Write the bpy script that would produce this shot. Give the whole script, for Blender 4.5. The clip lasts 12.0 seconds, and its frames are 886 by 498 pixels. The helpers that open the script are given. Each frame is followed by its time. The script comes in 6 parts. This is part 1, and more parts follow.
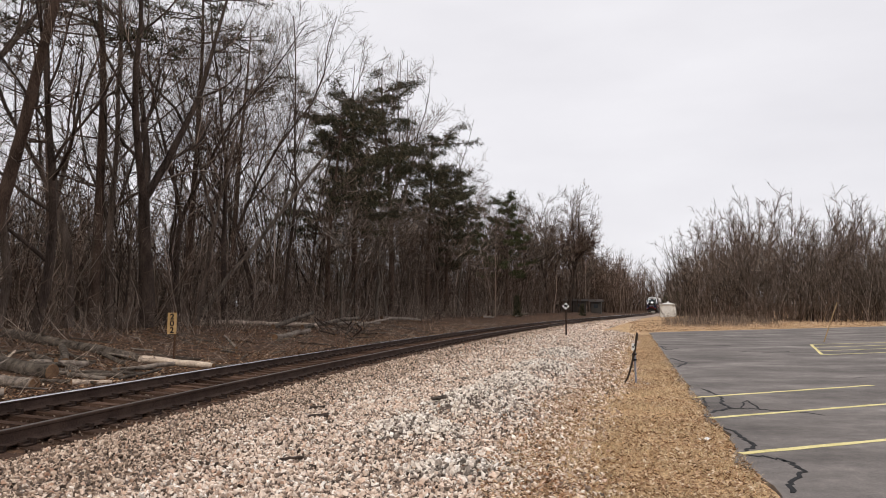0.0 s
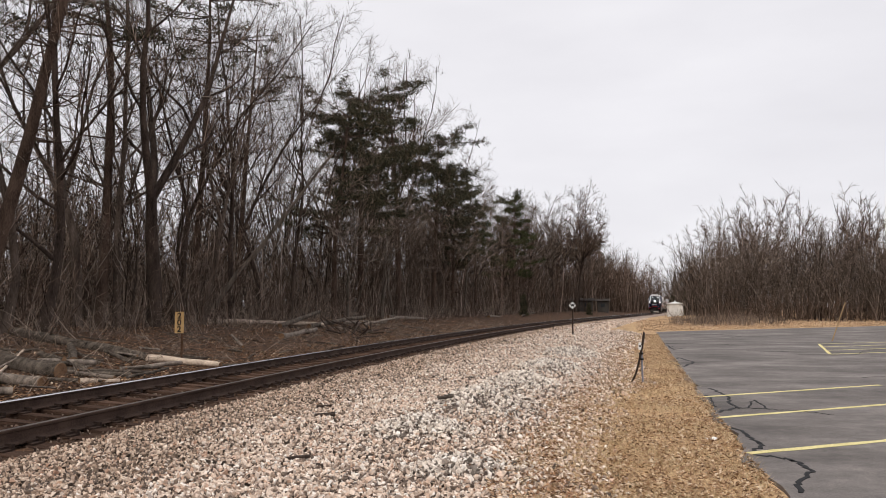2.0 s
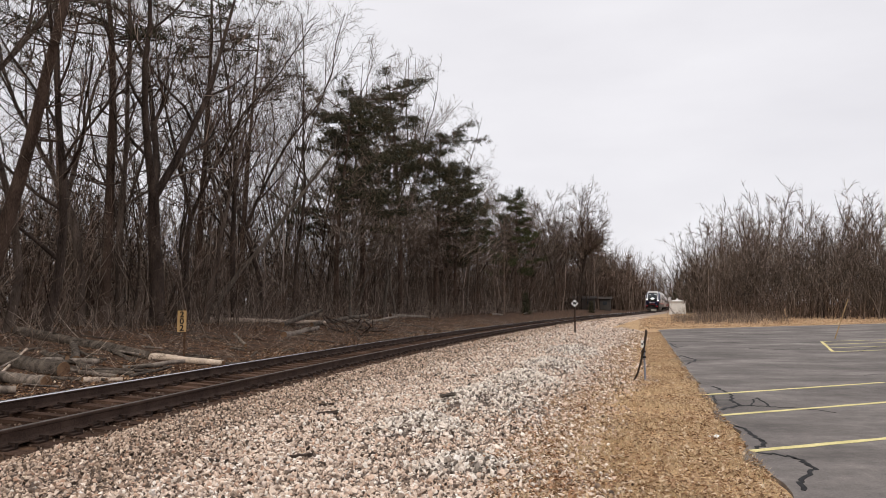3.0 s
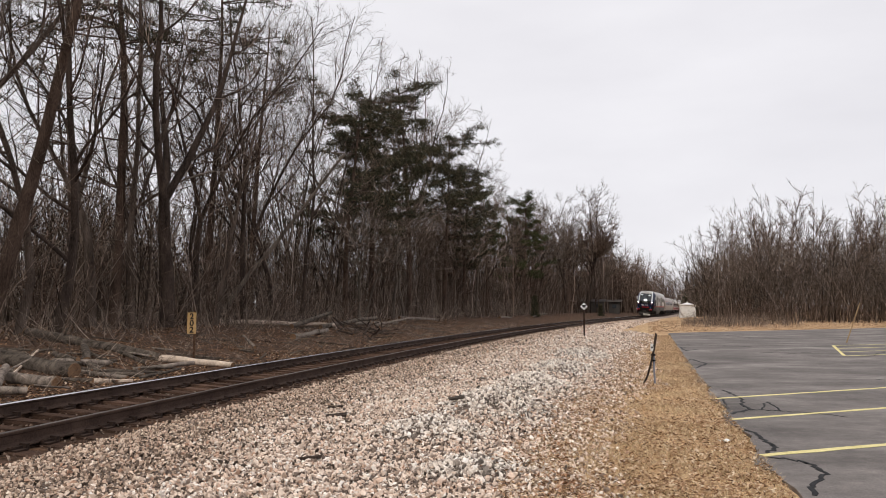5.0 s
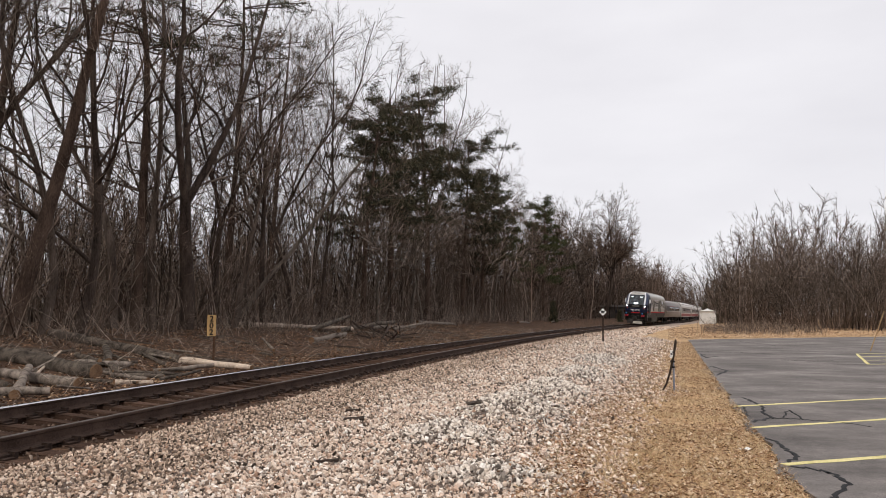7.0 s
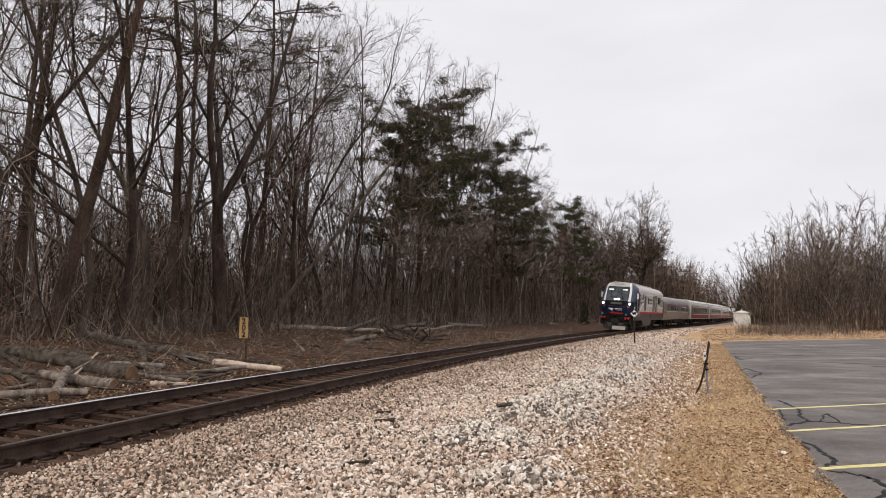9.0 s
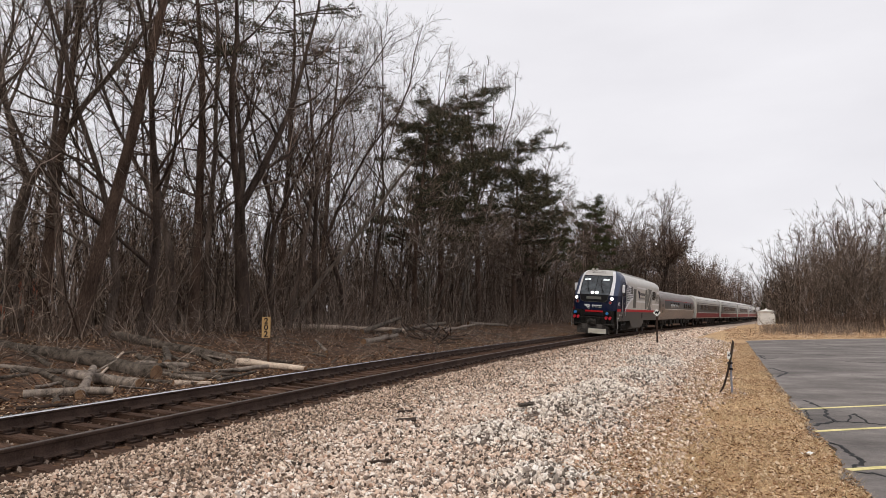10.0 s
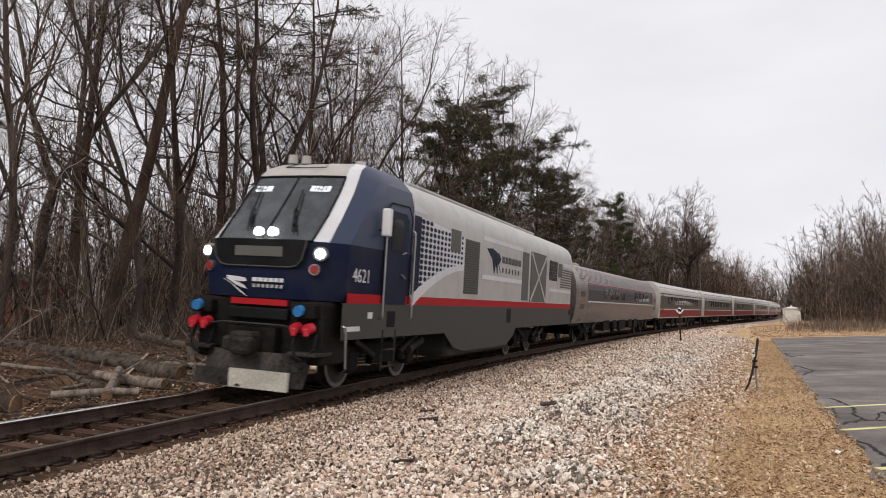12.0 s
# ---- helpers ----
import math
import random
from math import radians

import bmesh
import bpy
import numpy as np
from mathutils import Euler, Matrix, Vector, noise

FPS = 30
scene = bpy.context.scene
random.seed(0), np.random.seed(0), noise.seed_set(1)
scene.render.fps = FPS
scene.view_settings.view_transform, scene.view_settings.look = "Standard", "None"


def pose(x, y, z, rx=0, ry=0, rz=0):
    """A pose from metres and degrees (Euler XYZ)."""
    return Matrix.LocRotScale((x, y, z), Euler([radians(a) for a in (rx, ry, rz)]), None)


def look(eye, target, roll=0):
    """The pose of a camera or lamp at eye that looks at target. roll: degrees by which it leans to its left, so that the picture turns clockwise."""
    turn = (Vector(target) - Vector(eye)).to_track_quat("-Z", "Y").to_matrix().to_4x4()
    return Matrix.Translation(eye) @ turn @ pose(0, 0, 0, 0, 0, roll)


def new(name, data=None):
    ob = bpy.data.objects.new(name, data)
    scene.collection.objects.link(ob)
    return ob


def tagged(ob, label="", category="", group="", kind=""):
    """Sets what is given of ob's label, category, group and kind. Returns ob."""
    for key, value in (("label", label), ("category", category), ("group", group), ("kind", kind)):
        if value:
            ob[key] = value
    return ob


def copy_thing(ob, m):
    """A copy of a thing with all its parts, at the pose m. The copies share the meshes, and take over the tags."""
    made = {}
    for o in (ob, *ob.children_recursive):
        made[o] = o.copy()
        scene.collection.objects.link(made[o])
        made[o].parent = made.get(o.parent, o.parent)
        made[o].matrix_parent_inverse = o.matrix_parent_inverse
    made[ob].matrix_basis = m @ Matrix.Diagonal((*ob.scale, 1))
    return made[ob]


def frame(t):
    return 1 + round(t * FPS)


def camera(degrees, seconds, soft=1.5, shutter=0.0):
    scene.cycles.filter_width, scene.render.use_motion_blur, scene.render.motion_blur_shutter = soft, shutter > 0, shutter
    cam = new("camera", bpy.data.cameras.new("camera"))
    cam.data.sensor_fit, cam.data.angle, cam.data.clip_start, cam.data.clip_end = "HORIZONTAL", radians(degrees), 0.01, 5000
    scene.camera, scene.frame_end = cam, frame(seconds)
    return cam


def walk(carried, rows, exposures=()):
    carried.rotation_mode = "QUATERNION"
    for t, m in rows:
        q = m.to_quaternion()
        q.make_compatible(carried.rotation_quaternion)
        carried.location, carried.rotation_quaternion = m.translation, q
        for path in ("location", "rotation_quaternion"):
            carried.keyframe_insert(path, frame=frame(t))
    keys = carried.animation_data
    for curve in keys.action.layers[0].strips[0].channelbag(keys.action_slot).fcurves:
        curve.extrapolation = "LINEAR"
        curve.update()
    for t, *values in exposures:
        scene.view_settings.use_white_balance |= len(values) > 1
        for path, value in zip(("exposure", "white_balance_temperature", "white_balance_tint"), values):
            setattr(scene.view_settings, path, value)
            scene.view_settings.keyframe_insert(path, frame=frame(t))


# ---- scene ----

# ---------------------------------------------------------------- camera
EYE = 1.63
cam = camera(61.6, 12.0, soft=0.5, shutter=0.12)
ROWS = [
    (0.0, 0.006, 4.503, -0.075), (0.5, 0.217, 4.512, -0.124), (1.0, 0.372, 4.509, -0.196),
    (1.5, 0.453, 4.488, -0.150), (2.0, 0.502, 4.440, -0.092), (2.5, 0.576, 4.363, -0.051),
    (3.0, 0.663, 4.306, 0.015), (5.0, 1.361, 4.508, -0.145), (5.5, 1.586, 4.587, -0.209),
    (6.0, 1.855, 4.667, -0.324), (6.5, 2.282, 4.769, -0.433), (7.0, 2.789, 4.840, -0.598),
    (9.0, 5.063, 4.971, -0.486), (9.5, 5.832, 4.936, -0.392), (10.0, 6.665, 4.911, -0.382),
    (10.5, 7.391, 4.903, -0.302), (11.0, 7.931, 4.903, -0.238), (11.5, 8.246, 4.890, -0.089),
    (12.0, 8.253, 4.869, 0.015),
]
walk(cam, [(t, pose(0, 0, EYE, 0, 0, yaw) @ pose(0, 0, 0, pitch) @ pose(0, 0, 0, 0, roll) @ pose(0, 0, 0, 90))
           for t, yaw, pitch, roll in ROWS])

# ---------------------------------------------------------------- world and sun
SUN_UP, SUN_AZ = radians(48), radians(200)
world = bpy.data.worlds.new("overcast_sky")
scene.world = world
world.use_nodes = True
wn, wl = world.node_tree.nodes, world.node_tree.links
wn.clear()
w_out = wn.new("ShaderNodeOutputWorld")
w_bg = wn.new("ShaderNodeBackground")
w_sky = wn.new("ShaderNodeTexSky")
w_sky.sky_type, w_sky.sun_disc = "NISHITA", False
w_sky.sun_elevation, w_sky.sun_rotation = SUN_UP, SUN_AZ
w_mul = wn.new("ShaderNodeMix")
w_mul.data_type, w_mul.blend_type = "RGBA", "MULTIPLY"
w_mul.inputs[0].default_value = 1.0
w_mul.inputs[7].default_value = (0.1, 0.1, 0.1, 1)
wl.new(w_sky.outputs[0], w_mul.inputs[6])
w_co = wn.new("ShaderNodeTexCoord")
w_map = wn.new("ShaderNodeMapping")
w_map.inputs["Scale"].default_value = (1.0, 1.0, 3.2)
w_noise = wn.new("ShaderNodeTexNoise")
w_noise.inputs["Scale"].default_value, w_noise.inputs["Detail"].default_value = 2.2, 5.0
w_ramp = wn.new("ShaderNodeValToRGB")
w_ramp.color_ramp.elements[0].position, w_ramp.color_ramp.elements[0].color = 0.3, (0.80, 0.785, 0.825, 1)
w_ramp.color_ramp.elements[1].position, w_ramp.color_ramp.elements[1].color = 0.7, (0.93, 0.915, 0.95, 1)
w_mix = wn.new("ShaderNodeMix")
w_mix.data_type = "RGBA"
w_mix.inputs[0].default_value = 0.96
wl.new(w_co.outputs["Generated"], w_map.inputs[0])
wl.new(w_map.outputs[0], w_noise.inputs["Vector"])
wl.new(w_noise.outputs[0], w_ramp.inputs[0])
wl.new(w_mul.outputs[2], w_mix.inputs[6])
wl.new(w_ramp.outputs[0], w_mix.inputs[7])
wl.new(w_mix.outputs[2], w_bg.inputs[0])
wl.new(w_bg.outputs[0], w_out.inputs[0])
w_bg.inputs[1].default_value = 1.0

sun = new("sun", bpy.data.lights.new("sun", "SUN"))
sun.data.energy, sun.data.angle, sun.data.color = 1.4, radians(20), (1.0, 0.92, 0.8)
sun.matrix_world = look((0, 0, 60), (-math.sin(SUN_AZ) * 40, -math.cos(SUN_AZ) * 40, 60 - 40 * math.tan(SUN_UP)))
scene.view_settings.exposure = 0.0


# ---------------------------------------------------------------- materials
def material(name, rough=0.8, metal=0.0):
    m = bpy.data.materials.new(name)
    m.use_nodes = True
    b = m.node_tree.nodes["Principled BSDF"]
    b.inputs["Roughness"].default_value, b.inputs["Metallic"].default_value = rough, metal
    b.inputs["Specular IOR Level"].default_value = 0.5 if rough < 0.5 else 0.12
    return m, m.node_tree.nodes, m.node_tree.links, b


def coords(nodes, links, scale=(1, 1, 1), kind="Object"):
    c = nodes.new("ShaderNodeTexCoord")
    p = nodes.new("ShaderNodeMapping")
    p.inputs["Scale"].default_value = scale
    links.new(c.outputs[kind], p.inputs[0])
    return p.outputs[0]


def noise_tex(nodes, links, vec, scale, detail=4.0, rough=0.55):
    n = nodes.new("ShaderNodeTexNoise")
    n.inputs["Scale"].default_value, n.inputs["Detail"].default_value, n.inputs["Roughness"].default_value = scale, detail, rough
    links.new(vec, n.inputs["Vector"])
    return n.outputs[0]


def ramp(nodes, links, fac, stops):
    r = nodes.new("ShaderNodeValToRGB")
    e = r.color_ramp.elements
    while len(e) < len(stops):
        e.new(0.5)
    for el, (pos, col) in zip(e, stops):
        el.position, el.color = pos, (*col, 1)
    links.new(fac, r.inputs[0])
    return r.outputs[0]


def mix(nodes, links, fac, a, b, mode="MIX"):
    m = nodes.new("ShaderNodeMix")
    m.data_type, m.blend_type = "RGBA", mode
    for sock, v in ((m.inputs[0], fac), (m.inputs[6], a), (m.inputs[7], b)):
        if isinstance(v, tuple):
            sock.default_value = (*v, 1)
        elif isinstance(v, (int, float)):
            sock.default_value = v
        else:
            links.new(v, sock)
    return m.outputs[2]


def bump(nodes, links, bsdf, height, strength=0.4, dist=0.02):
    b = nodes.new("ShaderNodeBump")
    b.inputs["Strength"].default_value, b.inputs["Distance"].default_value = strength, dist
    links.new(height, b.inputs["Height"])
    links.new(b.outputs[0], bsdf.inputs["Normal"])


def mottled(name, dark, light, scale=6.0, rough=0.8, metal=0.0, stretch=(1, 1, 1), relief=0.3, dist=0.01, vary=0.0):
    """A surface with coarse and fine variation between two colours."""
    m, nodes, links, b = material(name, rough, metal)
    v = coords(nodes, links, stretch)
    big = noise_tex(nodes, links, v, scale * 0.2, 3)
    fine = noise_tex(nodes, links, v, scale * 3, 6, 0.65)
    f = nodes.new("ShaderNodeMath")
    f.operation = "ADD"
    links.new(big, f.inputs[0])
    links.new(fine, f.inputs[1])
    h = nodes.new("ShaderNodeMath")
    h.operation = "MULTIPLY"
    links.new(f.outputs[0], h.inputs[0])
    h.inputs[1].default_value = 0.5
    col = ramp(nodes, links, h.outputs[0], [(0.36, dark), (0.64, light)])
    if vary:
        o = nodes.new("ShaderNodeObjectInfo")
        col = mix(nodes, links, vary, col, ramp(nodes, links, o.outputs["Random"], [(0, (0.45, 0.42, 0.4)), (1, (1.5, 1.45, 1.4))]), "MULTIPLY")
    links.new(col, b.inputs["Base Color"])
    if relief:
        bump(nodes, links, b, fine, relief, dist)
    return m


def plain(name, colour, rough=0.5, metal=0.0, dirt=0.25):
    """Paint with a little grime."""
    m, nodes, links, b = material(name, rough, metal)
    v = coords(nodes, links)
    n = noise_tex(nodes, links, v, 1.3, 6, 0.65)
    col = mix(nodes, links, ramp(nodes, links, n, [(0.42, (0, 0, 0)), (0.75, (dirt, dirt, dirt))]), colour,
              tuple(0.5 * c + 0.03 for c in colour))
    links.new(col, b.inputs["Base Color"])
    return m


def glowing(name, colour, power):
    m, nodes, links, b = material(name, 0.3)
    b.inputs["Base Color"].default_value = (*colour, 1)
    b.inputs["Emission Color"].default_value = (*colour, 1)
    b.inputs["Emission Strength"].default_value = power
    return m


def island(name, stops, rough=0.85, relief=0.3, scale=40, dist=0.005):
    """Loose pieces, each with its own tone."""
    m, nodes, links, b = material(name, rough)
    g = nodes.new("ShaderNodeNewGeometry")
    v = coords(nodes, links)
    n = noise_tex(nodes, links, v, scale, 4)
    col = ramp(nodes, links, g.outputs["Random Per Island"], stops)
    col = mix(nodes, links, 0.6, col, ramp(nodes, links, n, [(0.3, (0.62, 0.6, 0.58)), (0.7, (1.15, 1.13, 1.1))]), "MULTIPLY")
    links.new(col, b.inputs["Base Color"])
    if relief:
        bump(nodes, links, b, n, relief, dist)
    return m


BARK = mottled("bark_grey", (0.03, 0.022, 0.0175), (0.19, 0.145, 0.118), 5, 0.95, stretch=(3, 3, 0.5), relief=0.9, dist=0.04)
BARK_DARK = mottled("bark_dark", (0.016, 0.0115, 0.0095), (0.11, 0.081, 0.066), 5, 0.95, stretch=(3, 3, 0.5), relief=0.9, dist=0.04)
BARK_PINE = mottled("bark_pine", (0.03, 0.02, 0.015), (0.14, 0.095, 0.073), 5, 0.95, stretch=(2, 2, 0.8), relief=0.9, dist=0.04)
BARK_MID = mottled("bark_weathered", (0.04, 0.032, 0.026), (0.2, 0.165, 0.135), 4, 0.9, stretch=(3, 3, 0.6), relief=0.6, dist=0.02)
BARK_PALE = mottled("bark_pale", (0.035, 0.028, 0.023), (0.38, 0.315, 0.265), 10, 0.9, stretch=(3, 3, 0.6), relief=0.6, dist=0.02)
TWIG = island("twigs", [(0, (0.015, 0.011, 0.009)), (0.4, (0.065, 0.049, 0.039)), (0.75, (0.16, 0.124, 0.1)), (1, (0.4, 0.325, 0.275))], 0.95, 0, 3)
TWIG_RED = island("twigs_reddish", [(0, (0.017, 0.011, 0.0085)), (0.4, (0.08, 0.054, 0.042)), (0.75, (0.18, 0.125, 0.098)), (1, (0.4, 0.31, 0.25))], 0.95, 0, 3)
TWIG_TAN = island("twigs_tan", [(0, (0.022, 0.0155, 0.0125)), (0.35, (0.1, 0.074, 0.059)), (0.7, (0.23, 0.176, 0.142)), (1, (0.56, 0.46, 0.385))], 0.95, 0, 3)
NEEDLE = island("pine_needles", [(0, (0.018, 0.02, 0.012)), (0.5, (0.052, 0.052, 0.032)), (0.8, (0.1, 0.092, 0.058)), (1, (0.17, 0.125, 0.08))], 0.8, 0)
NEEDLE_LIGHT = island("pine_needles_light", [(0, (0.026, 0.034, 0.014)), (0.6, (0.066, 0.074, 0.032)), (1, (0.11, 0.105, 0.055))], 0.8, 0)
STONE = island("crushed_stone", [(0, (0.06, 0.048, 0.04)), (0.12, (0.24, 0.185, 0.15)), (0.28, (0.62, 0.49, 0.4)), (0.58, (0.92, 0.78, 0.67)),
                                 (0.76, (0.62, 0.42, 0.31)), (0.84, (0.95, 0.85, 0.76)), (1, (0.98, 0.93, 0.87))], 0.9, 0.3)
STONE_SOILED = island("soiled_crushed_stone", [(0, (0.035, 0.026, 0.02)), (0.2, (0.2, 0.148, 0.114)), (0.45, (0.52, 0.395, 0.305)), (0.72, (0.84, 0.68, 0.555)),
                                               (0.85, (0.46, 0.285, 0.2)), (1, (0.95, 0.84, 0.72))], 0.95, 0.3)
STONE_CLEAN = island("clean_crushed_stone", [(0, (0.08, 0.07, 0.06)), (0.2, (0.4, 0.345, 0.3)), (0.45, (0.78, 0.69, 0.61)), (0.8, (0.93, 0.85, 0.77)), (1, (0.98, 0.94, 0.89))], 0.9, 0.3)
STONE_ONE = mottled("crushed_stone_single", (0.36, 0.31, 0.28), (0.7, 0.62, 0.56), 18, 0.9, vary=0.8)
LEAF = island("dead_leaves", [(0, (0.13, 0.072, 0.042)), (0.35, (0.38, 0.235, 0.14)), (0.7, (0.62, 0.45, 0.295)), (1, (0.82, 0.69, 0.53))], 0.8, 0)
LEAF_ORANGE = island("rusty_dead_leaves", [(0, (0.16, 0.085, 0.05)), (0.5, (0.42, 0.24, 0.14)), (0.85, (0.6, 0.4, 0.26)), (1, (0.7, 0.56, 0.42))], 0.8, 0)
LEAF_BANK = island("bank_leaf_litter", [(0, (0.035, 0.02, 0.013)), (0.45, (0.15, 0.08, 0.047)), (0.75, (0.32, 0.19, 0.11)), (0.92, (0.5, 0.35, 0.23)), (1, (0.66, 0.54, 0.42))], 0.85, 0)
STRAW = island("dry_grass", [(0, (0.3, 0.2, 0.115)), (0.45, (0.62, 0.46, 0.285)), (0.88, (0.85, 0.7, 0.48)), (1, (0.3, 0.27, 0.13))], 0.85, 0)
RAIL = mottled("rusty_rail_steel", (0.035, 0.022, 0.017), (0.1, 0.066, 0.052), 14, 0.75, 0.3, relief=0.3)
# polished steel, with the far rail's sky glint put into its pale colour
RAIL_TOP_GLINT = mottled("polished_rail_head_glint", (0.55, 0.54, 0.54), (0.8, 0.79, 0.79), 20, 0.18, 1.0, (1, 1, 1), 0.1)
TIE = mottled("creosoted_wood", (0.034, 0.021, 0.0155), (0.15, 0.093, 0.068), 9, 0.95, stretch=(1, 6, 6), relief=0.8, dist=0.02, vary=0.7)
IRON = mottled("rusty_iron", (0.02, 0.014, 0.012), (0.07, 0.045, 0.035), 20, 0.85, 0.2)


def ground_material():
    m, nodes, links, b = material("ground_cover", 0.95)
    v = coords(nodes, links)
    a_gravel = nodes.new("ShaderNodeAttribute")
    a_gravel.attribute_name = "gravel"
    a_dirt = nodes.new("ShaderNodeAttribute")
    a_dirt.attribute_name = "dirt"
    vor = nodes.new("ShaderNodeTexVoronoi")
    vor.inputs["Scale"].default_value = 17
    links.new(v, vor.inputs["Vector"])
    n1 = noise_tex(nodes, links, v, 0.9, 5)
    n2 = noise_tex(nodes, links, v, 14, 6, 0.7)
    n3 = noise_tex(nodes, links, v, 3.1, 5, 0.65)
    gravel = ramp(nodes, links, vor.outputs["Color"], [(0.0, (0.12, 0.096, 0.082)), (0.4, (0.36, 0.29, 0.25)), (0.75, (0.58, 0.49, 0.43)), (1.0, (0.27, 0.19, 0.15))])
    gravel = mix(nodes, links, 1.0, gravel, ramp(nodes, links, n1, [(0.3, (0.75, 0.7, 0.67)), (0.7, (1.08, 1.05, 1.03))]), "MULTIPLY")
    # shade in the gaps between loose stones, put into the gravel's colour
    a_gap_shade = nodes.new("ShaderNodeAttribute")
    a_gap_shade.attribute_name = "gap_shade"
    gravel = mix(nodes, links, a_gap_shade.outputs["Fac"], gravel, ramp(nodes, links, n2, [(0.3, (0.05, 0.036, 0.029)), (0.7, (0.17, 0.13, 0.108))]))
    grass = ramp(nodes, links, n2, [(0.32, (0.17, 0.11, 0.066)), (0.48, (0.52, 0.37, 0.23)), (0.64, (0.82, 0.64, 0.43))])
    grass = mix(nodes, links, 0.8, grass, ramp(nodes, links, n1, [(0.3, (0.75, 0.62, 0.5)), (0.7, (1.1, 1.05, 0.95))]), "MULTIPLY")
    dirt = ramp(nodes, links, n3, [(0.3, (0.026, 0.017, 0.013)), (0.52, (0.088, 0.057, 0.041)), (0.7, (0.21, 0.122, 0.074))])
    dirt = mix(nodes, links, 0.7, dirt, ramp(nodes, links, n2, [(0.3, (0.55, 0.5, 0.46)), (0.7, (1.4, 1.3, 1.2))]), "MULTIPLY")

    def soft(att):
        s = nodes.new("ShaderNodeMath")
        s.operation = "MULTIPLY_ADD"
        links.new(n3, s.inputs[0])
        s.inputs[1].default_value = 0.9
        links.new(att, s.inputs[2])
        return ramp(nodes, links, s.outputs[0], [(0.82, (0, 0, 0)), (1.02, (1, 1, 1))])

    col = mix(nodes, links, soft(a_gravel.outputs["Fac"]), grass, gravel)
    col = mix(nodes, links, soft(a_dirt.outputs["Fac"]), col, dirt)
    links.new(col, b.inputs["Base Color"])
    h = mix(nodes, links, 0.5, n2, vor.outputs["Distance"])
    bump(nodes, links, b, h, 0.9, 0.05)
    return m


def asphalt_material():
    m, nodes, links, b = material("weathered_asphalt", 0.85)
    v = coords(nodes, links)
    vs = coords(nodes, links, (0.55, 0.85, 1))
    n1 = noise_tex(nodes, links, vs, 0.7, 9, 0.62)
    n2 = noise_tex(nodes, links, v, 60, 4, 0.7)
    n3 = noise_tex(nodes, links, v, 5, 6, 0.7)
    col = ramp(nodes, links, n1, [(0.3, (0.105, 0.095, 0.09)), (0.5, (0.184, 0.167, 0.157)), (0.62, (0.255, 0.232, 0.218)), (0.74, (0.42, 0.39, 0.365))])
    col = mix(nodes, links, 0.6, col, ramp(nodes, links, n3, [(0.3, (0.7, 0.7, 0.72)), (0.7, (1.25, 1.22, 1.2))]), "MULTIPLY")
    col = mix(nodes, links, 0.5, col, ramp(nodes, links, n2, [(0.35, (0.6, 0.6, 0.6)), (0.65, (1.4, 1.4, 1.4))]), "MULTIPLY")
    links.new(col, b.inputs["Base Color"])
    bump(nodes, links, b, n2, 0.5, 0.008)
    return m


GROUND, ASPHALT = ground_material(), asphalt_material()
LINE = mottled("worn_yellow_paint", (0.55, 0.48, 0.2), (0.9, 0.8, 0.42), 9, 0.8)
CRACK = mottled("tar_filled_crack", (0.012, 0.012, 0.013), (0.03, 0.03, 0.032), 20, 0.7)

# ---------------------------------------------------------------- the track's line
RAIL_Z, CANT, GAUGE = 0.178, 0.091, 1.51


def heading(s):
    u = np.clip(np.asarray(s, float), -25, 220) / 100
    bend = np.clip((np.asarray(s, float) - 205) / 100, 0, 1.6)
    return 0.1813 + 0.2647 * u - 0.096 * u ** 2 - 0.0036 * u ** 3 + 0.4 * bend


LINE_S = np.arange(-60, 520, 0.5)
_x = np.cumsum(np.sin(heading(LINE_S))) * 0.5
_y = np.cumsum(np.cos(heading(LINE_S))) * 0.5
_o = int(np.argmin(abs(LINE_S)))
LINE_X, LINE_Y = _x - _x[_o] - 6.1426, _y - _y[_o] + 8.0


def on_line(s, off=0.0, z=None):
    """A point beside the track: s metres along it, off metres to its right."""
    h = float(heading(s))
    x, y = float(np.interp(s, LINE_S, LINE_X)), float(np.interp(s, LINE_S, LINE_Y))
    if z is None:
        z = top_z(off)
    return Vector((x + off * math.cos(h), y - off * math.sin(h), z))


def top_z(off):
    """Height of the plane through both rail tops."""
    return RAIL_Z + CANT * (GAUGE / 2 - off) / GAUGE


def beside(x, y):
    """Metres to the right of the track's middle, and along it."""
    x, y = np.atleast_1d(x).astype(float), np.atleast_1d(y).astype(float)
    s = y - 8
    for _ in range(5):
        h = heading(s)
        dx, dy = x - np.interp(s, LINE_S, LINE_X), y - np.interp(s, LINE_S, LINE_Y)
        s = np.clip(s + dx * np.sin(h) + dy * np.cos(h), -59, 519)
    h = heading(s)
    dx, dy = x - np.interp(s, LINE_S, LINE_X), y - np.interp(s, LINE_S, LINE_Y)
    return dx * np.cos(h) - dy * np.sin(h), s


def waves(x, y, k, seed):
    """Cheap smooth unevenness."""
    r = np.random.RandomState(seed)
    z = 0
    for i in range(7):
        a, q = r.uniform(0, 6.28), k * r.uniform(0.6, 2.2)
        z = z + np.sin((x * np.cos(a) + y * np.sin(a)) * q + r.uniform(0, 6.28)) / 7
    return z


def lot_edge(y):
    return 1.22 + 0.243 * y + 0.00016 * y * y


def grass_edge(y):
    return -1.1 + 0.27 * y + 0.12 * np.sin(y * 1.3) + 0.2 * np.sin(y * 0.43)


# low heaps of dumped ballast: middle, half widths, height
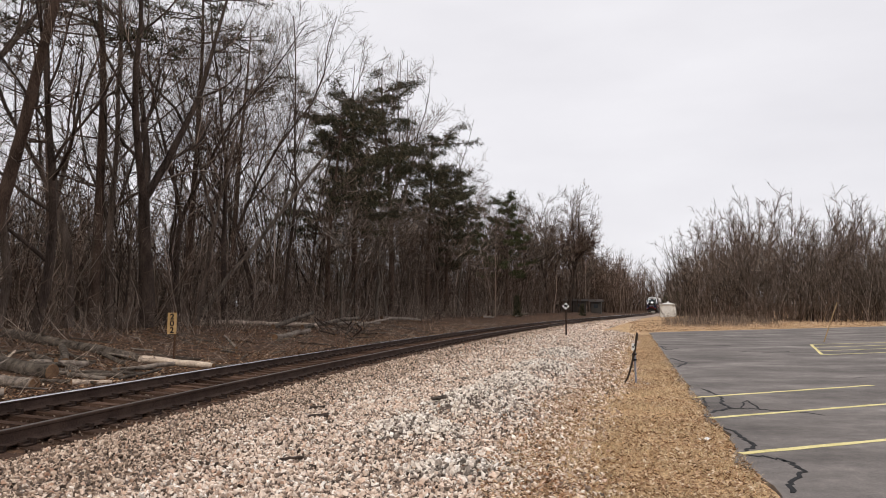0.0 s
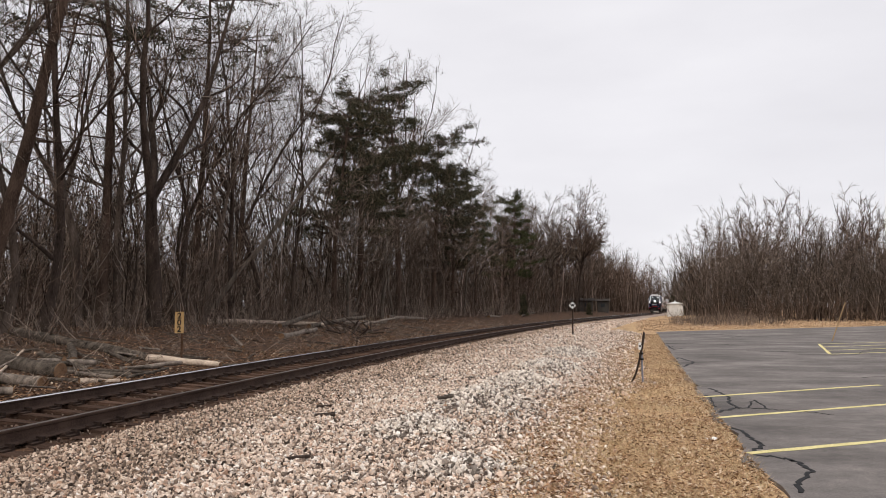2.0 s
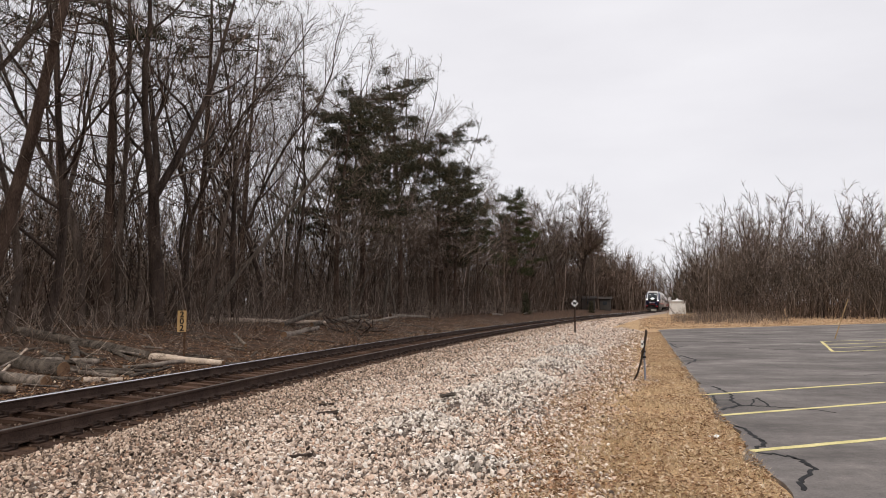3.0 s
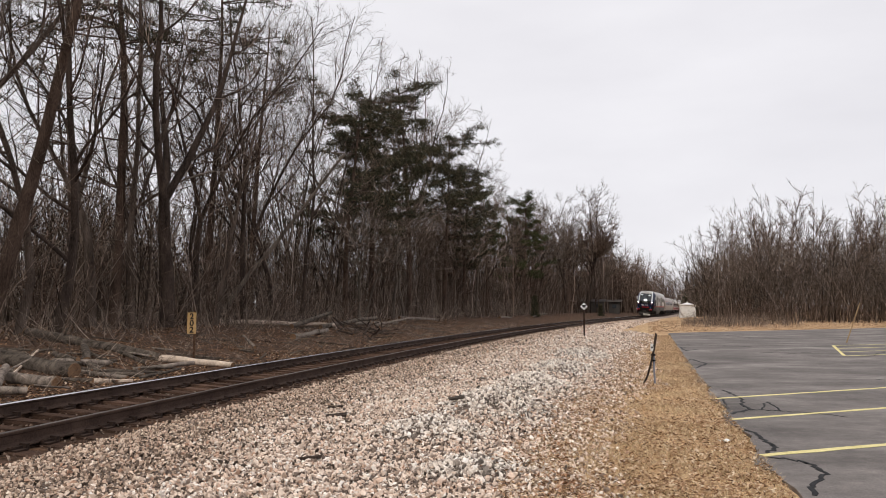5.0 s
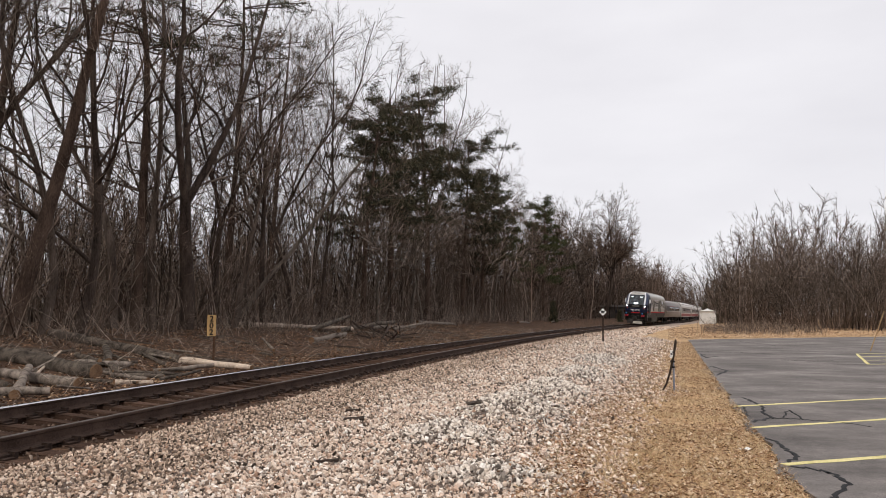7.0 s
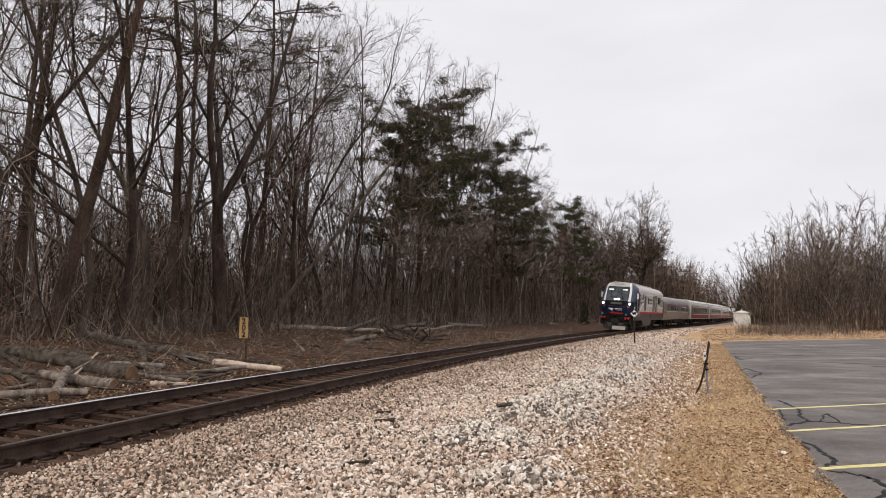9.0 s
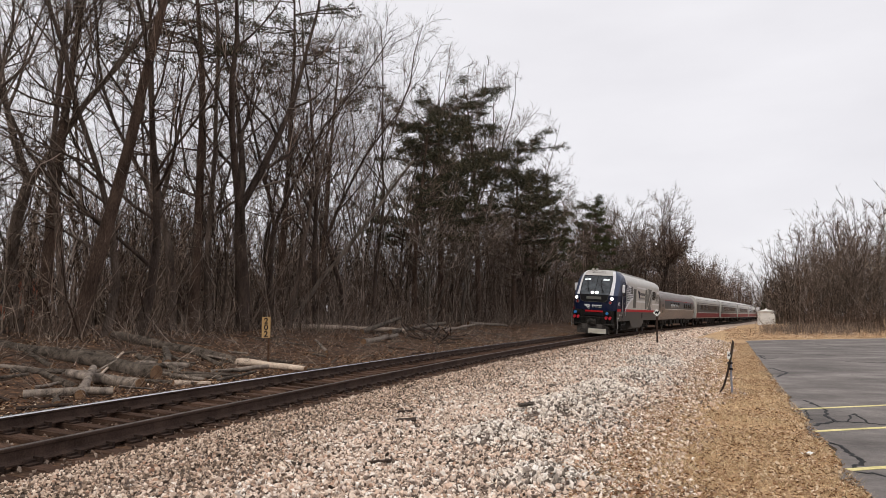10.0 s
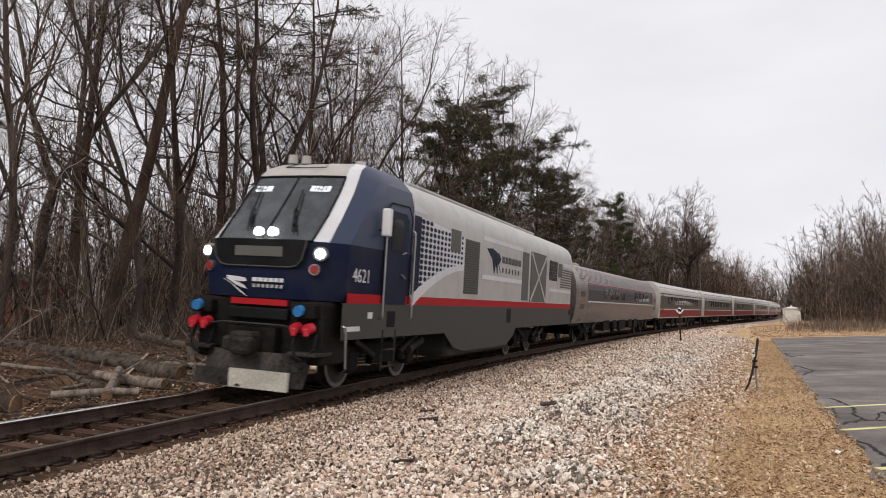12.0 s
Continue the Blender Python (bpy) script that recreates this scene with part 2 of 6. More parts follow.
HEAPS = ((0.55, 11.7, 0.75, 1.1, 0.4), (-0.35, 9.5, 0.65, 0.55, 0.27), (1.5, 15.2, 0.65, 1.4, 0.32), (2.7, 19.7, 0.75, 1.8, 0.26), (0.15, 7.6, 0.55, 0.45, 0.15), (4.2, 26.0, 0.8, 2.4, 0.2))


def ground_z(x, y):
    x, y = np.atleast_1d(x).astype(float), np.atleast_1d(y).astype(float)
    off, s = beside(x, y)
    bank = np.interp(off, [-60, -14, -10, -7.5, -4.6, -2.6, -1.6, -1.2, 1.2, 1.5, 2.2, 60], [1.1, 0.85, 0.7, 0.35, 0.0, -0.03, 0.03, -0.01, -0.08, -0.04, -0.02, 0.0])
    z = bank + np.where(off < -3.5, 0.09 * waves(x, y, 1.1, 3) * np.clip((-3.5 - off) / 3, 0, 1), 0)
    rough = np.clip((off - 2.4) / 1.5, 0, 1) * np.clip((lot_edge(y) - 0.4 - x) / 1.0, 0, 1)
    z = z + rough * (0.05 * waves(x, y, 2.2, 5) + 0.022 * waves(x, y, 6.5, 6))
    for cx, cy, rx, ry, h in HEAPS:
        z = z + h * np.exp(-((x - cx) / rx) ** 2 - ((y - cy) / ry) ** 2)
    far = np.clip((y - 0.45 * x - 48) / 20, 0, 1) * np.clip((off - 5) / 4, 0, 1)
    z = z - 0.06 * np.clip((x - lot_edge(y) - 0.05) / 0.2, 0, 1) * (y < 47 + 0.66 * (x - 13.6)) * (y < 75)
    return z + far * (0.22 + 0.14 * waves(x, y, 0.5, 8))


def gz(x, y):
    return float(ground_z(x, y)[0])


# ---------------------------------------------------------------- mesh helpers
def link_mesh(name, verts, faces, mat, parent=None, label="", smooth=False):
    me = bpy.data.meshes.new(name)
    me.from_pydata([tuple(v) for v in verts], [], [tuple(f) for f in faces])
    me.materials.append(mat)
    if smooth:
        me.polygons.foreach_set("use_smooth", [True] * len(me.polygons))
    ob = new(name, me)
    if parent is not None:
        ob.parent = parent
    if label:
        ob["label"] = label
    return ob


def bulk_mesh(name, verts, tris, mat, parent=None, smooth=False):
    """A large triangle mesh straight from arrays."""
    me = bpy.data.meshes.new(name)
    verts, tris = np.asarray(verts, np.float32), np.asarray(tris, np.int32)
    me.vertices.add(len(verts))
    me.vertices.foreach_set("co", verts.ravel())
    me.loops.add(tris.size)
    me.loops.foreach_set("vertex_index", tris.ravel())
    me.polygons.add(len(tris))
    me.polygons.foreach_set("loop_start", np.arange(0, tris.size, 3, dtype=np.int32))
    me.polygons.foreach_set("use_smooth", np.full(len(tris), smooth))
    me.update(calc_edges=True)
    me.materials.append(mat)
    ob = new(name, me)
    if parent is not None:
        ob.parent = parent
    return ob


def part(name, bm, mat, parent, label="", smooth=False):
    me = bpy.data.meshes.new(name)
    bm.normal_update()
    bm.to_mesh(me)
    bm.free()
    me.materials.append(mat)
    if smooth:
        me.polygons.foreach_set("use_smooth", [True] * len(me.polygons))
    ob = new(name, me)
    ob.parent = parent
    if label:
        ob["label"] = label
    return ob


def box(bm, x0, x1, y0, y1, z0, z1, bevel=0.0):
    g = bmesh.ops.create_cube(bm, size=1.0, matrix=Matrix.Translation(((x0 + x1) / 2, (y0 + y1) / 2, (z0 + z1) / 2)) @ Matrix.Diagonal((x1 - x0, y1 - y0, z1 - z0, 1)))
    if bevel:
        edges = {e for v in g["verts"] for e in v.link_edges}
        bmesh.ops.bevel(bm, geom=list(edges), offset=bevel, segments=2, affect="EDGES", profile=0.5)
    return bm


def tube_between(bm, a, b, r0, r1=None, sides=10, caps=True):
    a, b = Vector(a), Vector(b)
    r1 = r0 if r1 is None else r1
    q = (b - a).to_track_quat("Z", "Y").to_matrix().to_4x4()
    m = Matrix.Translation((a + b) / 2) @ q
    bmesh.ops.create_cone(bm, cap_ends=caps, segments=sides, radius1=r0, radius2=max(r1, 1e-4), depth=(b - a).length, matrix=m)
    return bm


def thing(name, m=None, label="", category="", group="", kind=""):
    ob = new(name)
    if m is not None:
        ob.matrix_basis = m
    return tagged(ob, label, category, group, kind)


# ---------------------------------------------------------------- ground
def build_ground():
    xs = np.unique(np.concatenate([np.linspace(-900, -60, 12), np.linspace(-60, -22, 20), np.arange(-22, 26, 0.3), np.linspace(26, 110, 40), np.linspace(110, 1000, 12)]))
    ys = np.unique(np.concatenate([np.linspace(-300, -8, 10), np.linspace(-8, 4, 20), np.arange(4, 45, 0.3), np.linspace(45, 130, 85), np.linspace(130, 420, 60), np.linspace(420, 1800, 10)]))
    gx, gy = np.meshgrid(xs, ys)
    x, y = gx.ravel(), gy.ravel()
    z = ground_z(x, y)
    nx, ny = len(xs), len(ys)
    i = (np.arange(ny - 1)[:, None] * nx + np.arange(nx - 1)[None, :]).ravel()
    quads = np.stack([i, i + 1, i + nx + 1, i + nx], 1)
    ob = link_mesh("ground", np.stack([x, y, z], 1), quads.tolist(), GROUND, smooth=True)
    off, s = beside(x, y)
    gravel = np.clip((grass_edge(y) - x) * 0.8 + 0.5, 0, 1) * np.clip((off + 2.6) * 1.2, 0, 1)
    shoulder = np.clip((4.6 - off) * 0.4 + 0.5, 0, 1) * np.clip((off + 2.6) * 1.2, 0, 1)
    k = np.clip((y - 42) / 22, 0, 1)
    gravel = gravel * (1 - k) + shoulder * k
    dirt = np.maximum(np.clip((-2.2 - off) * 0.9 + 0.3, 0, 1), 0.7 * (abs(off) < 1.3))
    # painted gap shade under the near stones, fading out by y = 58
    gap_shade = np.clip((58 - y) / 18, 0, 0.85)
    for nm, val in (("gravel", gravel), ("dirt", dirt), ("gap_shade", gap_shade)):
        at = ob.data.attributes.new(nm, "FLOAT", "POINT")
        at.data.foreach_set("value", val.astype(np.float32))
    tagged(ob, "uneven ground of pale ballast, dry grass and leaf-strewn dirt", "ground", kind="structure")


def build_lot():
    """Asphalt slab with a ragged edge, painted stall lines and tar-filled cracks on it."""
    rnd = random.Random(4)
    ys = np.arange(-20, 49.6, 0.35)
    edge = [(lot_edge(y) + rnd.uniform(-0.05, 0.07) + 0.06 * math.sin(y * 2.1), y) for y in ys]
    far = [(13.6 + k * 3.0, 49.6 + k * 2.0 + rnd.uniform(-0.1, 0.1)) for k in range(1, 20)]
    pts = edge + far + [(75, 60), (75, -20)]
    bm = bmesh.new()
    top = [bm.verts.new((a, b, 0.006)) for a, b in pts]
    low = [bm.verts.new((a + (0.02 if i < len(edge) else 0), b, -0.12)) for i, (a, b) in enumerate(pts)]
    bm.faces.new(top[::-1])
    for i in range(len(pts)):
        j = (i + 1) % len(pts)
        bm.faces.new((top[i], top[j], low[j], low[i]))
    bmesh.ops.recalc_face_normals(bm, faces=bm.faces)
    lot = thing("parking_lot", label="cracked grey asphalt parking lot with faded yellow stall lines", category="parking lot", kind="structure")
    part("asphalt", bm, ASPHALT, lot)

    def stripe(pts, w, mat, nm, z):
        b = bmesh.new()
        prev = None
        for k, (px, py) in enumerate(pts):
            a, c = pts[max(k - 1, 0)], pts[min(k + 1, len(pts) - 1)]
            d = Vector((c[0] - a[0], c[1] - a[1])).normalized()
            ww = w * rnd.uniform(0.8, 1.15) / 2
            row = [b.verts.new((px - d.y * ww, py + d.x * ww, z)), b.verts.new((px + d.y * ww, py - d.x * ww, z))]
            if prev:
                b.faces.new((prev[0], prev[1], row[1], row[0]))
            prev = row
        bmesh.ops.recalc_face_normals(b, faces=b.faces)
        r = bmesh.ops.extrude_face_region(b, geom=list(b.faces))
        bmesh.ops.translate(b, verts=[v for v in r["geom"] if isinstance(v, bmesh.types.BMVert)], vec=(0, 0, -0.003))
        part(nm, b, mat, lot)

    for a, c in (((4.49, 13.62), (9.04, 15.84)), ((3.95, 11.13), (8.9, 13.4)), ((3.33, 8.45), (8.4, 10.55)), ((2.75, 5.8), (7.8, 8.0))):
        stripe([(a[0] + (c[0] - a[0]) * k / 14, a[1] + (c[1] - a[1]) * k / 14 + rnd.uniform(-0.012, 0.012)) for k in range(15)], 0.115, LINE, "stall_line", 0.0115)
    for a, c in (((16.39, 33.33), (13.21, 26.1)), ((13.21, 26.1), (21.2, 29.7)), ((14.2, 28.4), (22.2, 32.1)), ((15.3, 30.9), (23.3, 34.6)), ((16.39, 33.33), (24.4, 37.0))):
        stripe([(a[0] + (c[0] - a[0]) * k / 8, a[1] + (c[1] - a[1]) * k / 8) for k in range(9)], 0.11, LINE, "hatched_bay_line", 0.0115)

    def crack(x, y, ang, n, step, w):
        pts = []
        for _ in range(n):
            pts.append((x, y))
            ang += rnd.uniform(-0.55, 0.55)
            x, y = x + math.cos(ang) * step, y + math.sin(ang) * step
        stripe(pts, w, CRACK, "crack", 0.0105)

    for w, way in (
            (0.05, ((5.22, 15.14), (5.13, 14.25), (5.02, 13.55), (4.72, 12.68), (4.67, 12.26), (5.06, 12.12))),
            (0.04, ((4.76, 13.97), (4.54, 12.98), (4.35, 12.32), (4.22, 12.46))),
            (0.06, ((4.15, 11.67), (4.42, 11.99), (4.67, 12.26))),
            (0.05, ((3.75, 10.30), (3.87, 10.02), (3.74, 9.46), (3.71, 9.00), (3.45, 8.58))),
            (0.05, ((3.39, 8.38), (3.62, 8.17), (3.66, 7.91))),
            (0.05, ((3.63, 7.91), (3.63, 7.51), (3.24, 7.12), (3.08, 6.69))),
            (0.07, ((6.51, 22.25), (7.39, 24.24), (7.25, 22.26), (6.39, 20.57), (6.38, 21.80))),
            (0.07, ((9.24, 31.69), (8.59, 28.75), (9.41, 29.95))),
            (0.03, ((4.84, 12.26), (5.37, 13.30), (5.25, 12.69), (5.08, 12.06))),
            (0.03, ((5.08, 12.06), (5.51, 11.93), (5.80, 11.44))),
            (0.07, ((11.14, 28.07), (11.90, 27.38), (12.98, 28.11)))):
        pts = []
        for a, c in zip(way, way[1:]):
            n = 6
            pts += [(a[0] + (c[0] - a[0]) * k / n + rnd.uniform(-0.03, 0.03), a[1] + (c[1] - a[1]) * k / n + rnd.uniform(-0.07, 0.07)) for k in range(n)]
        stripe(pts + [way[-1]], w, CRACK, "crack", 0.0105)
    for c in ((8.9, 30.4, 1.0, 14, 0.3, 0.05), (9.5, 33.5, 0.3, 12, 0.3, 0.05), (12, 26, 0.2, 24, 0.3, 0.03), (9.5, 17.4, 0.9, 14, 0.3, 0.02), (15, 40, 0.4, 30, 0.4, 0.04), (7.5, 12.3, 0.5, 12, 0.2, 0.02)):
        crack(*c)


def sweep(s_list, profile, mat, name, parent, off, smooth=False):
    """A section (across, up) carried along the track at an offset."""
    verts, faces = [], []
    n = len(profile)
    for s in s_list:
        h = float(heading(s))
        right = Vector((math.cos(h), -math.sin(h), -CANT / GAUGE))
        base = on_line(s, off)
        for a, u in profile:
            verts.append(base + right * a + Vector((0, 0, u)))
    for k in range(len(s_list) - 1):
        for j in range(n):
            a, b = k * n + j, k * n + (j + 1) % n
            faces.append((a, b, b + n, a + n))
    return link_mesh(name, verts, faces, mat, parent, smooth=smooth)


def build_track():
    track = thing("railway_track", label="single curved railway track, rusty rails on worn wooden ties", category="railway track", kind="structure")
    s_list = list(np.arange(-30, 60, 1.0)) + list(np.arange(60, 420, 4.0))
    foot = [(-0.076, -0.186), (0.076, -0.186), (0.076, -0.172), (0.02, -0.155), (0.009, -0.14), (0.009, -0.05), (0.034, -0.036), (0.037, -0.008), (0.03, -0.001),
            (-0.03, -0.001), (-0.037, -0.008), (-0.034, -0.036), (-0.009, -0.05), (-0.009, -0.14), (-0.02, -0.155), (-0.076, -0.172)]
    head = [(-0.028, -0.003), (0.028, -0.003), (0.026, 0.0015), (-0.026, 0.0015)]
    # far rail's head, widened over the gauge corner to thicken its painted glint
    bright = [(-0.03, -0.003), (0.039, -0.014), (0.036, -0.002), (0.028, 0.002), (-0.026, 0.002)]
    for off in (-GAUGE / 2, GAUGE / 2):
        rail = sweep(s_list, foot, RAIL, "rail", track, off)
        sweep(s_list, head if off > 0 else bright, RAIL_TOP_NO_GLINT if off > 0 else RAIL_TOP_GLINT, "running_surface", rail, off)
    rnd = random.Random(9)
    meshes = []
    for k in range(5):
        bm = box(bmesh.new(), -1.3, 1.3, -0.115, 0.115, -0.17, 0.0, 0.012)
        for v in bm.verts:
            v.co += Vector((rnd.uniform(-0.02, 0.02), rnd.uniform(-0.012, 0.012), rnd.uniform(-0.008, 0.004)))
        me = bpy.data.meshes.new("tie")
        bm.to_mesh(me)
        bm.free()
        me.materials.append(TIE)
        meshes.append(me)
    bm = bmesh.new()
    box(bm, -0.19, 0.19, -0.09, 0.09, 0.0, 0.018)
    for sx in (-1, 1):
        tube_between(bm, (sx * 0.1, -0.05, 0.015), (sx * 0.1, -0.05, 0.05), 0.018, 0.022, 6)
        box(bm, sx * 0.095 - 0.03, sx * 0.095 + 0.03, -0.1, 0.1, 0.02, 0.045)
        box(bm, sx * 0.12 - 0.05, sx * 0.12 + 0.05, 0.075, 0.125, -0.02, 0.07)
    plate = bpy.data.meshes.new("tie_plate")
    bm.to_mesh(plate)
    bm.free()
    plate.materials.append(IRON)
    s, n = -14.0, 0
    rest_v, rest_f = [], []
    while s < 260:
        h = float(heading(s))
        m = Matrix.Translation(on_line(s, 0) + Vector((0, 0, -0.2))) @ Euler((0, math.atan2(CANT, GAUGE), -h)).to_matrix().to_4x4() @ pose(rnd.uniform(-0.05, 0.05), 0, rnd.uniform(-0.012, 0.004), 0, 0, rnd.uniform(-1.5, 1.5))
        if n < 140:
            tie = new("tie", meshes[n % 5])
            tie.parent, tie.matrix_basis = track, m
            for off in (-GAUGE / 2, GAUGE / 2):
                p = new("tie_plate", plate)
                p.parent, p.matrix_basis = tie, pose(off, 0, 0.002)
        else:
            base = len(rest_v)
            for x in (-1.3, 1.3):
                for y in (-0.115, 0.115):
                    for z in (-0.17, 0):
                        rest_v.append(m @ Vector((x, y, z)))
            rest_f += [tuple(base + i for i in f) for f in ((0, 1, 3, 2), (4, 6, 7, 5), (0, 4, 5, 1), (2, 3, 7, 6), (1, 5, 7, 3), (0, 2, 6, 4))]
        s += 0.53 if n < 140 else 1.0
        n += 1
    tagged(link_mesh("far_ties", rest_v, rest_f, TIE, track), kind="stuff")


# near rail's head: same steel off the glint, dimmed by colour
RAIL_TOP_NO_GLINT = mottled("rail_head_no_glint", (0.09, 0.075, 0.066), (0.24, 0.21, 0.19), 20, 0.4, 0.8, (1, 1, 1), 0.1)
build_ground()
build_lot()
build_track()


# ---------------------------------------------------------------- trees
class Wood:
    """Collects tapered branches as triangle tubes."""

    def __init__(self):
        self.v, self.t, self.n, self.c = [], [], 0, []

    def tube(self, pts, radii, sides):
        pts = np.asarray(pts, float)
        d = np.empty_like(pts)
        d[1:-1] = pts[2:] - pts[:-2]
        d[0], d[-1] = pts[1] - pts[0], pts[-1] - pts[-2]
        d /= np.sqrt((d * d).sum(1))[:, None] + 1e-9
        ref = np.array([0.31, 0.95, 0.05]) if abs(d[0, 2]) > 0.8 else np.array([0.0, 0.0, 1.0])
        a = np.cross(d, ref)
        a /= np.linalg.norm(a, axis=1)[:, None] + 1e-9
        b = np.cross(d, a)
        ang = np.arange(sides) * 2 * math.pi / sides
        ring = np.cos(ang)[None, :, None] * a[:, None] + np.sin(ang)[None, :, None] * b[:, None]
        v = pts[:, None] + ring * np.asarray(radii)[:, None, None]
        k, j = np.arange(len(pts) - 1)[:, None] * sides, np.arange(sides)[None, :]
        p, q = (k + j).ravel(), (k + (j + 1) % sides).ravel()
        t = np.concatenate([np.stack([p, q, q + sides], 1), np.stack([p, q + sides, p + sides], 1)])
        self.v.append(v.reshape(-1, 3))
        self.t.append(t + self.n)
        self.n += len(pts) * sides

    def cone(self, a, b, r):
        """A twig: three long triangles to a point."""
        self.c.append((*a, *b, r))

    def close(self):
        if not self.c:
            return
        k = np.array(self.c, float)
        a, b, r = k[:, :3], k[:, 3:6], k[:, 6:]
        d = b - a
        u = np.cross(d, (0.3, 0.5, 0.81))
        u *= r / (np.linalg.norm(u, axis=1)[:, None] + 1e-9)
        w = np.cross(d, u)
        w *= r / (np.linalg.norm(w, axis=1)[:, None] + 1e-9)
        v = np.stack([a + u, a - 0.5 * u + 0.87 * w, a - 0.5 * u - 0.87 * w, b], 1)
        t = np.array([[0, 1, 3], [1, 2, 3], [2, 0, 3]])[None] + 4 * np.arange(len(k))[:, None, None] + self.n
        self.v.append(v.reshape(-1, 3))
        self.t.append(t.reshape(-1, 3))
        self.n += 4 * len(k)
        self.c = []

    def mesh(self, name, mat, parent=None, smooth=False):
        self.close()
        return bulk_mesh(name, np.concatenate(self.v), np.concatenate(self.t), mat, parent, smooth)


def bough(rng, start, way, length, r, steps, wobble, lift):
    pts, w = [np.array(start)], np.array(way, float)
    w /= np.linalg.norm(w)
    for _ in range(steps):
        w = w + rng.normal(0, wobble, 3) + np.array([0, 0, lift])
        w /= np.linalg.norm(w)
        pts.append(pts[-1] + w * length / steps)
    return np.array(pts), np.linspace(r, r * 0.35, steps + 1)


def side_way(rng, d, spread):
    """A direction that leaves d by about spread radians."""
    n = rng.normal(0, 1, 3)
    x, y, z = d[1] * n[2] - d[2] * n[1], d[2] * n[0] - d[0] * n[2], d[0] * n[1] - d[1] * n[0]
    q = math.sin(spread) / (math.sqrt(x * x + y * y + z * z) + 1e-9)
    c = math.cos(spread)
    return np.array((d[0] * c + x * q, d[1] * c + y * q, d[2] * c + z * q))


def bare_tree(seed, height, r, first=0.3, limbs=14, spread=0.7, reach=0.42, lean=(0, 0), forks=1, fine=1.0, bark=None, twig=None, wob=0.085, fat=0.95, lift=0.09):
    """A leafless broadleaf tree at the origin: trunk with limbs, and a crown of branchlets and twigs."""
    rng = np.random.RandomState(seed)
    trunk, crown = Wood(), Wood()
    stems = []
    base, br = bough(rng, (0, 0, -0.15), (lean[0], lean[1], 1), height * (1 if forks == 1 else 0.3), r, 9, wob, 0.03)
    br[0] *= 1.35
    if forks == 1:
        stems.append((base, br * np.linspace(1, 0.5, len(br))))
        trunk.tube(base, stems[0][1], 9)
    else:
        br = np.linspace(r * 1.3, r * 0.85, len(br))
        trunk.tube(base, br, 10)
        for k in range(forks):
            a = 6.28 * k / forks + rng.uniform(0, 1)
            w = np.array([math.cos(a) * 0.35 + lean[0], math.sin(a) * 0.35 + lean[1], 1.0])
            p, q = bough(rng, base[-1] - np.array([0, 0, 0.1]), w, height * rng.uniform(0.62, 0.75), r * 0.7, 8, wob * 1.2, 0.05)
            q *= np.linspace(1, 0.5, len(q))
            trunk.tube(p, q, 8)
            stems.append((p, q))
    for pts, rad in stems:
        n1 = max(4, int(limbs / len(stems)))
        for i in range(n1):
            f = first + (0.98 - first) * (i + rng.uniform(0, 0.9)) / n1
            if forks > 1:
                f = max(0.12, f - 0.28 * (1 - f))
            k = f * (len(pts) - 1)
            a, fr = int(k), k - int(k)
            p0 = pts[a] * (1 - fr) + pts[min(a + 1, len(pts) - 1)] * fr
            rr = np.interp(k, range(len(rad)), rad)
            d = pts[min(a + 1, len(pts) - 1)] - pts[a]
            d /= np.linalg.norm(d) + 1e-9
            length = height * reach * (1.05 - 0.75 * f) * rng.uniform(0.6, 1.15)
            l1, q1 = bough(rng, p0, side_way(rng, d, spread * rng.uniform(0.7, 1.3)), length, min(rr * 0.55, 0.02 + length * 0.016), 6, 0.13, lift)
            trunk.tube(l1, q1, 5)
            n2 = max(3, int(length * 1.9 * fine))
            for j in range(n2):
                f2 = rng.uniform(0.2, 1.0)
                k2 = f2 * 6
                a2 = min(int(k2), 5)
                p2 = l1[a2] + (l1[a2 + 1] - l1[a2]) * (k2 - a2)
                d2 = l1[a2 + 1] - l1[a2]
                d2 /= np.linalg.norm(d2) + 1e-9
                len2 = length * 0.5 * (1.15 - 0.6 * f2) * rng.uniform(0.5, 1.2)
                l2, q2 = bough(rng, p2, side_way(rng, d2, rng.uniform(0.4, 0.9)), len2, max(0.009, np.interp(k2, range(7), q1) * 0.55), 4, 0.16, lift * 0.7)
                crown.tube(l2, q2 * fat, 3)
                for m3 in range(max(2, int(len2 * 4.2 * fine))):
                    f3 = rng.uniform(0.15, 1.0)
                    k3 = f3 * 4
                    a3 = min(int(k3), 3)
                    p3 = l2[a3] + (l2[a3 + 1] - l2[a3]) * (k3 - a3)
                    d3 = l2[a3 + 1] - l2[a3]
                    d3 /= np.linalg.norm(d3) + 1e-9
                    len3 = min(1.3, 0.3 + len2 * 0.5) * rng.uniform(0.5, 1.2)
                    w3 = side_way(rng, d3, rng.uniform(0.35, 0.9)) + np.array([0, 0, lift * 1.6])
                    e3 = p3 + w3 * len3
                    crown.cone(p3, e3, 0.0085 * fat)
                    for m4 in range(int(2.4 * fine + rng.uniform(0, 1))):
                        g = rng.uniform(0.25, 0.9)
                        p4 = p3 + (e3 - p3) * g
                        crown.cone(p4, p4 + (side_way(rng, w3 / np.linalg.norm(w3), rng.uniform(0.4, 0.9)) + np.array([0, 0, 0.15])) * len3 * rng.uniform(0.35, 0.7), 0.006 * fat)
    return trunk, crown, (bark or BARK), (twig or TWIG)


def tuft(rng, verts, tris, centre, size, count):
    """A clump of needle sprays: thin crossing slivers."""
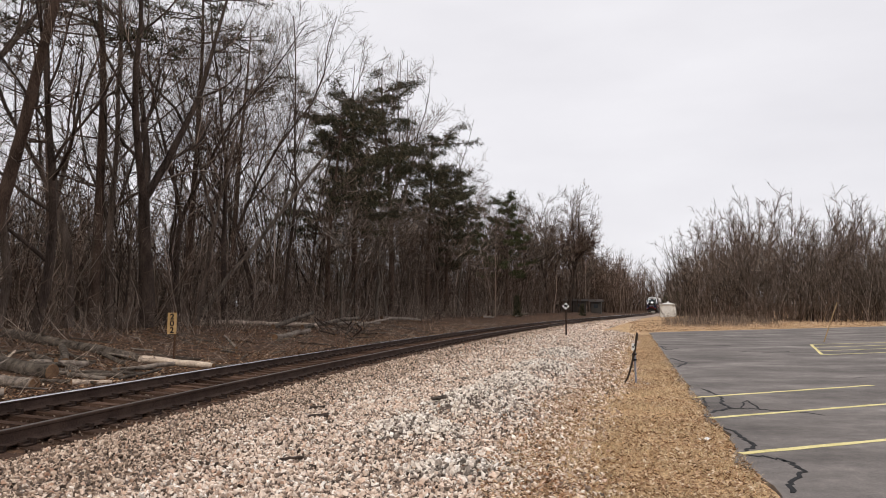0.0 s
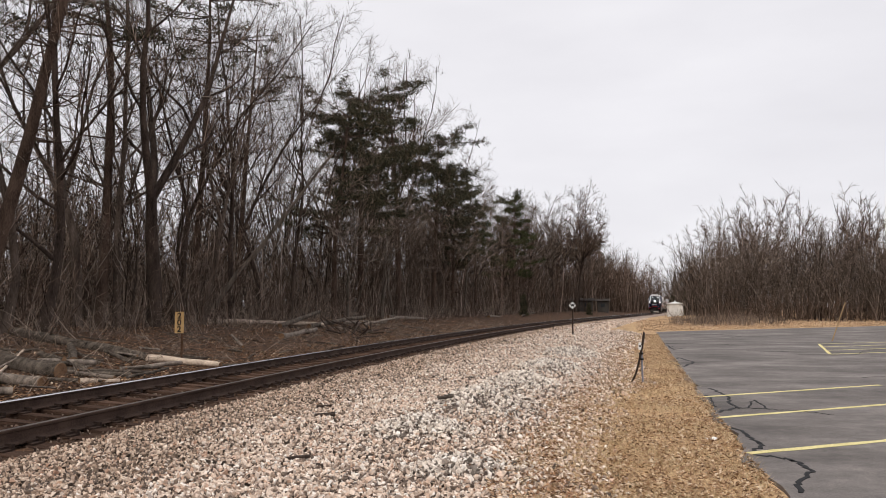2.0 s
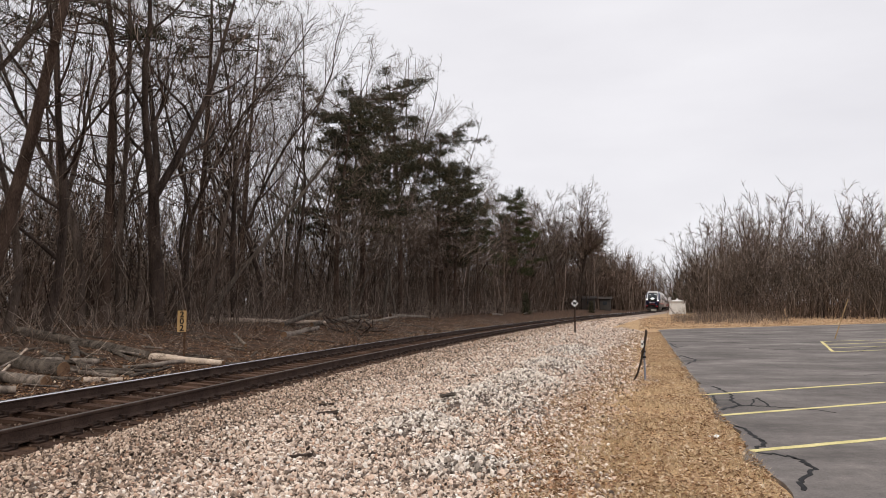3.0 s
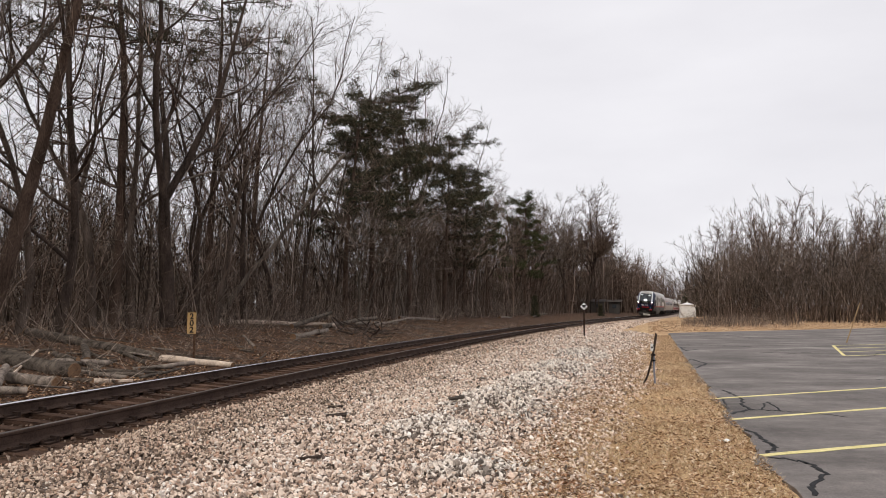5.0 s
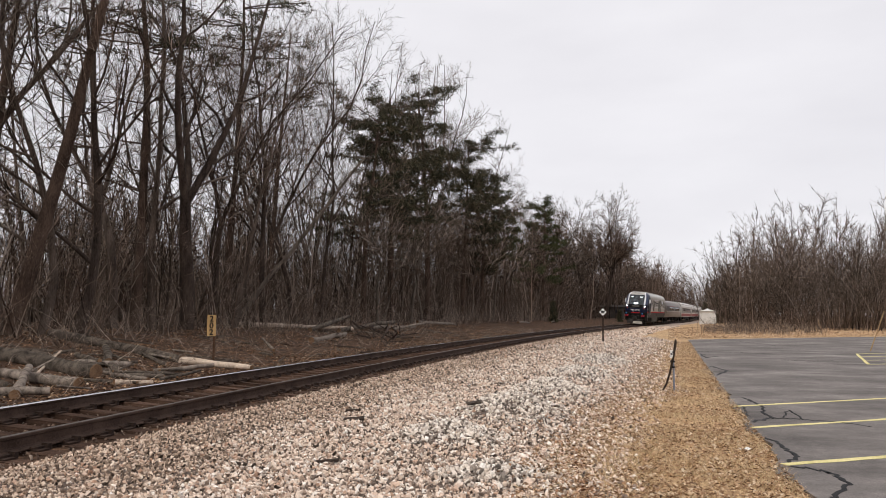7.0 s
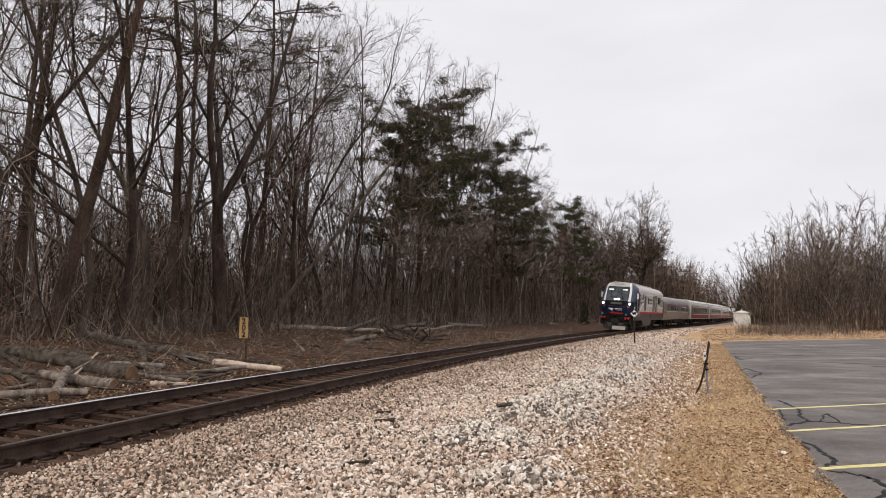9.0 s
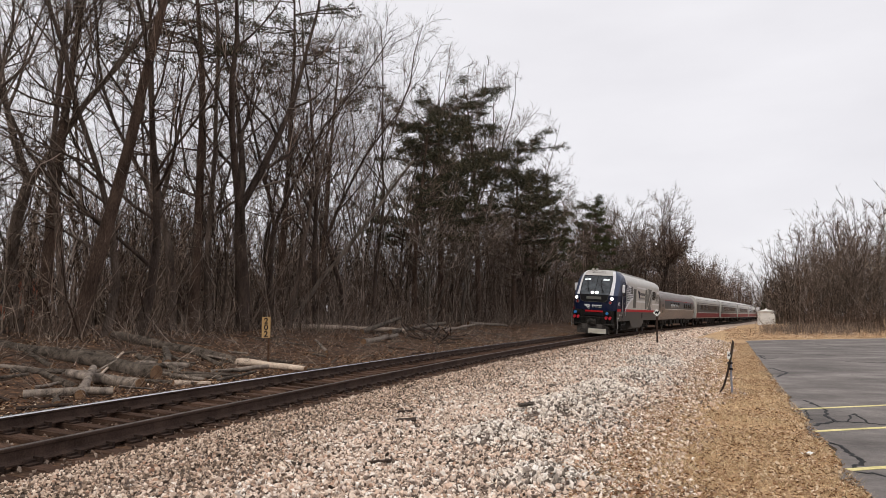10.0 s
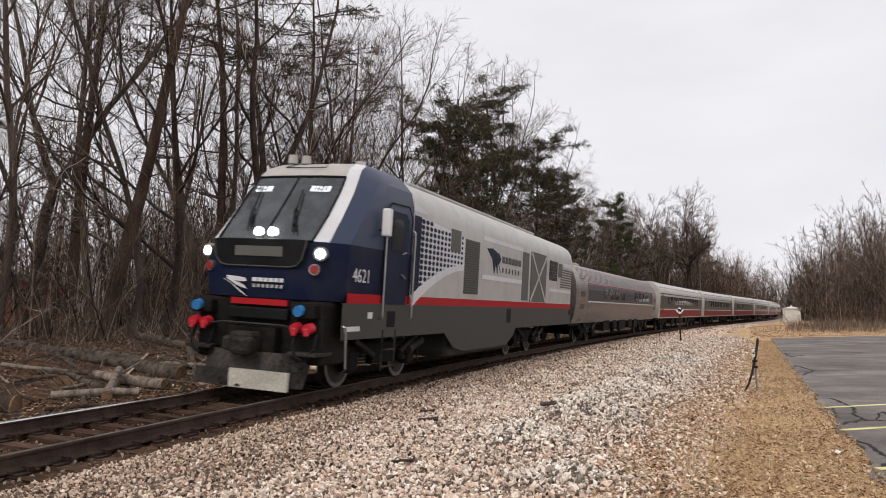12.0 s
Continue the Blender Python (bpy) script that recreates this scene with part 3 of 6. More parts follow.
    c = centre + rng.normal(0, size * 0.42, (count, 3)) * np.array([1, 1, 0.55])
    d = rng.normal(0, 1, (count, 3)) + np.array([0, 0, 0.35])
    d /= np.linalg.norm(d, axis=1)[:, None]
    u = np.cross(d, rng.normal(0, 1, (count, 3)))
    u /= np.linalg.norm(u, axis=1)[:, None] + 1e-9
    L = rng.uniform(0.12, 0.3, (count, 1))
    w = rng.uniform(0.018, 0.04, (count, 1))
    v = np.stack([c - d * L * 0.4 - u * w, c - d * L * 0.4 + u * w, c + d * L], 1).reshape(-1, 3)
    verts.append(v)
    tris.append(count)


def pine_tree(seed, height, r, first=0.45, whorls=16, reach=0.26, lean=(0, 0), dense=1.0, needle=None, droop=0.0, dead=0.25, flat=0.6, clump=0.34):
    """A pine: straight trunk, dead lower limbs, flat layered needle crown above."""
    rng = np.random.RandomState(seed)
    trunk, crown = Wood(), Wood()
    base, br = bough(rng, (0, 0, -0.15), (lean[0], lean[1], 1), height, r, 11, 0.018, 0.01)
    br = np.linspace(r * 1.1, r * 0.16, len(br))
    trunk.tube(base, br, 10)
    nv, nt = [], []
    for i in range(whorls):
        f = dead + (0.99 - dead) * (i + rng.uniform(0, 0.6)) / whorls
        k = f * 11
        a = min(int(k), 10)
        p0 = base[a] + (base[a + 1] - base[a]) * (k - a)
        for j in range(rng.randint(2, 5)):
            ang = rng.uniform(0, 6.28)
            live = f > first
            length = height * reach * (((1.12 - f) / (1.12 - first)) ** flat + (0.25 if f > 0.85 else 0) if live else rng.uniform(0.3, 0.8)) * rng.uniform(0.35, 1.2)
            way = np.array([math.cos(ang), math.sin(ang), rng.uniform(-0.1, 0.35) - droop])
            l1, q1 = bough(rng, p0, way, length, min(0.05, 0.012 + length * 0.011), 5, 0.1, 0.03)
            trunk.tube(l1, q1, 4)
            for m2 in range(int(5 + length * 3)):
                f2 = rng.uniform(0.25, 1.0)
                k2 = f2 * 5
                a2 = min(int(k2), 4)
                p2 = l1[a2] + (l1[a2 + 1] - l1[a2]) * (k2 - a2)
                d2 = l1[a2 + 1] - l1[a2]
                d2 /= np.linalg.norm(d2)
                w2 = side_way(rng, d2, rng.uniform(0.4, 1.0)) * rng.uniform(0.25, 0.75) * (0.5 + 0.25 * length)
                w2[2] *= 0.4
                crown.cone(p2, p2 + w2, 0.009)
                if live:
                    tuft(rng, nv, nt, p2 + w2 * 0.9, clump, int(20 * dense))
                elif rng.uniform() < 0.9:
                    crown.cone(p2 + w2 * 0.5, p2 + w2 * 0.5 + rng.normal(0, 0.25, 3), 0.006)
    needles = (np.concatenate(nv), np.arange(3 * sum(nt)).reshape(-1, 3)) if nv else None
    return trunk, crown, needles, (needle or NEEDLE)


def plant(kind, at, name, label, made, turn=0.0, group="", size=1.0):
    t = thing(name, pose(at[0], at[1], gz(at[0], at[1]) - 0.05, 0, 0, turn), label, "tree", group)
    t.scale = (size, size, size)
    if kind == "bare":
        trunk, crown, bark, twig = made
        trunk.mesh("trunk", bark, t, True)
        crown.mesh("crown", twig, t)
    else:
        trunk, crown, needles, mat = made
        trunk.mesh("trunk", BARK_PINE, t, True)
        tagged(crown.mesh("twigwork", TWIG, t), kind="stuff")
        if needles is not None:
            bulk_mesh("crown", needles[0], needles[1], mat, t)
    return t


# ---------------------------------------------------------------- the train
NAVY = plain("navy_paint", (0.006, 0.0105, 0.037), 0.5, 0.0, 0.5)
# navy with the lighter look of the sloped cab facet put into its colour
NAVY_SKYLIT = plain("navy_paint_skylit", (0.024, 0.038, 0.085), 0.45, 0.0, 0.4)
SILVER = plain("silver_grey_paint", (0.52, 0.505, 0.475), 0.42, 0.1, 0.5)
ROOF_GREY = plain("roof_grey_paint", (0.47, 0.45, 0.425), 0.55, 0.0, 0.8)
SKIRT = plain("dark_grey_paint", (0.07, 0.068, 0.063), 0.5, 0.0, 0.6)
PANEL = plain("grey_vent_panel", (0.13, 0.128, 0.118), 0.55, 0.0, 0.5)
WHITE = plain("white_paint", (0.72, 0.72, 0.74), 0.4, 0.0, 0.3)
RED = plain("red_paint", (0.42, 0.011, 0.018), 0.55, 0.0, 0.4)
BLACK = plain("black_paint", (0.006, 0.006, 0.007), 0.6, 0.0, 0.4)
UNDER = mottled("grimy_running_gear", (0.004, 0.004, 0.004), (0.026, 0.023, 0.02), 6, 0.8, 0.1)
GEAR = mottled("grey_gear", (0.012, 0.011, 0.01), (0.07, 0.063, 0.056), 8, 0.7, 0.2)
PLOW = mottled("scuffed_plow_steel", (0.01, 0.009, 0.008), (0.09, 0.08, 0.074), 5, 0.6, 0.3)
PLOW_PALE = mottled("scraped_pale_plate", (0.35, 0.33, 0.28), (0.68, 0.65, 0.58), 7, 0.6)
BLUE_CAP = plain("blue_cap", (0.03, 0.2, 0.5), 0.4)
RED_CAP = plain("red_cap", (0.5, 0.012, 0.03), 0.45)
RED_LENS = plain("red_lens", (0.3, 0.02, 0.02), 0.15)
STEEL = mottled("bare_steel", (0.3, 0.3, 0.3), (0.5, 0.5, 0.5), 12, 0.35, 0.9)
WHEEL_STEEL = mottled("wheel_steel", (0.03, 0.028, 0.026), (0.1, 0.09, 0.085), 9, 0.6, 0.5)
WHEEL_RIM = mottled("worn_wheel_rim", (0.12, 0.11, 0.105), (0.28, 0.27, 0.26), 9, 0.5, 0.4)
STAINLESS = mottled("stainless_fluting", (0.2, 0.175, 0.165), (0.36, 0.32, 0.3), 2.5, 0.38, 0.75, (1, 0.2, 1), 0.05)
MAROON = plain("dull_maroon_paint", (0.24, 0.016, 0.024), 0.5, 0.0, 0.6)
BAND = plain("slate_window_band", (0.034, 0.036, 0.045), 0.4, 0.0, 0.5)
BAND_GREY = plain("dark_grey_window_band", (0.04, 0.038, 0.038), 0.4, 0.0, 0.5)
LAMP_ON = glowing("headlight_glow", (1.0, 0.97, 0.9), 40)
LAMP_SIDE = glowing("ditch_light_glow", (1.0, 0.97, 0.9), 12)
LAMP_SOFT = glowing("number_board_glow", (0.9, 0.95, 1.0), 0.35)


def glass_material(name, tint, rough):
    m, nodes, links, b = material(name, rough)
    b.inputs["Base Color"].default_value = (*tint, 1)
    b.inputs["Coat Weight"].default_value = 0.3
    v = coords(nodes, links)
    n = noise_tex(nodes, links, v, 2.0, 3)
    links.new(ramp(nodes, links, n, [(0.35, tuple(0.5 * c for c in tint)), (0.65, tuple(2.2 * c for c in tint))]), b.inputs["Base Color"])
    return m


GLASS = glass_material("dark_tinted_glass", (0.02, 0.024, 0.027), 0.06)
GLASS_CAR = glass_material("dark_car_window", (0.02, 0.022, 0.026), 0.08)


def shade(ob, angle=32):
    ob.data.polygons.foreach_set("use_smooth", [True] * len(ob.data.polygons))
    ob.data.set_sharp_from_angle(angle=radians(angle))
    return ob


def plate_yz(name, pts, x, mat, parent, depth=0.008, label=""):
    """A flat piece on a side wall: outline in (y, z), at x, thickened outwards."""
    bm = bmesh.new()
    out = math.copysign(depth, x)
    a = [bm.verts.new((x + out, y, z)) for y, z in pts]
    b = [bm.verts.new((x - out * 0.3, y, z)) for y, z in pts]
    bm.faces.new(a)
    for i in range(len(pts)):
        j = (i + 1) % len(pts)
        bm.faces.new((a[i], a[j], b[j], b[i]))
    bmesh.ops.recalc_face_normals(bm, faces=bm.faces)
    return part(name, bm, mat, parent, label)


def plate_xz(name, pts, y, mat, parent, depth=0.012, label=""):
    """A flat piece on the front: outline in (x, z)."""
    bm = bmesh.new()
    a = [bm.verts.new((x, y + depth, z)) for x, z in pts]
    b = [bm.verts.new((x, y - depth, z)) for x, z in pts]
    bm.faces.new(a)
    for i in range(len(pts)):
        j = (i + 1) % len(pts)
        bm.faces.new((a[i], a[j], b[j], b[i]))
    bmesh.ops.recalc_face_normals(bm, faces=bm.faces)
    return part(name, bm, mat, parent, label)


def rect(y0, y1, z0, z1):
    return [(y0, z0), (y1, z0), (y1, z1), (y0, z1)]


def rods(name, runs, r, mat, parent, label=""):
    bm = bmesh.new()
    for run in runs:
        for a, b in zip(run, run[1:]):
            tube_between(bm, a, b, r, r, 8)
    return part(name, bm, mat, parent, label)


def disc(name, at, way, r, depth, mat, parent, sides=20, label=""):
    a = Vector(at)
    return part(name, tube_between(bmesh.new(), a, a + Vector(way).normalized() * depth, r, r * 0.94, sides), mat, parent, label)


def lettering(name, text, size, m, mat, parent, bold=0.0):
    c = bpy.data.curves.new(name, "FONT")
    c.body, c.size, c.extrude, c.align_x, c.align_y = text, size, 0.003, "CENTER", "CENTER"
    c.offset = bold
    tmp = bpy.data.objects.new(name, c)
    me = bpy.data.meshes.new_from_object(tmp)
    bpy.data.objects.remove(tmp)
    me.materials.clear()
    me.materials.append(mat)
    ob = new(name, me)
    ob.parent, ob.matrix_basis = parent, m
    return ob


def wheelset(parent, y, r, name="wheelset"):
    """An axle with two flanged wheels that turns as one."""
    ax = new(name)
    ax.parent, ax.matrix_basis = parent, pose(0, y, r)
    part("axle", tube_between(bmesh.new(), (-0.72, 0, 0), (0.72, 0, 0), 0.09, 0.09, 10), UNDER, ax)
    for sx in (-1, 1):
        bm = bmesh.new()
        tube_between(bm, (sx * 0.69, 0, 0), (sx * 0.815, 0, 0), r, r * 0.985, 28)
        tube_between(bm, (sx * 0.675, 0, 0), (sx * 0.69, 0, 0), r + 0.028, r + 0.02, 28)
        tube_between(bm, (sx * 0.81, 0, 0), (sx * 0.86, 0, 0), 0.16, 0.12, 14)
        w = part("wheel", bm, WHEEL_STEEL, ax)
        bm = bmesh.new()
        n = 28
        ring = [[bm.verts.new((sx * (0.822 + 0.004 * k), q * math.cos(6.2832 * i / n), q * math.sin(6.2832 * i / n))) for i in range(n)] for k, q in enumerate((r * 0.985, r * 0.83))]
        for i in range(n):
            bm.faces.new((ring[0][i], ring[0][(i + 1) % n], ring[1][(i + 1) % n], ring[1][i]))
        part("rim", bm, WHEEL_RIM, w)
    return ax


def truck(parent, yc, base, r, detail=True):
    """A bogie frame with axle boxes, springs and dampers."""
    bm = bmesh.new()
    for sx in (-1, 1):
        box(bm, sx * 1.02 - 0.09, sx * 1.02 + 0.09, yc - base / 2 - 0.55, yc + base / 2 + 0.55, 0.62, 0.86, 0.03)
        box(bm, sx * 1.02 - 0.1, sx * 1.02 + 0.1, yc - 0.5, yc + 0.5, 0.42, 0.7, 0.03)
    box(bm, -1.0, 1.0, yc - 0.35, yc + 0.35, 0.5, 0.95, 0.02)
    frame_ = part("bogie", bm, UNDER, parent, "grimy black bogie frame")
    for sx in (-1, 1):
        for sy in (-1, 1):
            y = yc + sy * base / 2
            part("axle_box", box(bmesh.new(), sx * 1.04 - 0.13, sx * 1.04 + 0.13, y - 0.2, y + 0.2, r - 0.2, r + 0.2, 0.05), UNDER, frame_)
            if detail:
                bm = bmesh.new()
                for k in range(6):
                    tube_between(bm, (sx * 1.1, y - sy * 0.42, 0.46 + k * 0.055), (sx * 1.1, y - sy * 0.42, 0.49 + k * 0.055), 0.1, 0.1, 12)
                part("coil_spring", bm, GEAR, frame_)
                rods("damper", [[(sx * 1.2, y + sy * 0.1, 0.95), (sx * 1.2, y - sy * 0.75, 0.62)]], 0.06, GEAR, frame_)
                rods("brake_pipe", [[(sx * 1.18, y + sy * 0.3, 0.9), (sx * 1.18, y + sy * 0.32, 0.4), (sx * 1.15, y + sy * 0.55, 0.32)]], 0.022, GEAR, frame_)
    return frame_


WHEELS = []


def build_locomotive():
    lo = thing("locomotive", label="navy and silver diesel locomotive with lit headlights, on the track", category="locomotive")
    # cab shell: rows of (z, front y, windshield half width, pillar width, side x)
    rows = [(1.68, -0.34, 0.98, 0.3, 1.46), (2.1, -0.28, 1.0, 0.3, 1.5), (2.72, -0.33, 1.0, 0.24, 1.5), (3.2, -0.8, 1.02, 0.2, 1.5),
            (3.65, -1.2, 1.01, 0.19, 1.485), (3.95, -1.46, 0.97, 0.18, 1.4), (4.14, -1.66, 0.93, 0.17, 1.22), (4.28, -2.05, 0.85, 0.15, 1.03), (4.36, -2.6, 0.6, 0.12, 0.75), (4.39, -3.2, 0.25, 0.08, 0.35)]

    rows = [(z if z < 2.8 else 2.72 + (z - 2.72) * 1.09, f, wf, pw, w) for z, f, wf, pw, w in rows]

    def half(row):
        z, f, wf, pw, w = row
        return [(0, f), (wf * 0.55, f - 0.015), (wf, f - 0.09), (min(wf + pw, w - 0.03), f - 0.27), (w - (w - wf - pw) * 0.12 if w > wf + pw else w, f - 0.62), (w, min(f - 1.0, -1.5)), (w, -2.6 if z < 4.25 else -3.3), (w, -3.75)]

    grid = []
    for row in rows:
        h = half(row)
        grid.append([(x, y, row[0]) for x, y in h[::-1]] + [(-x, y, row[0]) for x, y in h[1:]])
    # columns run from +x rear (0) over the front (7) to -x rear (14)

    def patch(name, c0, c1, r0, r1, mat, label="", push=0.0):
        bm = bmesh.new()
        vs = {}
        for r in range(r0, r1 + 1):
            for c in range(c0, c1 + 1):
                vs[r, c] = bm.verts.new(Vector(grid[r][c]) + Vector((0, push, push)))
        for r in range(r0, r1):
            for c in range(c0, c1):
                bm.faces.new((vs[r, c], vs[r + 1, c], vs[r + 1, c + 1], vs[r, c + 1]))
        bmesh.ops.recalc_face_normals(bm, faces=bm.faces)
        cen = sum((f.normal.y + 0.3 * f.normal.z for f in bm.faces))
        if cen < 0:
            bmesh.ops.reverse_faces(bm, faces=bm.faces)
        return shade(part(name, bm, mat, lo, label), 25)

    patch("nose", 3, 11, 0, 2, NAVY, "navy blue nose")
    patch("windshield", 5, 9, 2, 5, GLASS, "dark raked windshield")
    patch("cab_roof", 5, 9, 5, 9, ROOF_GREY, "grey cab roof")
    for c0, nm in ((4, "a"), (9, "b")):
        patch("pillar", c0, c0 + 1, 2, 9, WHITE, "white windshield pillar")
    patch("cab_side", 0, 3, 0, 2, NAVY)
    patch("cab_side", 11, 14, 0, 2, NAVY)
    # facets above the crease get the navy with painted-in skylight
    patch("cab_upper_side", 0, 4, 2, 9, NAVY_SKYLIT, "upper cab side in navy lightened for skylight")
    patch("cab_upper_side", 10, 14, 2, 9, NAVY_SKYLIT, "upper cab side in navy lightened for skylight")
    # windshield frame, divider, wipers, number boards
    rods("windshield_frame", [[Vector(grid[r][5]) + Vector((0, 0.012, 0)) for r in range(2, 6)], [Vector(grid[r][9]) + Vector((0, 0.012, 0)) for r in range(2, 6)],
                              [Vector(grid[5][c]) + Vector((0, 0.012, 0)) for c in range(5, 10)], [Vector(grid[2][c]) + Vector((0, 0.015, 0)) for c in range(5, 10)]], 0.02, BLACK, lo)
    rods("windshield_divider", [[Vector(grid[r][7]) + Vector((0, 0.008, 0)) for r in range(2, 6)]], 0.017, BLACK, lo)

    def on_glass(x, z, out=0.03):
        zs = [r[0] for r in rows]
        f = float(np.interp(z, zs, [r[1] for r in rows]))
        return Vector((x, f - 0.09 * (abs(x) / 1.0) ** 2 + out, z + out * 0.6))

    for x in (0.45, -0.5):
        rods("wiper", [[on_glass(x - 0.14, 2.86, 0.05), on_glass(x + 0.08, 3.2, 0.06), on_glass(x + 0.22, 3.72, 0.04)], [on_glass(x - 0.06, 2.86, 0.05), on_glass(x + 0.14, 3.3, 0.06)],
                       [on_glass(x + 0.02, 3.0, 0.035), on_glass(x + 0.16, 3.36, 0.035)]], 0.014, BLACK, lo, "black windshield wiper")
    for x in (0.66, -0.6):
        bm = bmesh.new()
        q = [on_glass(x - 0.2, 3.72, 0.012), on_glass(x + 0.2, 3.72, 0.012), on_glass(x + 0.2, 3.84, 0.012), on_glass(x - 0.2, 3.84, 0.012)]
        bm.faces.new([bm.verts.new(p) for p in q])
        board = part("number_board", bm, LAMP_SOFT, lo, "lit number board")
        up = (q[3] - q[0]).normalized()
        across = Vector((-1, 0, 0))
        nrm = across.cross(up)
        mm = Matrix(((across.x, up.x, nrm.x, 0), (across.y, up.y, nrm.y, 0), (across.z, up.z, nrm.z, 0), (0, 0, 0, 1)))
        mm.translation = (q[0] + q[2]) / 2 + nrm * 0.008
        lettering("number", "4621", 0.17, mm, GEAR, board)
    # lights
    for x in (0.15, -0.15):
        p = on_glass(x, 2.87, 0.0)
        disc("headlight", p, (0, 1, 0.25), 0.086, 0.05, LAMP_ON, lo, 20, "glowing white headlight")
    for sx in (1, -1):
        bez = disc("ditch_light", (sx * 1.17, -0.47, 2.5), (sx * 0.3, 1, 0), 0.135, 0.1, STEEL, lo, 22, "round ditch light")
        disc("lens", (sx * 1.2, -0.375, 2.5), (sx * 0.3, 1, 0), 0.09, 0.012, LAMP_SIDE, bez)
        bez = disc("marker_light", (sx * 1.09, -0.43, 2.22), (sx * 0.28, 1, 0), 0.105, 0.08, STEEL, lo, 20, "round red marker light")
        disc("lens", (sx * 1.115, -0.355, 2.22), (sx * 0.28, 1, 0), 0.08, 0.012, RED_LENS, bez)
    # dark recess below the windshield
    hood = [(0.98, 2.72), (0.9, 2.38), (0.8, 2.27), (0.66, 2.24), (-0.66, 2.24), (-0.8, 2.27), (-0.9, 2.38), (-0.98, 2.72)]
    plate_xz("nose_recess", hood, -0.3, BLACK, lo, 0.03, "black panel below the windshield")
    rods("recess_trim", [[(x, -0.265, z) for x, z in hood]], 0.014, SKIRT, lo)
    plate_xz("grey_panel", [(0.5, 2.42), (-0.5, 2.42), (-0.5, 2.6), (0.5, 2.6)], -0.265, PANEL, lo, 0.01)
    # emblem: a swept fan of blades and plain bars for the wording
    for k in range(3):
        up = [(0.66 - 0.42 * e + 0.02 * k, 2.05 - 0.03 * k - 0.10 * k * e - 0.035 * e * e) for e in np.linspace(0, 1, 6)]
        dn = [(0.60 - 0.38 * e - 0.02 * k, 2.02 - 0.035 * k - 0.10 * k * e - 0.035 * e * e - 0.055 * math.sin(0.4 + 2.2 * e)) for e in np.linspace(1, 0, 6)]
        plate_xz("emblem_blade", up + dn, -0.275 + 0.002 * k, WHITE, lo, 0.006)
    for k, (w, x) in enumerate(((0.1, 0.05), (0.1, -0.07), (0.08, -0.18), (0.09, -0.29), (0.09, -0.4), (0.08, -0.51))):
        plate_xz("wording_bar", [(x + w / 2, 1.965), (x - w / 2, 1.965), (x - w / 2, 2.035), (x + w / 2, 2.035)], -0.278, WHITE, lo, 0.006)
    for k in range(7):
        x = 0.06 - 0.095 * k
        plate_xz("wording_bar", [(x + 0.025, 1.86), (x - 0.025, 1.86), (x - 0.025, 1.92), (x + 0.025, 1.92)], -0.283, SILVER, lo, 0.006)
    # main body
    prof = [(1.5, 1.68), (1.5, 2.72), (1.5, 3.2), (1.5, 3.62), (1.44, 3.86), (1.28, 4.06), (1.05, 4.2), (0.75, 4.3), (0.35, 4.35), (0, 4.36)]
    prof = [(x, z if z < 2.8 else 2.72 + (z - 2.72) * 1.09) for x, z in prof]
    ring = prof + [(-x, z) for x, z in prof[-2::-1]]
    ys = [-3.72, -3.8, -10.0, -16.0, -20.6, -21.2, -21.45]
    bm = bmesh.new()
    g = [[bm.verts.new((x * (1 if y > -21.3 else 0.96), y, z if y > -21.3 else 1.68 + (z - 1.68) * 0.97)) for x, z in ring] for y in ys]
    for a, b in zip(g, g[1:]):
        for i in range(len(ring) - 1):
            bm.faces.new((a[i], a[i + 1], b[i + 1], b[i]))
    bm.faces.new(g[-1])
    bm.faces.new(g[0][::-1])
    bmesh.ops.recalc_face_normals(bm, faces=bm.faces)
    shade(part("body", bm, SILVER, lo, "silver grey carbody"), 30)
    # roof gear
    part("roof_hatch", box(bmesh.new(), -0.7, 0.7, -17.5, -5.2, 4.46, 4.56, 0.04), ROOF_GREY, lo)
    for y in (-6.2, -9.4, -12.5, -15.8):
        part("roof_fan", tube_between(bmesh.new(), (0, y, 4.56), (0, y, 4.61), 0.55, 0.5, 24), SKIRT, lo)
    for x, y in ((0.5, -1.95), (0.25, -2.05), (-0.85, -2.3)):
        z = 4.41 if abs(x) < 0.7 else 4.33
        a = part("antenna", tube_between(bmesh.new(), (x, y, z), (x, y, z + 0.17), 0.1, 0.085, 14), ROOF_GREY, lo, "short round roof antenna")
    rods("hatch_outline", [[(0.35, -1.95, 4.4), (-0.35, -1.95, 4.4), (-0.45, -1.64, 4.27), (0.45, -1.64, 4.27), (0.35, -1.95, 4.4)]], 0.008, BLACK, lo)
    # sides
    for sx in (-1, 1):
        x = sx * 1.5
        plate_yz("red_stripe", rect(-0.9, -21.2, 1.66, 1.84), x, RED, lo, 0.01, "bright red stripe")
        plate_yz("lower_side", rect(-0.75, -21.3, 1.0, 1.66), x, SKIRT, lo, 0.006, "dark grey lower side")
        plate_yz("tank_skirt", [(-5.9, 1.0), (-6.6, 0.62), (-7.4, 0.5), (-11.4, 0.5), (-12.2, 0.8), (-12.4, 1.0)], x, SKIRT, lo, 0.006)
        plate_yz("navy_edge", [(-3.74, 1.85), (-4.15, 1.85), (-4.15, 3.6), (-3.74, 3.6)], x, NAVY, lo, 0.005)
        plate_yz("dotted_panel", [(-4.15, 1.98), (-5.2, 2.28), (-6.3, 2.52), (-7.1, 2.62), (-7.1, 3.4), (-5.9, 3.5), (-4.15, 3.6)], x, WHITE, lo, 0.004)
        bm = bmesh.new()
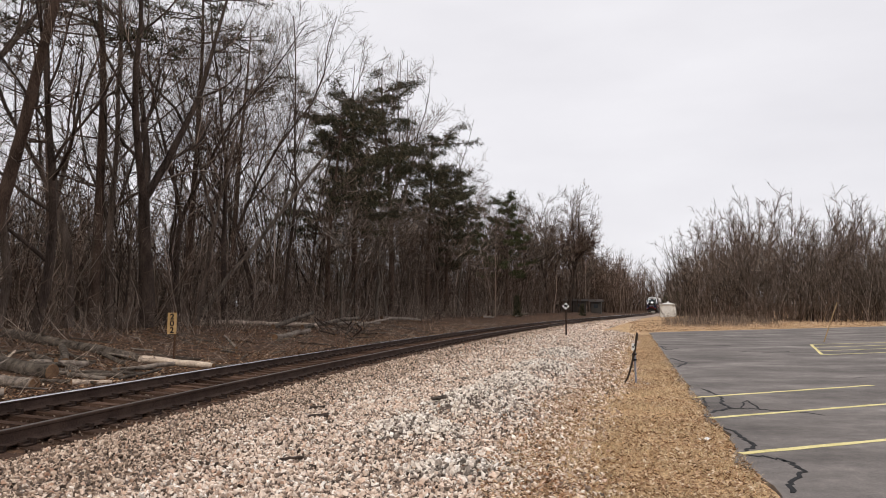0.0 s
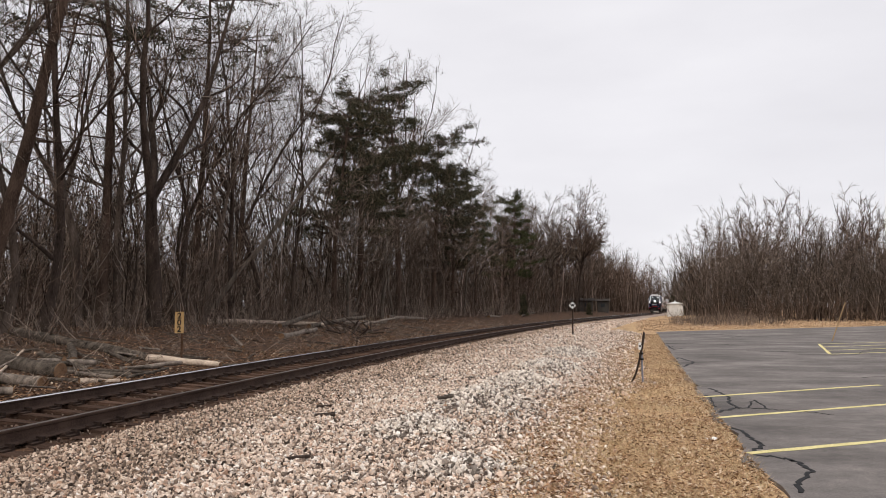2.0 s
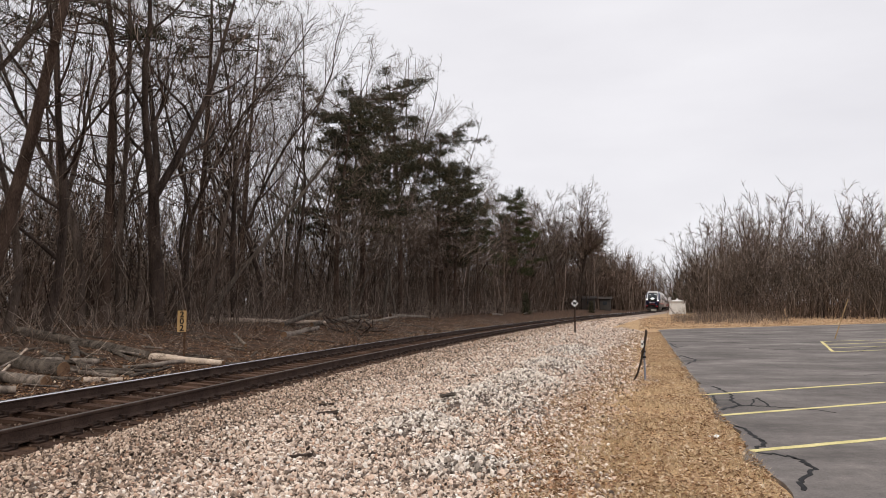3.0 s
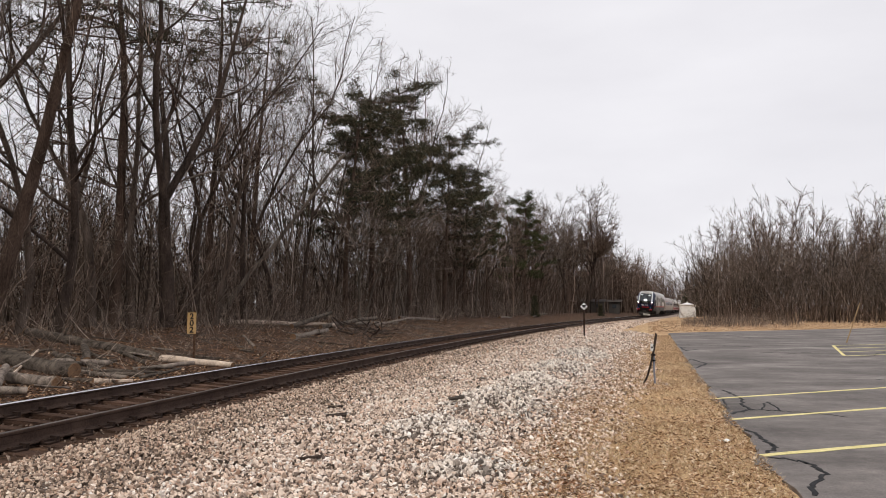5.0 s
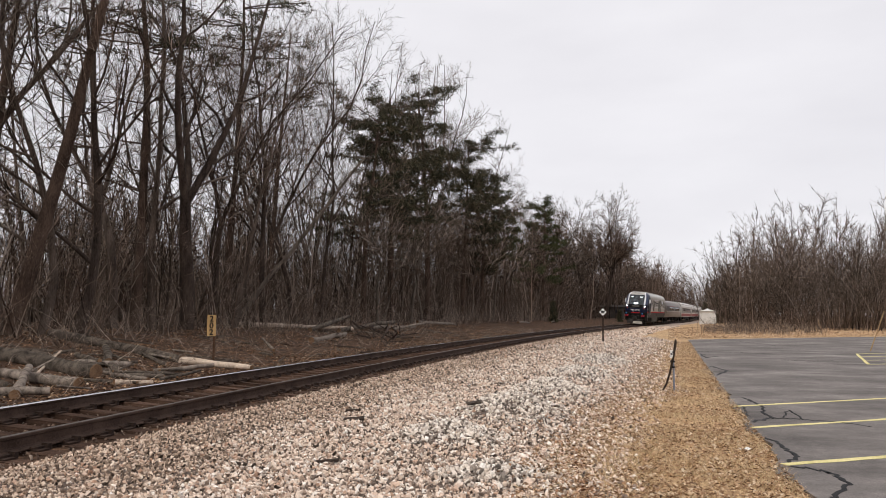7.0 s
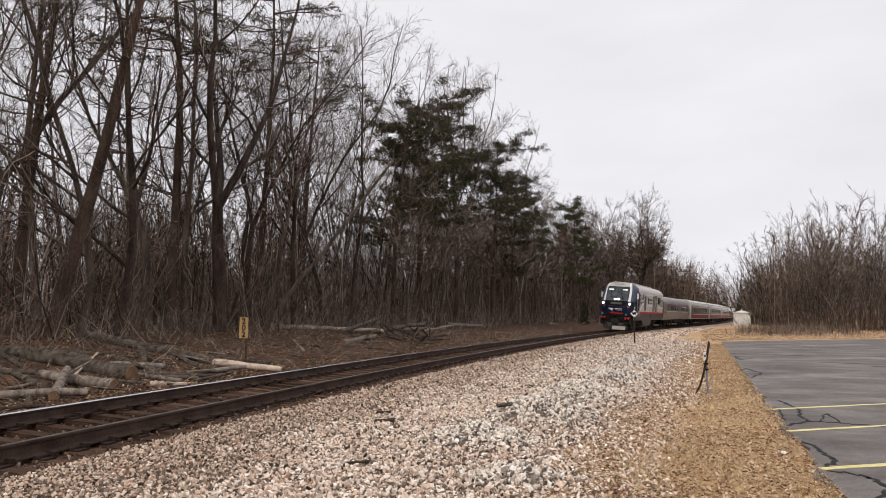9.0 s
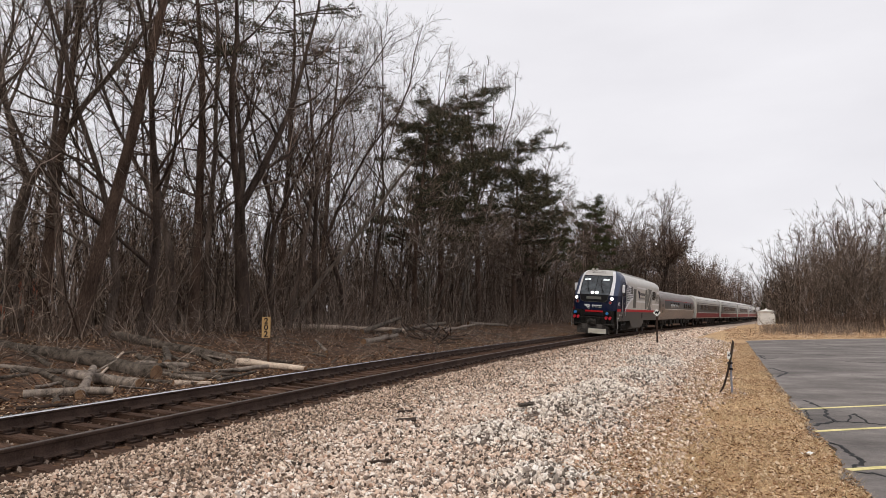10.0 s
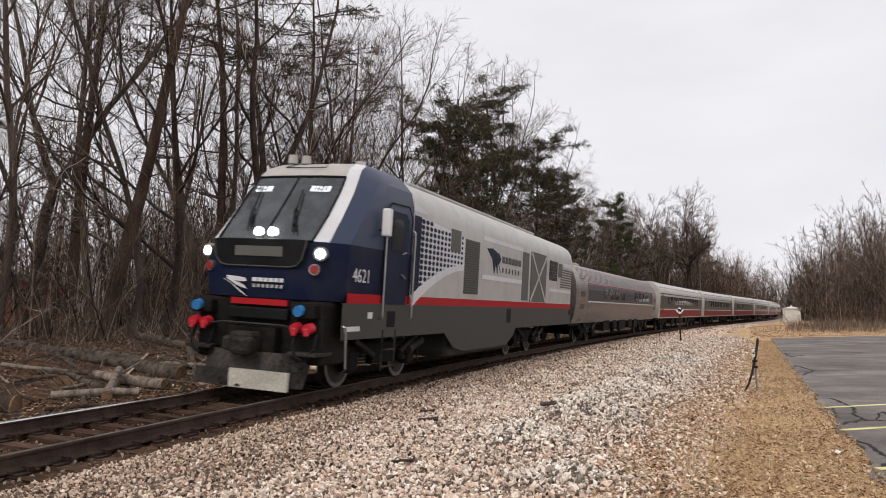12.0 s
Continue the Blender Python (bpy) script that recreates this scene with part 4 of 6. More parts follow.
        for i in range(13):
            for j in range(13):
                y, z = -4.0 - i * 0.24, 1.98 + j * 0.128
                low = float(np.interp(-y, [3.9, 5.2, 6.3, 7.1], [1.92, 2.3, 2.56, 2.64]))
                if z < low or z > 3.56 - 0.06 * max(0, -y - 4.1) or y < -7.05:
                    continue
                q = 1.0 - 0.32 * i / 13
                bm.faces.new([bm.verts.new((x + sx * 0.0095, y + 0.108 * q * math.cos(a), z + 0.058 * q * math.sin(a))) for a in [sx * -k * 0.785 for k in range(8)]])
        tagged(part("dot_pattern", bm, NAVY, lo, "rows of navy dots"), kind="stuff")
        arc = [(-3.74 - 3.3 * e, 1.86 + 0.82 * math.sin(e * 1.5708) ** 0.9) for e in np.linspace(0, 1, 9)]
        plate_yz("white_swoosh", arc + [(y - 0.03, z - 0.11 - 0.02 * i) for i, (y, z) in enumerate(arc[::-1])], x, WHITE, lo, 0.013)
        plate_yz("roof_swoosh", [(-3.72, 3.9), (-3.72, 3.66), (-4.6, 3.52), (-6.0, 3.46), (-4.8, 3.64)], x * 0.985, WHITE, lo, 0.022)
        plate_yz("white_bar", rect(-8.6, -12.9, 3.5, 3.62), x, WHITE, lo, 0.012)
        plate_yz("white_bar", rect(-8.6, -12.9, 2.42, 2.55), x, WHITE, lo, 0.012)
        plate_yz("white_bar", rect(-17.0, -21.1, 2.3, 2.42), x, WHITE, lo, 0.012)
        plate_yz("white_bar", rect(-19.4, -21.1, 3.36, 3.52), x, WHITE, lo, 0.012)
        plate_yz("vent_panel", rect(-6.05, -6.75, 3.0, 3.55), x, PANEL, lo, 0.014)
        vent = plate_yz("vent_panel", rect(-7.15, -8.3, 1.98, 3.4), x, PANEL, lo, 0.016, "tall dark vent panel")
        bm = bmesh.new()
        for k in range(22):
            box(bm, x + sx * 0.015 - 0.01, x + sx * 0.015 + 0.012, -8.26, -7.19, 2.0 + k * 0.063, 2.03 + k * 0.063)
        tagged(part("louvres", bm, SKIRT, vent), kind="stuff")
        plate_yz("vent_panel", rect(-12.95, -13.75, 1.9, 3.5), x, PANEL, lo, 0.014)
        xp = plate_yz("crossed_panel", rect(-14.05, -16.4, 1.86, 3.6), x, PANEL, lo, 0.014, "dark panel with a pale cross")
        for a, b in (((-14.1, 1.9), (-16.35, 3.56)), ((-14.1, 3.56), (-16.35, 1.9))):
            d = Vector((b[0] - a[0], b[1] - a[1])).normalized() * 0.055
            plate_yz("cross_bar", [(a[0] - d.y, a[1] + d.x), (a[0] + d.y, a[1] - d.x), (b[0] + d.y, b[1] - d.x), (b[0] - d.y, b[1] + d.x)], x, SILVER, xp, 0.024)
        win = plate_yz("side_window", rect(-16.9, -18.3, 2.72, 3.48), x, GLASS, lo, 0.015, "dark side window")
        for k in range(3):
            plate_yz("window_bar", rect(-16.9, -18.3, 2.86 + 0.2 * k, 2.88 + 0.2 * k), x, SKIRT, win, 0.022)
        plate_yz("vent_panel", rect(-18.5, -19.2, 2.9, 3.45), x, PANEL, lo, 0.013)
        for k in range(8):
            plate_yz("louvre", rect(-19.0, -21.2, 2.5 + k * 0.1, 2.555 + k * 0.1), x, PANEL, lo, 0.012)
        # emblem blades and bars on the side
        for k in range(3):
            y0 = -9.0 - 0.32 * k
            plate_yz("emblem_blade", [(y0, 3.3 - 0.06 * k), (y0 - 0.5, 3.34 - 0.05 * k), (y0 - 1.25 + 0.25 * k, 3.18 - 0.05 * k), (y0 - 0.95 + 0.2 * k, 3.04 - 0.06 * k), (y0 - 0.75, 2.62 + 0.02 * k), (y0 - 0.55, 3.02 - 0.05 * k)], x, NAVY, lo, 0.013 + 0.002 * k)
        for k in range(6):
            plate_yz("wording_bar", rect(-10.55 - k * 0.37, -10.82 - k * 0.37, 2.98, 3.18), x, BAND, lo, 0.012)
            plate_yz("wording_bar", rect(-10.6 - k * 0.36, -10.7 - k * 0.36, 2.68, 2.84), x, BAND, lo, 0.012)
        # cab door, window, mirror, rails
        door = plate_yz("cab_door", [(-2.35, 1.66), (-3.45, 1.66), (-3.45, 3.42), (-3.3, 3.55), (-2.5, 3.55), (-2.35, 3.42)], x, NAVY, lo, 0.02, "navy cab door with a small window")
        plate_yz("door_window", [(-2.6, 2.75), (-3.15, 2.75), (-3.15, 3.32), (-3.05, 3.4), (-2.7, 3.4), (-2.6, 3.32)], x, GLASS, door, 0.028)
        rods("door_seam", [[(x + sx * 0.02, y, z) for y, z in ((-2.28, 1.68), (-2.28, 3.5), (-2.55, 3.7), (-3.4, 3.72), (-3.6, 3.5), (-3.6, 1.68))]], 0.014, BLACK, lo)
        rods("door_handle", [[(x + sx * 0.05, -3.3, 2.2), (x + sx * 0.05, -3.1, 2.28)]], 0.02, STEEL, door)
        rods("door_handle", [[(x + sx * 0.05, -3.3, 2.75), (x + sx * 0.05, -3.12, 2.7)]], 0.015, STEEL, door)
        for y in (-2.22, -3.64):
            rods("grab_rail", [[(x + sx * 0.01, y, 3.1 if y > -3 else 3.25), (x + sx * 0.09, y, 3.05 if y > -3 else 3.2), (x + sx * 0.09, y, 1.4), (x + sx * 0.01, y, 1.36)]], 0.02, STEEL, lo, "long upright grab rail")
        part("mirror", box(bmesh.new(), x + sx * 0.16 - 0.09, x + sx * 0.16 + 0.09, -2.12, -1.98, 2.98, 3.52, 0.03), WHITE, lo, "white upright mirror housing")
        rods("mirror_arm", [[(x, -2.06, 3.1), (x + sx * 0.16, -2.05, 3.1)]], 0.02, BLACK, lo)
        plate_yz("side_marker", rect(-1.75, -1.95, 1.38, 1.5), x, WHITE, lo, 0.012)
        plate_yz("step_recess", rect(-2.6, -3.0, 1.2, 1.52), x, BLACK, lo, 0.009)
        plate_yz("wording_bar", rect(-0.85, -1.45, 1.15, 1.24), x, WHITE, lo, 0.012)
        rods("ladder", [[(x, -2.45, 1.15), (x, -2.45, 0.35)], [(x, -3.05, 1.15), (x, -3.05, 0.35)], [(x, -2.45, 0.75), (x, -3.05, 0.75)], [(x, -2.45, 0.42), (x, -3.05, 0.42)]], 0.025, GEAR, lo, "steel cab ladder")
        rods("handrail", [[(x, -0.8, 1.25), (x + sx * 0.07, -0.8, 1.22), (x + sx * 0.07, -0.85, 0.5)]], 0.02, STEEL, lo)
        rot = Matrix(((0, 0, -1, 0), (-1, 0, 0, 0), (0, 1, 0, 0), (0, 0, 0, 1))) if sx < 0 else Matrix(((0, 0, 1, 0), (1, 0, 0, 0), (0, 1, 0, 0), (0, 0, 0, 1)))
        lettering("road_number", "4621", 0.36, Matrix.Translation((x + sx * 0.006, -1.62 + 0.2, 2.16)) @ rot, WHITE, lo)
        plate_yz("tail_box", rect(-20.9, -21.2, 1.4, 1.6), x, BLACK, lo, 0.02)
        plate_yz("fuel_filler", rect(-11.3, -11.75, 1.18, 1.6), x, BLACK, lo, 0.012)
    # lower front
    part("pilot_frame", box(bmesh.new(), -1.32, 1.32, -1.3, -0.42, 0.55, 1.66, 0.05), UNDER, lo, "black pilot frame")
    plate_xz("red_front_stripe", [(0.56, 1.55), (-0.62, 1.55), (-0.62, 1.66), (0.56, 1.66)], -0.36, RED, lo, 0.03)
    part("front_tray", box(bmesh.new(), -0.66, 0.6, -0.5, -0.3, 1.3, 1.5, 0.02), BLACK, lo)
    rods("uncoupling_lever", [[(1.1, -0.22, 1.14), (0.6, -0.18, 1.22), (-0.62, -0.18, 1.22), (-1.15, -0.22, 1.16)]], 0.018, GEAR, lo)
    bm = box(bmesh.new(), -0.22, 0.24, -0.5, 0.1, 0.72, 1.08, 0.06)
    box(bm, -0.3, 0.1, 0.02, 0.28, 0.7, 1.0, 0.07)
    box(bm, 0.12, 0.3, -0.05, 0.2, 0.74, 1.0, 0.05)
    part("coupler", bm, GEAR, lo, "rusty knuckle coupler")
    part("coupler_box", box(bmesh.new(), -0.5, 0.5, -0.6, -0.2, 0.62, 1.18, 0.03), UNDER, lo)
    for px in (1.15, -1.0):
        part("receptacle_box", box(bmesh.new(), px - 0.22, px + 0.22, -0.5, -0.26, 1.36, 1.6, 0.02), UNDER, lo)
        disc("blue_cap", (px + 0.05, -0.3, 1.5), (0, 1, -0.15), 0.1, 0.14, BLUE_CAP, lo, 14, "round blue socket cap")
        for dx in (-0.15, 0.1):
            bm = tube_between(bmesh.new(), (px + dx, -0.32, 1.2), (px + dx, -0.16, 1.18), 0.1, 0.09, 14)
            box(bm, px + dx - 0.05, px + dx + 0.05, -0.2, -0.14, 1.06, 1.2, 0.02)
            part("red_cap", bm, RED_CAP, lo, "bright red hose cap")
        rods("air_hose", [[(px + 0.1, -0.3, 1.1), (px + 0.12, -0.18, 0.9), (px + 0.04, -0.14, 0.72), (px - 0.1, -0.16, 0.64)], [(px - 0.28, -0.3, 1.1), (px - 0.3, -0.2, 0.85), (px - 0.2, -0.16, 0.7)]], 0.026, BLACK, lo)
    for sx in (-1, 1):
        bm = box(bmesh.new(), sx * 1.08 - 0.28, sx * 1.08 + 0.28, -0.75, -0.15, 0.72, 0.78, 0.01)
        part("front_step", bm, GEAR, lo)
    # snow plow: slanted mould boards with a scraped plate along the foot
    bm = bmesh.new()
    pts = [(1.12, -0.4), (0.7, -0.06), (0, 0.05), (-0.7, -0.06), (-1.12, -0.4)]
    top = [bm.verts.new((x, y - 0.12, 0.74)) for x, y in pts]
    mid = [bm.verts.new((x * 0.97, y - 0.02, 0.42)) for x, y in pts]
    bot = [bm.verts.new((x * 0.93, y + 0.05, 0.14)) for x, y in pts]
    back = [bm.verts.new((x * 0.93, y - 0.06, 0.14)) for x, y in pts]
    for a, b in ((top, mid), (mid, bot), (bot, back)):
        for i in range(4):
            bm.faces.new((a[i], a[i + 1], b[i + 1], b[i]))
    bmesh.ops.recalc_face_normals(bm, faces=bm.faces)
    part("snow_plow", bm, PLOW, lo, "scuffed dark steel snow plow")
    plate_xz("plow_plate", [(0.95, 0.13), (0.2, 0.13), (0.2, 0.42), (0.9, 0.42)], 0.05, PLOW, lo, 0.03)
    plate_xz("plow_plate", [(0.19, 0.12), (-0.98, 0.12), (-1.0, 0.44), (0.19, 0.44)], 0.055, PLOW_PALE, lo, 0.032, "scraped pale plow plate")
    # underframe
    part("underframe", box(bmesh.new(), -1.2, 1.2, -21.2, -1.0, 0.95, 1.7), UNDER, lo)
    part("fuel_tank", box(bmesh.new(), -1.38, 1.38, -12.0, -6.6, 0.34, 1.1, 0.18), SKIRT, lo, "dark grey fuel tank")
    part("rear_gangway", box(bmesh.new(), -0.6, 0.6, -21.8, -21.3, 1.2, 3.3, 0.05), BLACK, lo)
    for yc in (-3.35, -15.2):
        truck(lo, yc, 2.8, 0.52)
        for sy in (-1, 1):
            WHEELS.append((wheelset(lo, yc + sy * 1.4, 0.52), 0.52, yc + sy * 1.4))
    for y in (-5.0, -16.9):
        rods("brake_cylinder", [[(-1.28, y, 0.85), (-1.28, y + 0.7, 0.66)]], 0.09, GEAR, lo)
    return lo


def build_car(kind):
    """A passenger car, 25.9 m long, its front at the origin."""
    first = kind == "rounded"
    ca = thing("passenger_car", label="ribbed stainless passenger car with a rounded side and dark window band" if first else "silver passenger car with a dark window band and red stripe", category="train car", group="cars of the passenger train")
    L = 25.9
    if first:
        prof = [(1.3, 0.98), (1.44, 1.4), (1.52, 2.0), (1.52, 2.55), (1.46, 2.95), (1.32, 3.3), (1.05, 3.58), (0.65, 3.76), (0, 3.84)]
    else:
        prof = [(1.46, 1.02), (1.5, 1.3), (1.52, 1.9), (1.52, 2.9), (1.48, 3.25), (1.3, 3.55), (0.95, 3.78), (0.5, 3.88), (0, 3.9)]
    ring = prof + [(-x, z) for x, z in prof[-2::-1]]

    def shell(name, ys, mat, scale=1.0, lo=0, hi=None, label=""):
        bm = bmesh.new()
        g = [[bm.verts.new((x * k, y, z)) for x, z in ring] for y, k in ys]
        for a, b in zip(g, g[1:]):
            for i in range(len(ring) - 1):
                bm.faces.new((a[i], a[i + 1], b[i + 1], b[i]))
        bm.faces.new(g[-1])
        bm.faces.new(g[0][::-1])
        bmesh.ops.recalc_face_normals(bm, faces=bm.faces)
        return shade(part(name, bm, mat, ca, label), 35)

    shell("body", [(-0.35, 0.97), (-0.6, 1.0), (-L + 0.6, 1.0), (-L + 0.35, 0.97)], STAINLESS if first else SILVER, label="stainless body shell")
    part("gangway", box(bmesh.new(), -0.62, 0.62, -L, -0.0, 1.1, 3.35, 0.04), BLACK, ca, "black rubber gangway")

    def wall_x(z):
        return float(np.interp(z, [p[1] for p in prof], [p[0] for p in prof]))

    for sx in (-1, 1):
        def strip(name, y0, y1, z0, z1, mat, out=0.008, label=""):
            bm = bmesh.new()
            zs = np.linspace(z0, z1, 4)
            a = [[bm.verts.new((sx * (wall_x(z) + out), y, z)) for z in zs] for y in (y0, y1)]
            b = [[bm.verts.new((sx * (wall_x(z) - 0.02), y, z)) for z in zs] for y in (y0, y1)]
            for i in range(3):
                bm.faces.new((a[0][i], a[1][i], a[1][i + 1], a[0][i + 1]))
            bm.faces.new((a[0][0], b[0][0], b[1][0], a[1][0]))
            bm.faces.new((a[0][3], a[1][3], b[1][3], b[0][3]))
            for k in (0, 1):
                bm.faces.new([a[k][i] for i in range(4)] + [b[k][i] for i in range(3, -1, -1)])
            bmesh.ops.recalc_face_normals(bm, faces=bm.faces)
            return part(name, bm, mat, ca, label)

        if first:
            strip("window_band", -2.6, -L + 2.4, 2.06, 2.84, BAND, 0.006, "slate blue window band")
            strip("red_line", -2.6, -L + 2.4, 2.86, 2.9, RED, 0.008)
            strip("pale_line", -2.6, -L + 2.4, 1.99, 2.04, WHITE, 0.008)
            bm = bmesh.new()
            for k in range(17):
                z = 1.06 + k * 0.056
                tube_between(bm, (sx * (wall_x(z) + 0.001), -2.6, z), (sx * (wall_x(z) + 0.001), -L + 2.4, z), 0.015, 0.015, 6)
            for k in range(12):
                z = 2.98 + k * 0.056
                tube_between(bm, (sx * (wall_x(z) + 0.001), -1.2, z), (sx * (wall_x(z) + 0.001), -L + 1.2, z), 0.014, 0.014, 6)
            tagged(part("fluting", bm, STAINLESS, ca, "horizontal stainless ribs"), kind="stuff")
            for y in [-6.1 - 1.62 * k for k in range(4)] + [-15.6 - 1.62 * k for k in range(4)]:
                strip("window", y, y - 1.25, 2.2, 2.72, GLASS_CAR, 0.016)
            for y in (-1.5, -L + 1.4):
                strip("door", y + 0.4, y - 0.4, 1.1, 3.1, BAND_GREY, 0.01, "dark recessed end door")
        else:
            strip("window_band", -0.7, -L + 0.7, 1.79, 3.02, BAND_GREY, 0.006, "dark grey window band")
            strip("white_stripe", -0.7, -L + 0.7, 1.72, 1.77, WHITE, 0.008)
            strip("red_stripe", -0.7, -L + 0.7, 1.1, 1.7, MAROON, 0.01, "broad red stripe")
            for k in range(13):
                y = -4.0 - k * 1.42
                strip("window", y, y - 0.98, 2.16, 2.78, GLASS_CAR, 0.016)
            for y in (-1.7, -L + 1.7):
                strip("door", y + 0.42, y - 0.42, 1.1, 3.05, BAND_GREY, 0.012)
            bm = bmesh.new()
            for k in range(24):
                y = -1.0 - k * 1.03
                box(bm, sx * 1.35 - 0.08, sx * 1.35 + 0.08, y - 0.02, y + 0.02, 3.42, 3.5)
            tagged(part("rivet_line", bm, STAINLESS, ca), kind="stuff")
        for k, (y, w) in enumerate(((-8.0, 1.6), (-10.4, 1.0), (-12.6, 2.2), (-15.4, 1.2), (-17.4, 1.4))):
            part("equipment_box", box(bmesh.new(), sx * 1.1 - 0.25, sx * 1.1 + 0.25, y - w / 2, y + w / 2, 0.5 + 0.05 * (k % 2), 1.05, 0.03), UNDER, ca)

    part("roof_vent", box(bmesh.new(), -0.6, 0.6, -4.2, -2.2, prof[-1][1] - 0.12, prof[-1][1] + 0.04, 0.03), ROOF_GREY, ca)
    part("underframe", box(bmesh.new(), -1.15, 1.15, -L + 0.4, -0.4, 0.85, 1.1), UNDER, ca)
    for yc in (-4.3, -L + 4.3):
        truck(ca, yc, 2.6, 0.46, first)
        for sy in (-1, 1):
            wheelset(ca, yc + sy * 1.3, 0.46)
    return ca


loco = build_locomotive()
CARS = [(loco, 0.0, 21.5)]
car_a = build_car("rounded")
CARS.append((car_a, 22.3, 25.9))
car_b = build_car("flat")
CARS.append((car_b, 22.3 + 26.7, 25.9))
for k in range(2, 7):
    CARS.append((copy_thing(car_b, pose(0, 0, 0)), 22.3 + 26.7 * k, 25.9))

def edge_place(s, off):
    p = on_line(s, off, 0)
    return (p.x, p.y)


def ray_place(slope, off):
    """Where a sight line from the camera (x over y) meets a line beside the track."""
    y = np.arange(6, 240, 0.1)
    o, _ = beside(slope * y, y)
    i = int(np.argmin(abs(o - off)))
    return (slope * y[i], y[i])


rng = random.Random(21)
WOOD_LABEL = "leafless grey-brown deciduous tree at the wood's edge"

# large single trees at the wood's edge: sight slope, distance from the track, height, girth, shape
SINGLE = [
    (-0.735, -15.0, 19, 0.2, dict(forks=2, first=0.35, limbs=18, spread=0.6, lean=(0.0, 0.0), bark=BARK)),
    (-0.40, -11.0, 19, 0.25, dict(forks=3, first=0.25, limbs=18, spread=0.8, reach=0.3, lean=(0.12, 0), bark=BARK_DARK)),
    (-0.445, -12.0, 18, 0.17, dict(forks=1, first=0.2, limbs=14, spread=0.7, bark=BARK)),
    (-0.36, -12.5, 18, 0.15, dict(forks=2, first=0.25, limbs=14, spread=0.7, bark=BARK_DARK)),
    (-0.55, -10.8, 17, 0.17, dict(forks=1, first=0.12, limbs=17, spread=0.8, lean=(0.2, 0.05), bark=BARK_DARK)),
    (-0.50, -13.0, 18, 0.16, dict(forks=2, first=0.2, limbs=14, spread=0.7, lean=(-0.1, 0), bark=BARK)),
    (-0.29, -11.5, 19, 0.16, dict(forks=1, first=0.2, limbs=20, spread=0.6, lean=(0.1, 0), bark=BARK_DARK)),
    (-0.25, -12.5, 19, 0.15, dict(forks=2, first=0.2, limbs=18, spread=0.6, bark=BARK_DARK)),
    (-0.215, -11.0, 18, 0.13, dict(forks=1, first=0.2, limbs=18, spread=0.6, lean=(0.12, 0), bark=BARK_DARK)),
    (-0.17, -14.0, 20.5, 0.14, dict(forks=3, first=0.3, limbs=28, spread=0.8, reach=0.27, bark=BARK_DARK, fat=1.15, lift=0.05)),
    (-0.098, -14.5, 25.5, 0.15, dict(forks=4, first=0.4, limbs=48, spread=0.8, reach=0.26, bark=BARK_DARK, fat=1.4, lift=0.05)),
    (-0.135, -14.5, 23.5, 0.15, dict(forks=4, first=0.4, limbs=48, spread=0.8, reach=0.26, bark=BARK, fat=1.4, lift=0.05)),
    (-0.062, -14.5, 25, 0.14, dict(forks=3, first=0.4, limbs=42, spread=0.8, reach=0.25, bark=BARK, fat=1.4, lift=0.05)),
    (-0.025, -14.0, 21, 0.14, dict(forks=3, first=0.3, limbs=40, spread=0.8, reach=0.26, bark=BARK, fat=1.5, lift=0.05)),
    (0.01, -13.5, 18.5, 0.13, dict(forks=3, first=0.25, limbs=40, spread=0.8, reach=0.28, bark=BARK_DARK, fat=1.6, lift=0.05)),
    (-0.075, -10.2, 12, 0.09, dict(forks=3, first=0.1, limbs=46, spread=0.9, reach=0.4, bark=BARK_MID, twig=TWIG_TAN, fat=1.35, lift=0.05)),
    (-0.135, -10.0, 10.5, 0.08, dict(forks=2, first=0.1, limbs=46, spread=0.9, reach=0.4, bark=BARK_MID, twig=TWIG_TAN, fat=1.35, lift=0.05)),
    (-0.01, -10.2, 12.5, 0.09, dict(forks=3, first=0.1, limbs=46, spread=0.9, reach=0.4, bark=BARK, twig=TWIG_TAN, fat=1.4, lift=0.05)),
    (0.03, -11.5, 18, 0.14, dict(forks=1, first=0.15, limbs=26, spread=0.8, bark=BARK, fat=1.6, lift=0.04)),
    (0.075, -12.5, 19, 0.15, dict(forks=2, first=0.15, limbs=28, spread=0.8, bark=BARK, fat=1.6, lift=0.04)),
    (0.115, -12.0, 20, 0.15, dict(forks=3, first=0.12, limbs=34, spread=0.85, bark=BARK, fat=1.9, lift=0.03)),
    (0.14, -11.5, 20.0, 0.17, dict(forks=4, first=0.12, limbs=64, spread=0.75, reach=0.28, bark=BARK_DARK, fat=2.4, lift=0.05)),
    (0.168, -11.0, 24.5, 0.22, dict(forks=5, first=0.15, limbs=100, spread=0.75, reach=0.27, bark=BARK_DARK, fat=2.6, lift=0.05)),
    (0.195, -11.5, 20, 0.17, dict(forks=4, first=0.1, limbs=48, spread=0.85, reach=0.27, bark=BARK, fat=2.2, lift=0.03)),
    (-0.6, -11.0, 18, 0.14, dict(forks=1, first=0.15, limbs=22, spread=0.9, reach=0.4, lean=(0.1, 0), bark=BARK, lift=0.03)),
    (-0.33, -11.0, 17, 0.12, dict(forks=2, first=0.15, limbs=24, spread=0.9, reach=0.36, lean=(-0.12, 0), bark=BARK, lift=0.03)),
    (-0.66, -12.0, 18, 0.16, dict(forks=1, first=0.3, limbs=18, spread=0.7, lean=(-0.1, 0), bark=BARK)),
    (-0.82, -12.0, 17, 0.15, dict(forks=1, first=0.25, limbs=20, spread=0.7, lean=(0.1, 0), bark=BARK)),
]
